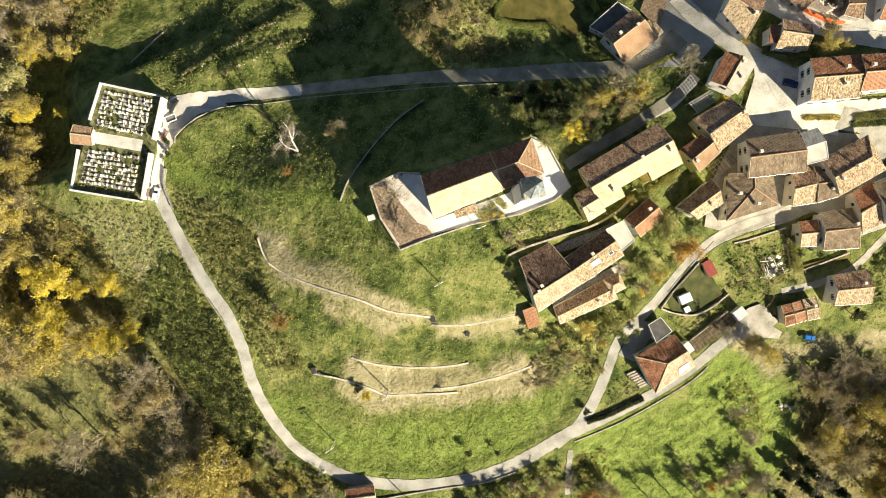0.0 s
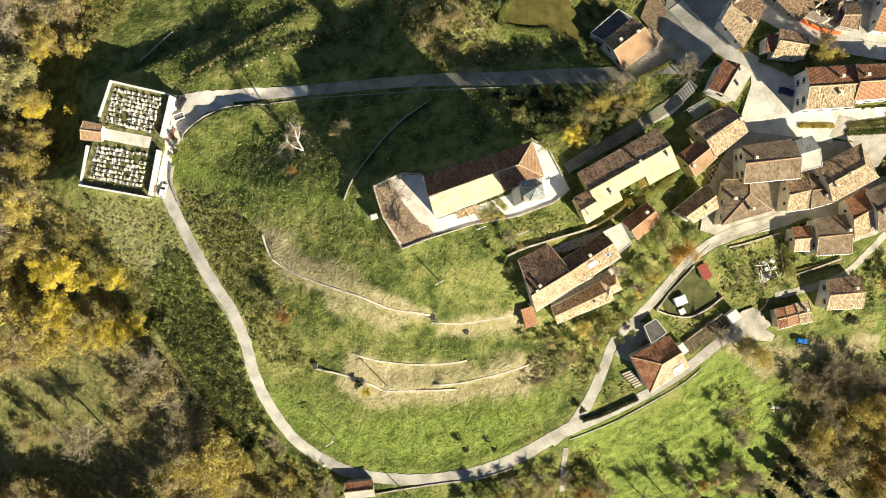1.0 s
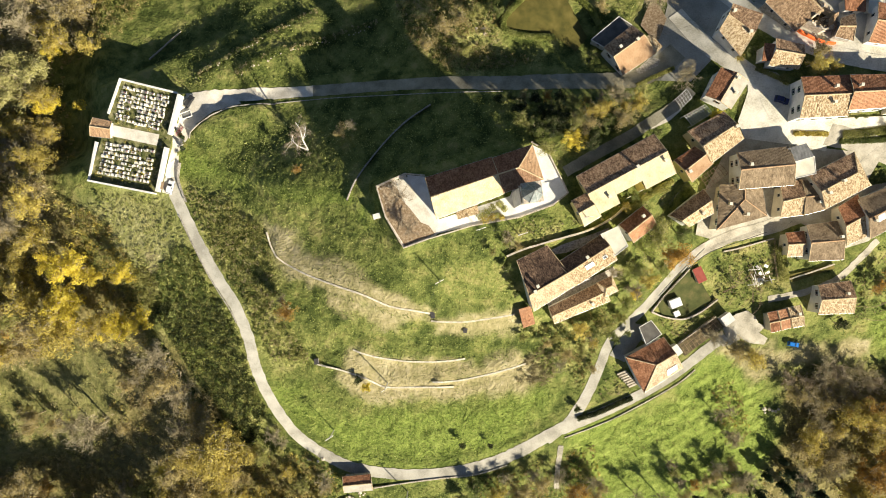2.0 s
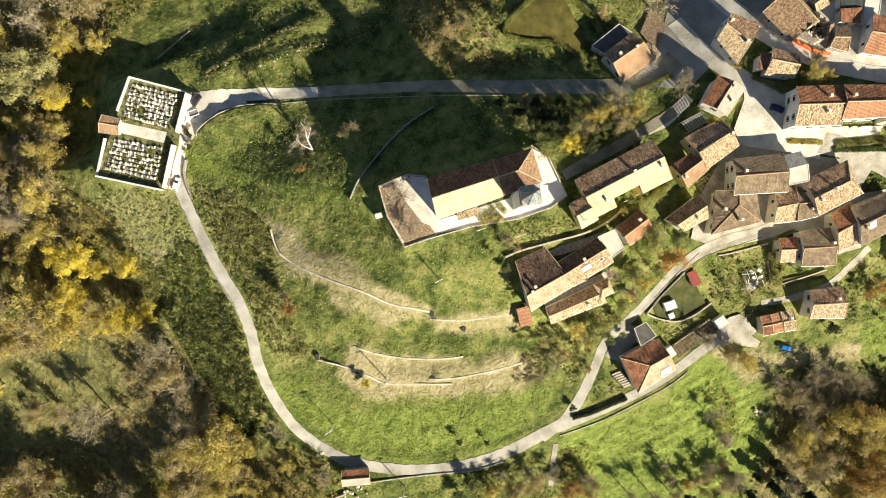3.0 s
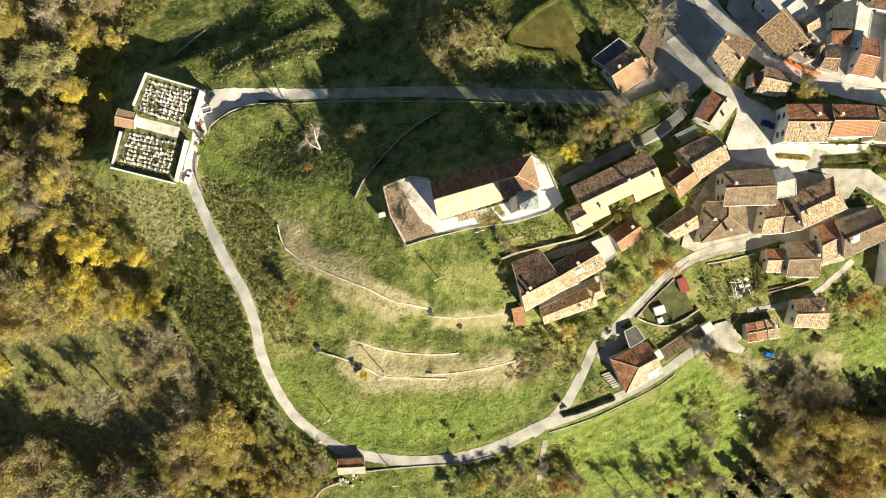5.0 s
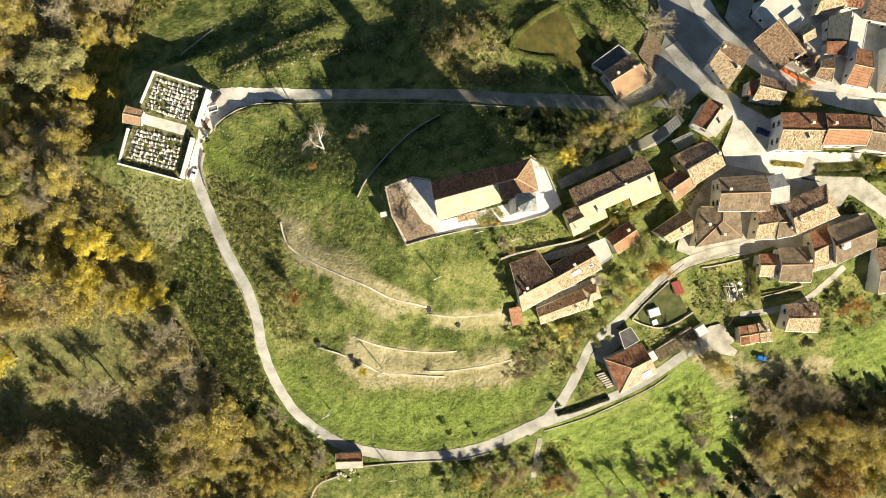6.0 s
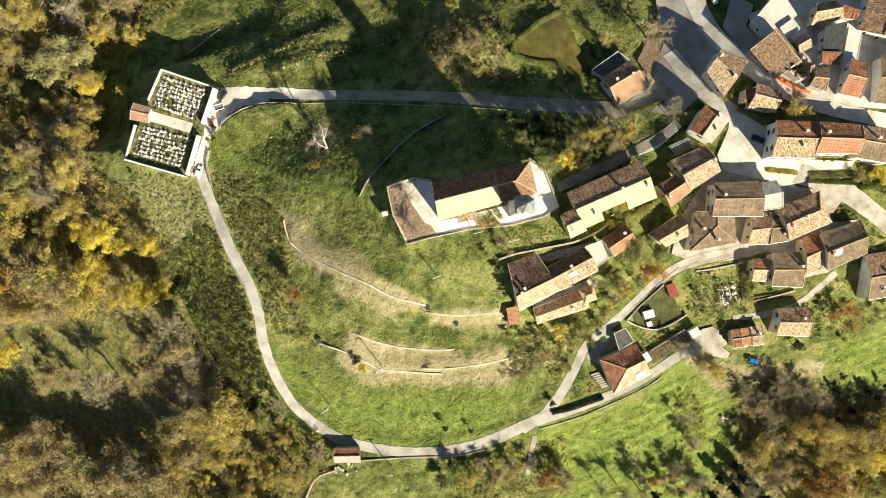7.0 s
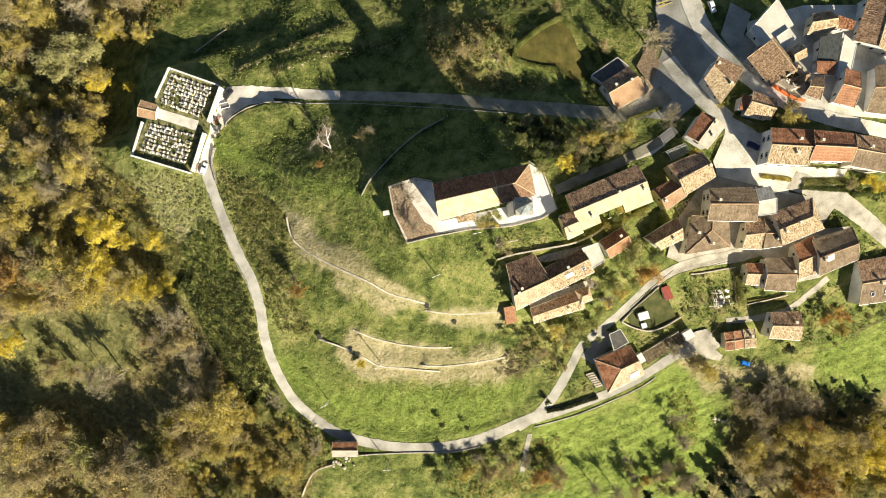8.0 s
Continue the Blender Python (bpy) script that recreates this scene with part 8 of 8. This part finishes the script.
def hedge(points, wide, tall, leaf, label, seed):
    rng = np.random.default_rng(seed)
    line = resample(points, 0.6)
    z = height(line[:, 0], line[:, 1])
    base = new("hedge")
    tagged(base, label, "hedge")
    n = len(line) * 170
    k = rng.integers(0, len(line), n)
    nrm = sides_of(line)
    off = rng.uniform(-1, 1, n)
    tan = np.column_stack([nrm[k][:, 1], -nrm[k][:, 0]])
    p = np.column_stack([line[k] + nrm[k] * (off * wide / 2)[:, None] + tan * rng.uniform(-0.45, 0.45, n)[:, None] + rng.normal(size=(n, 2)) * 0.12, z[k] + tall * (1 - 0.35 * off**2) * np.sqrt(rng.random(n))])
    d = rng.normal(size=(n, 3)) + np.array([0, 0, 0.6])
    d /= np.linalg.norm(d, axis=1)[:, None]
    t = np.cross(d, rng.normal(size=(n, 3)))
    t /= np.linalg.norm(t, axis=1)[:, None]
    b = np.cross(d, t)
    v = np.stack([p + t * 0.17, p + (b - t) * 0.12, p - (b + t) * 0.12], 1).reshape(-1, 3)
    mesh_object("foliage", v.tolist(), np.arange(n * 3).reshape(-1, 3).tolist(), LEAVES[leaf], base)
    q = [Vector((*line[i], z[i] + 0.3)) for i in range(0, len(line), 3)]
    if len(q) > 1:
        sticks("stems", [tube(q, [0.06] * len(q), 4)], M_BARK, base)


hedge([(28.04, 78.48), (22.73, 74.45), (18.54, 70.28), (14.9, 65.79), (15.88, 62.66), (21.58, 61.17), (28.96, 61.27)], 1.6, 1.5, "lush", "bright green clipped hedge round the lawn", 1)
hedge([(28.04, 78.48), (33.04, 75.31), (39.11, 71.45), (42.46, 66.18)], 1.6, 1.5, "lush", "clipped hedge round the lawn", 2)
hedge([(52.86, 47.53), (57.21, 49.92), (62.7, 52.58)], 0.9, 1.0, "olive", "low green hedge beside the house", 3)
hedge([(109.26, 34.68), (115.36, 35.47), (121.78, 36.68)], 2.2, 1.0, "olive", "green garden hedge beside the street", 4)
hedge([(108.81, 33.06), (115.93, 33.46), (123.3, 34.11)], 1.5, 0.9, "green", "green garden hedge beside the street", 5)
hedge([(125.65, 32.86), (132.28, 34.32), (141.4, 36.02)], 1.6, 1.0, "green", "green garden hedge beside the street", 6)
hedge([(84.98, 52.41), (90.21, 49.89), (92.88, 48.4)], 1.2, 1.0, "olive", "roadside shrubs below the house", 7)
hedge([(49.64, 11.62), (55.52, 15.95), (62.43, 20.46)], 1.6, 1.0, "olive", "garden shrubs below the yellow house", 8)
hedge([(96.89, 3.19), (98.72, -1.1), (99.99, -6.28)], 2.6, 2.2, "olive", "overgrown green hedge between the gardens", 10)
hedge([(42.65, -50.76), (47.3, -49.24), (51.68, -47.13), (58.07, -43.77)], 1.5, 1.2, "deep", "dark evergreen hedge between the lane and the villa garden", 11)
hedge([(96.17, 34.81), (100.49, 34.81), (104.49, 34.78)], 1.2, 0.8, "gold", "low autumn shrubs beside the square", 9)

planter = new("planter")
tagged(planter, "low stone planter full of red flowers beside the gate", "planter")
planter.matrix_basis = pose(-80.6, 32.6, ground_z(-80.6, 32.6), 0, 0, 55)
part("trough", box(-1.7, -0.7, -0.2, 1.7, 0.7, 0.45, None, 0.05), M_STONE, planter)
v, f = leaf_cloud(np.random.default_rng(31), np.array([(k * 0.45 - 1.35, 0.0, 0.6) for k in range(7)]), np.full(7, 0.55), 420, 0.1)
mesh_object("flowers", v.tolist(), f.tolist(), FLOWER, planter)

block_thing("wooden_bin", "brown wooden bin beside the graveyard wall", "bin", [(-85.66, 17.29), (-84.48, 17.06), (-84.59, 14.96), (-85.77, 15.19)], 1.2, M_WOOD, M_WOOD, 0.03)

GARDENS = [[(77, 1.18), (94.84, 6.28), (100.77, -10.09), (94.18, -14.83), (83.67, -15.21), (80.6, -9.8)], [(118.27, -0.11), (127.18, 5.78), (149.03, -1.27), (157.55, -0.29), (140.53, -13.25), (124.9, -17.06)], [(46.76, 12.64), (55.27, 18.22), (64.4, 21.31), (59.88, 14.46), (50.61, 12.29)], [(15.53, 7.62), (36.31, 9.48), (43.6, 9.59), (28.49, 3.24), (17.8, -1.31)], [(53.14, -31.89), (58.64, -41.16), (48.19, -47.72), (47.3, -42.7)], [(62.95, -17.82), (72.01, -19.61), (79.92, -15.69), (80.48, -18.53), (70.33, -26.07)]]
SOUTH_BANK = [[(12.36, -71.1), (48.45, -59.8), (51.52, -65.5), (51.44, -81.27), (22.91, -88.92), (12.57, -87.61)], [(-51.83, -65.73), (-39.51, -64.4), (-29.03, -69.98), (-29.19, -78.37), (-37.82, -88.1), (-41.74, -101.58), (-69.51, -104.75), (-60.4, -73.33)], [(81.97, -40.24), (90.42, -37.26), (97.5, -55.18), (90.27, -60.13)]]
clumps("garden_plants", GARDENS, 420, (0.2, 0.6), 16, 0.16, "green", "green garden plants and weeds between the beds", "garden plants", 120, 0.6, 0.2)
clumps("garden_plants", GARDENS, 380, (0.2, 0.5), 14, 0.16, "straw", "dry stalks in the garden beds", "garden plants", 121, 0.6, 0.2)
clumps("scrub", SOUTH_BANK, 700, (0.3, 1.0), 18, 0.2, "brown", "withered thicket below the road", "scrub", 122, 0.4)
clumps("scrub", SOUTH_BANK, 600, (0.3, 1.0), 18, 0.2, "olive", "olive thicket below the road", "scrub", 123, 0.5)
clumps("scrub", SOUTH_BANK, 300, (0.3, 0.9), 18, 0.2, "gold", "golden thicket below the road", "scrub", 124, 0.6)

EDGE = [[(-119.16, 11.58), (-104.18, 6.34), (-92.44, -10.51), (-93.29, -29.44), (-106.07, -20.21), (-115.6, -6.48)], [(-128.92, 55.76), (-105.39, 64.99), (-92.97, 81.32), (-103.75, 84.23), (-129.82, 69.05)]]
clumps("scrub", EDGE[:1], 140, (0.4, 1.2), 22, 0.2, "gold", "golden bushes at the edge of the wood", "scrub", 133, 0.4)
clumps("scrub", EDGE, 300, (0.5, 1.5), 26, 0.2, "olive", "olive bushes at the edge of the wood", "scrub", 130, 0.3)
clumps("scrub", EDGE, 260, (0.4, 1.2), 24, 0.2, "brown", "withered bushes at the edge of the wood", "scrub", 131, 0.4)
clumps("undergrowth", UNDERWOOD, 700, (0.6, 1.7), 22, 0.22, "straw", "pale dry undergrowth beneath the trees", "undergrowth", 132, 0.5)
# yellow road marking on the square
M_YELLOW = mat("worn_yellow_road_paint", [(0.45, 0.33, 0.06), (0.62, 0.48, 0.10)], 1.5, 0.8, 0.1)
mark = new("road_marking")
tagged(mark, "worn yellow stop marking painted on the asphalt", "road marking")
for quad in ([(59.62, 86.83), (64.01, 89.29), (64.05, 88.91), (59.66, 86.45)], [(59.14, 87.93), (63.53, 90.39), (63.57, 90.01), (59.18, 87.55)], [(59.14, 87.93), (59.5, 87.96), (60.02, 86.48), (59.66, 86.45)], [(60.5, 88.61), (62.34, 88.2), (62.36, 88.01), (60.53, 88.43)]):
    part("stripe", box(-0.5, -0.5, -0.02, 0.5, 0.5, 0.02, pose(sum(p[0] for p in quad) / 4, sum(p[1] for p in quad) / 4, max(ground_z(*p) for p in quad) + 0.2, 0, 0, math.degrees(math.atan2(quad[1][1] - quad[0][1], quad[1][0] - quad[0][0]))) @ Matrix.Diagonal((math.dist(quad[0], quad[1]), 0.25, 1, 1))), M_YELLOW, mark)

block_thing("gate_house", "small white gate shelter at the churchyard corner", "shelter", [(-20.02, 8.54), (-18.11, 9.1), (-17.57, 7.76), (-19.48, 7.19)], 1.8, WALLS["white"], WALLS["white"], 0.1)


def rock(x, y, size, seed, words="pale rough limestone boulder on the bank", group="rocks of the bank"):
    bm = bmesh.new()
    bmesh.ops.create_icosphere(bm, subdivisions=2, radius=size)
    for v in bm.verts:
        v.co *= 1 + 0.35 * noise.noise(v.co * (1.3 / size) + Vector((seed, 0, 0)))
        v.co.z *= 0.6
    ob = part("rock", bm, M_PALE)
    ob.location = (x, y, ground_z(x, y) + size * 0.1)
    tagged(ob, words, "rock", group)


rng = random.Random(12)
for (x, y), n in (([(-26.1, -79.34)][0], 7), ([(-21.88, -77.85)][0], 6), ([(102.98, -47.27)][0], 6), ([(9.54, 62.75)][0], 5), ([(-37.75, -66.18)][0], 4)):
    for i in range(n):
        rock(x + rng.uniform(-2.5, 2.5), y + rng.uniform(-1.2, 1.2), rng.uniform(0.25, 0.7), i)

for i in range(46):
    line = [(-64.2, 49.3), (-59.5, 52.8), (-50.0, 58.0), (-36.0, 63.2), (-22.6, 68.4)] if i < 32 else [(-78.7, 47.4), (-67.6, 55.4), (-58.7, 61.6), (-48.8, 67.9)]
    k = rng.randrange(len(line) - 1)
    u = rng.random()
    rock(line[k][0] * (1 - u) + line[k + 1][0] * u + rng.uniform(-0.5, 0.5), line[k][1] * (1 - u) + line[k + 1][1] * u + rng.uniform(-0.5, 0.5), rng.uniform(0.1, 0.26), i, 'pale stone sticking out of the meadow bank', 'stones of the meadow banks')

for i in range(26):
    a, b = [(88.77, 70.91), (95.24, 64.28)] if i < 14 else [(99.64, 62.12), (104.09, 60.41)]
    k = rng.random()
    rock(a[0] + (b[0] - a[0]) * k + rng.uniform(-0.8, 0.8), a[1] + (b[1] - a[1]) * k + rng.uniform(-0.8, 0.8), rng.uniform(0.2, 0.5), i, "white rubble block fallen from the ruined house", "rubble of the ruined house")

# stone steps and slabs in front of the villa
steps = new("garden_steps")
tagged(steps, "pale stone steps down from the villa garden", "steps")
p0, p1 = [np.array(p) for p in [(54.72, -35.96), (58.55, -39.72)]]
for i in range(7):
    p = p0 + (p1 - p0) * i / 6
    part("step", box(-1.5, -0.28, -0.4, 1.5, 0.28, 0.25, pose(p[0], p[1], ground_z(*p) + 0.06 * (i % 2), 0, 0, 24), 0.03), M_PALE, steps)

# spreading bush against the south side of the church
for words, leaf, pts in (("spreading olive bush beside the church wall", "olive", [(9.2, 9.06), (10.93, 9.92), (12.65, 11.36), (14.38, 12.22), (15.68, 11.07), (13.82, 9.34)]), ("low golden bush beside the church wall", "gold", [(10.65, 8.19), (12.67, 8.77), (14.98, 8.77)])):
    bush = new("bush")
    tagged(bush, words, "bush")
    c = np.array([(x, y, YARD_Z + 0.9) for x, y in pts])
    v, f = leaf_cloud(np.random.default_rng(len(pts)), c, np.linspace(1.4, 0.9, len(c)), 260 * len(c), 0.16)
    mesh_object("foliage", v.tolist(), f.tolist(), LEAVES[leaf], bush)
    v, f = join([tube([(x, y, YARD_Z - 0.3), (x + 0.2, y + 0.1, YARD_Z + 1.0)], [0.07, 0.04], 5) for x, y in pts])
    mesh_object("stem", v, f, M_BARK, bush)

# vents on the flat roof of the terrace block
for x, y in [(45.2, 1.41), (46.07, 2), (46.95, 2.58)]:
    vent = new("roof_vent")
    tagged(vent, "small dark metal vent on the white flat roof", "vent", "vents of the flat roof")
    vent.matrix_basis = pose(x, y, float(base_height(x, y)) + 4.72, 0, 0, 28)
    part("pipe", box(-0.28, -0.28, -0.1, 0.28, 0.28, 0.5, None, 0.05), M_DARK, vent)
    part("cap", box(-0.36, -0.36, 0.5, 0.36, 0.36, 0.58, None, 0.03), M_METAL, vent)

DRY_SHRUBS = [[(25.37, -32.48), (29.27, -28.72), (35.07, -29.97), (35.36, -35.96), (31.42, -41.08), (27.29, -41.07), (23.13, -39.34)]]
clumps("scrub", DRY_SHRUBS, 130, (0.3, 0.9), 22, 0.18, "straw", "pale dry shrubs at the end of the terraces", "scrub", 152, 0.3)
BANKS = [strip([(-64.2, 50.2), (-55.9, 56.3), (-44.2, 61.0), (-29.7, 67.2), (-22.9, 69.4)], 2.2), strip([(-78.0, 49.0), (-67.9, 56.4), (-49.2, 68.8), (-40.9, 73.2)], 2.2)]
clumps("weeds", BANKS, 220, (0.3, 0.8), 18, 0.18, "green", "dark weeds along the meadow banks", "weeds", 153, 0.4)
clumps("weeds", BANKS, 120, (0.3, 0.7), 18, 0.18, "straw", "dry weeds along the meadow banks", "weeds", 154, 0.4)
EAST_VERGE = [[(118.6, 21.4), (122.0, 28.6), (131.5, 23.6), (127.4, 23.0)], [(131.5, 14.0), (133.5, 19.0), (139.5, 14.0), (135.0, 6.0)], [(121.83, 27.61), (125.23, 29.13), (134.06, 23.88), (142.01, 16.11), (139.11, 15.36), (131.6, 22.1)], [(122.38, 38.57), (136.7, 37.15), (138.39, 31.68), (126.94, 33.08)]]
clumps("weeds", EAST_VERGE, 160, (0.3, 0.8), 18, 0.18, "green", "green weeds along the street edge", "weeds", 150, 0.3)
clumps("weeds", EAST_VERGE, 120, (0.3, 0.7), 18, 0.18, "olive", "olive weeds along the street edge", "weeds", 151, 0.3)
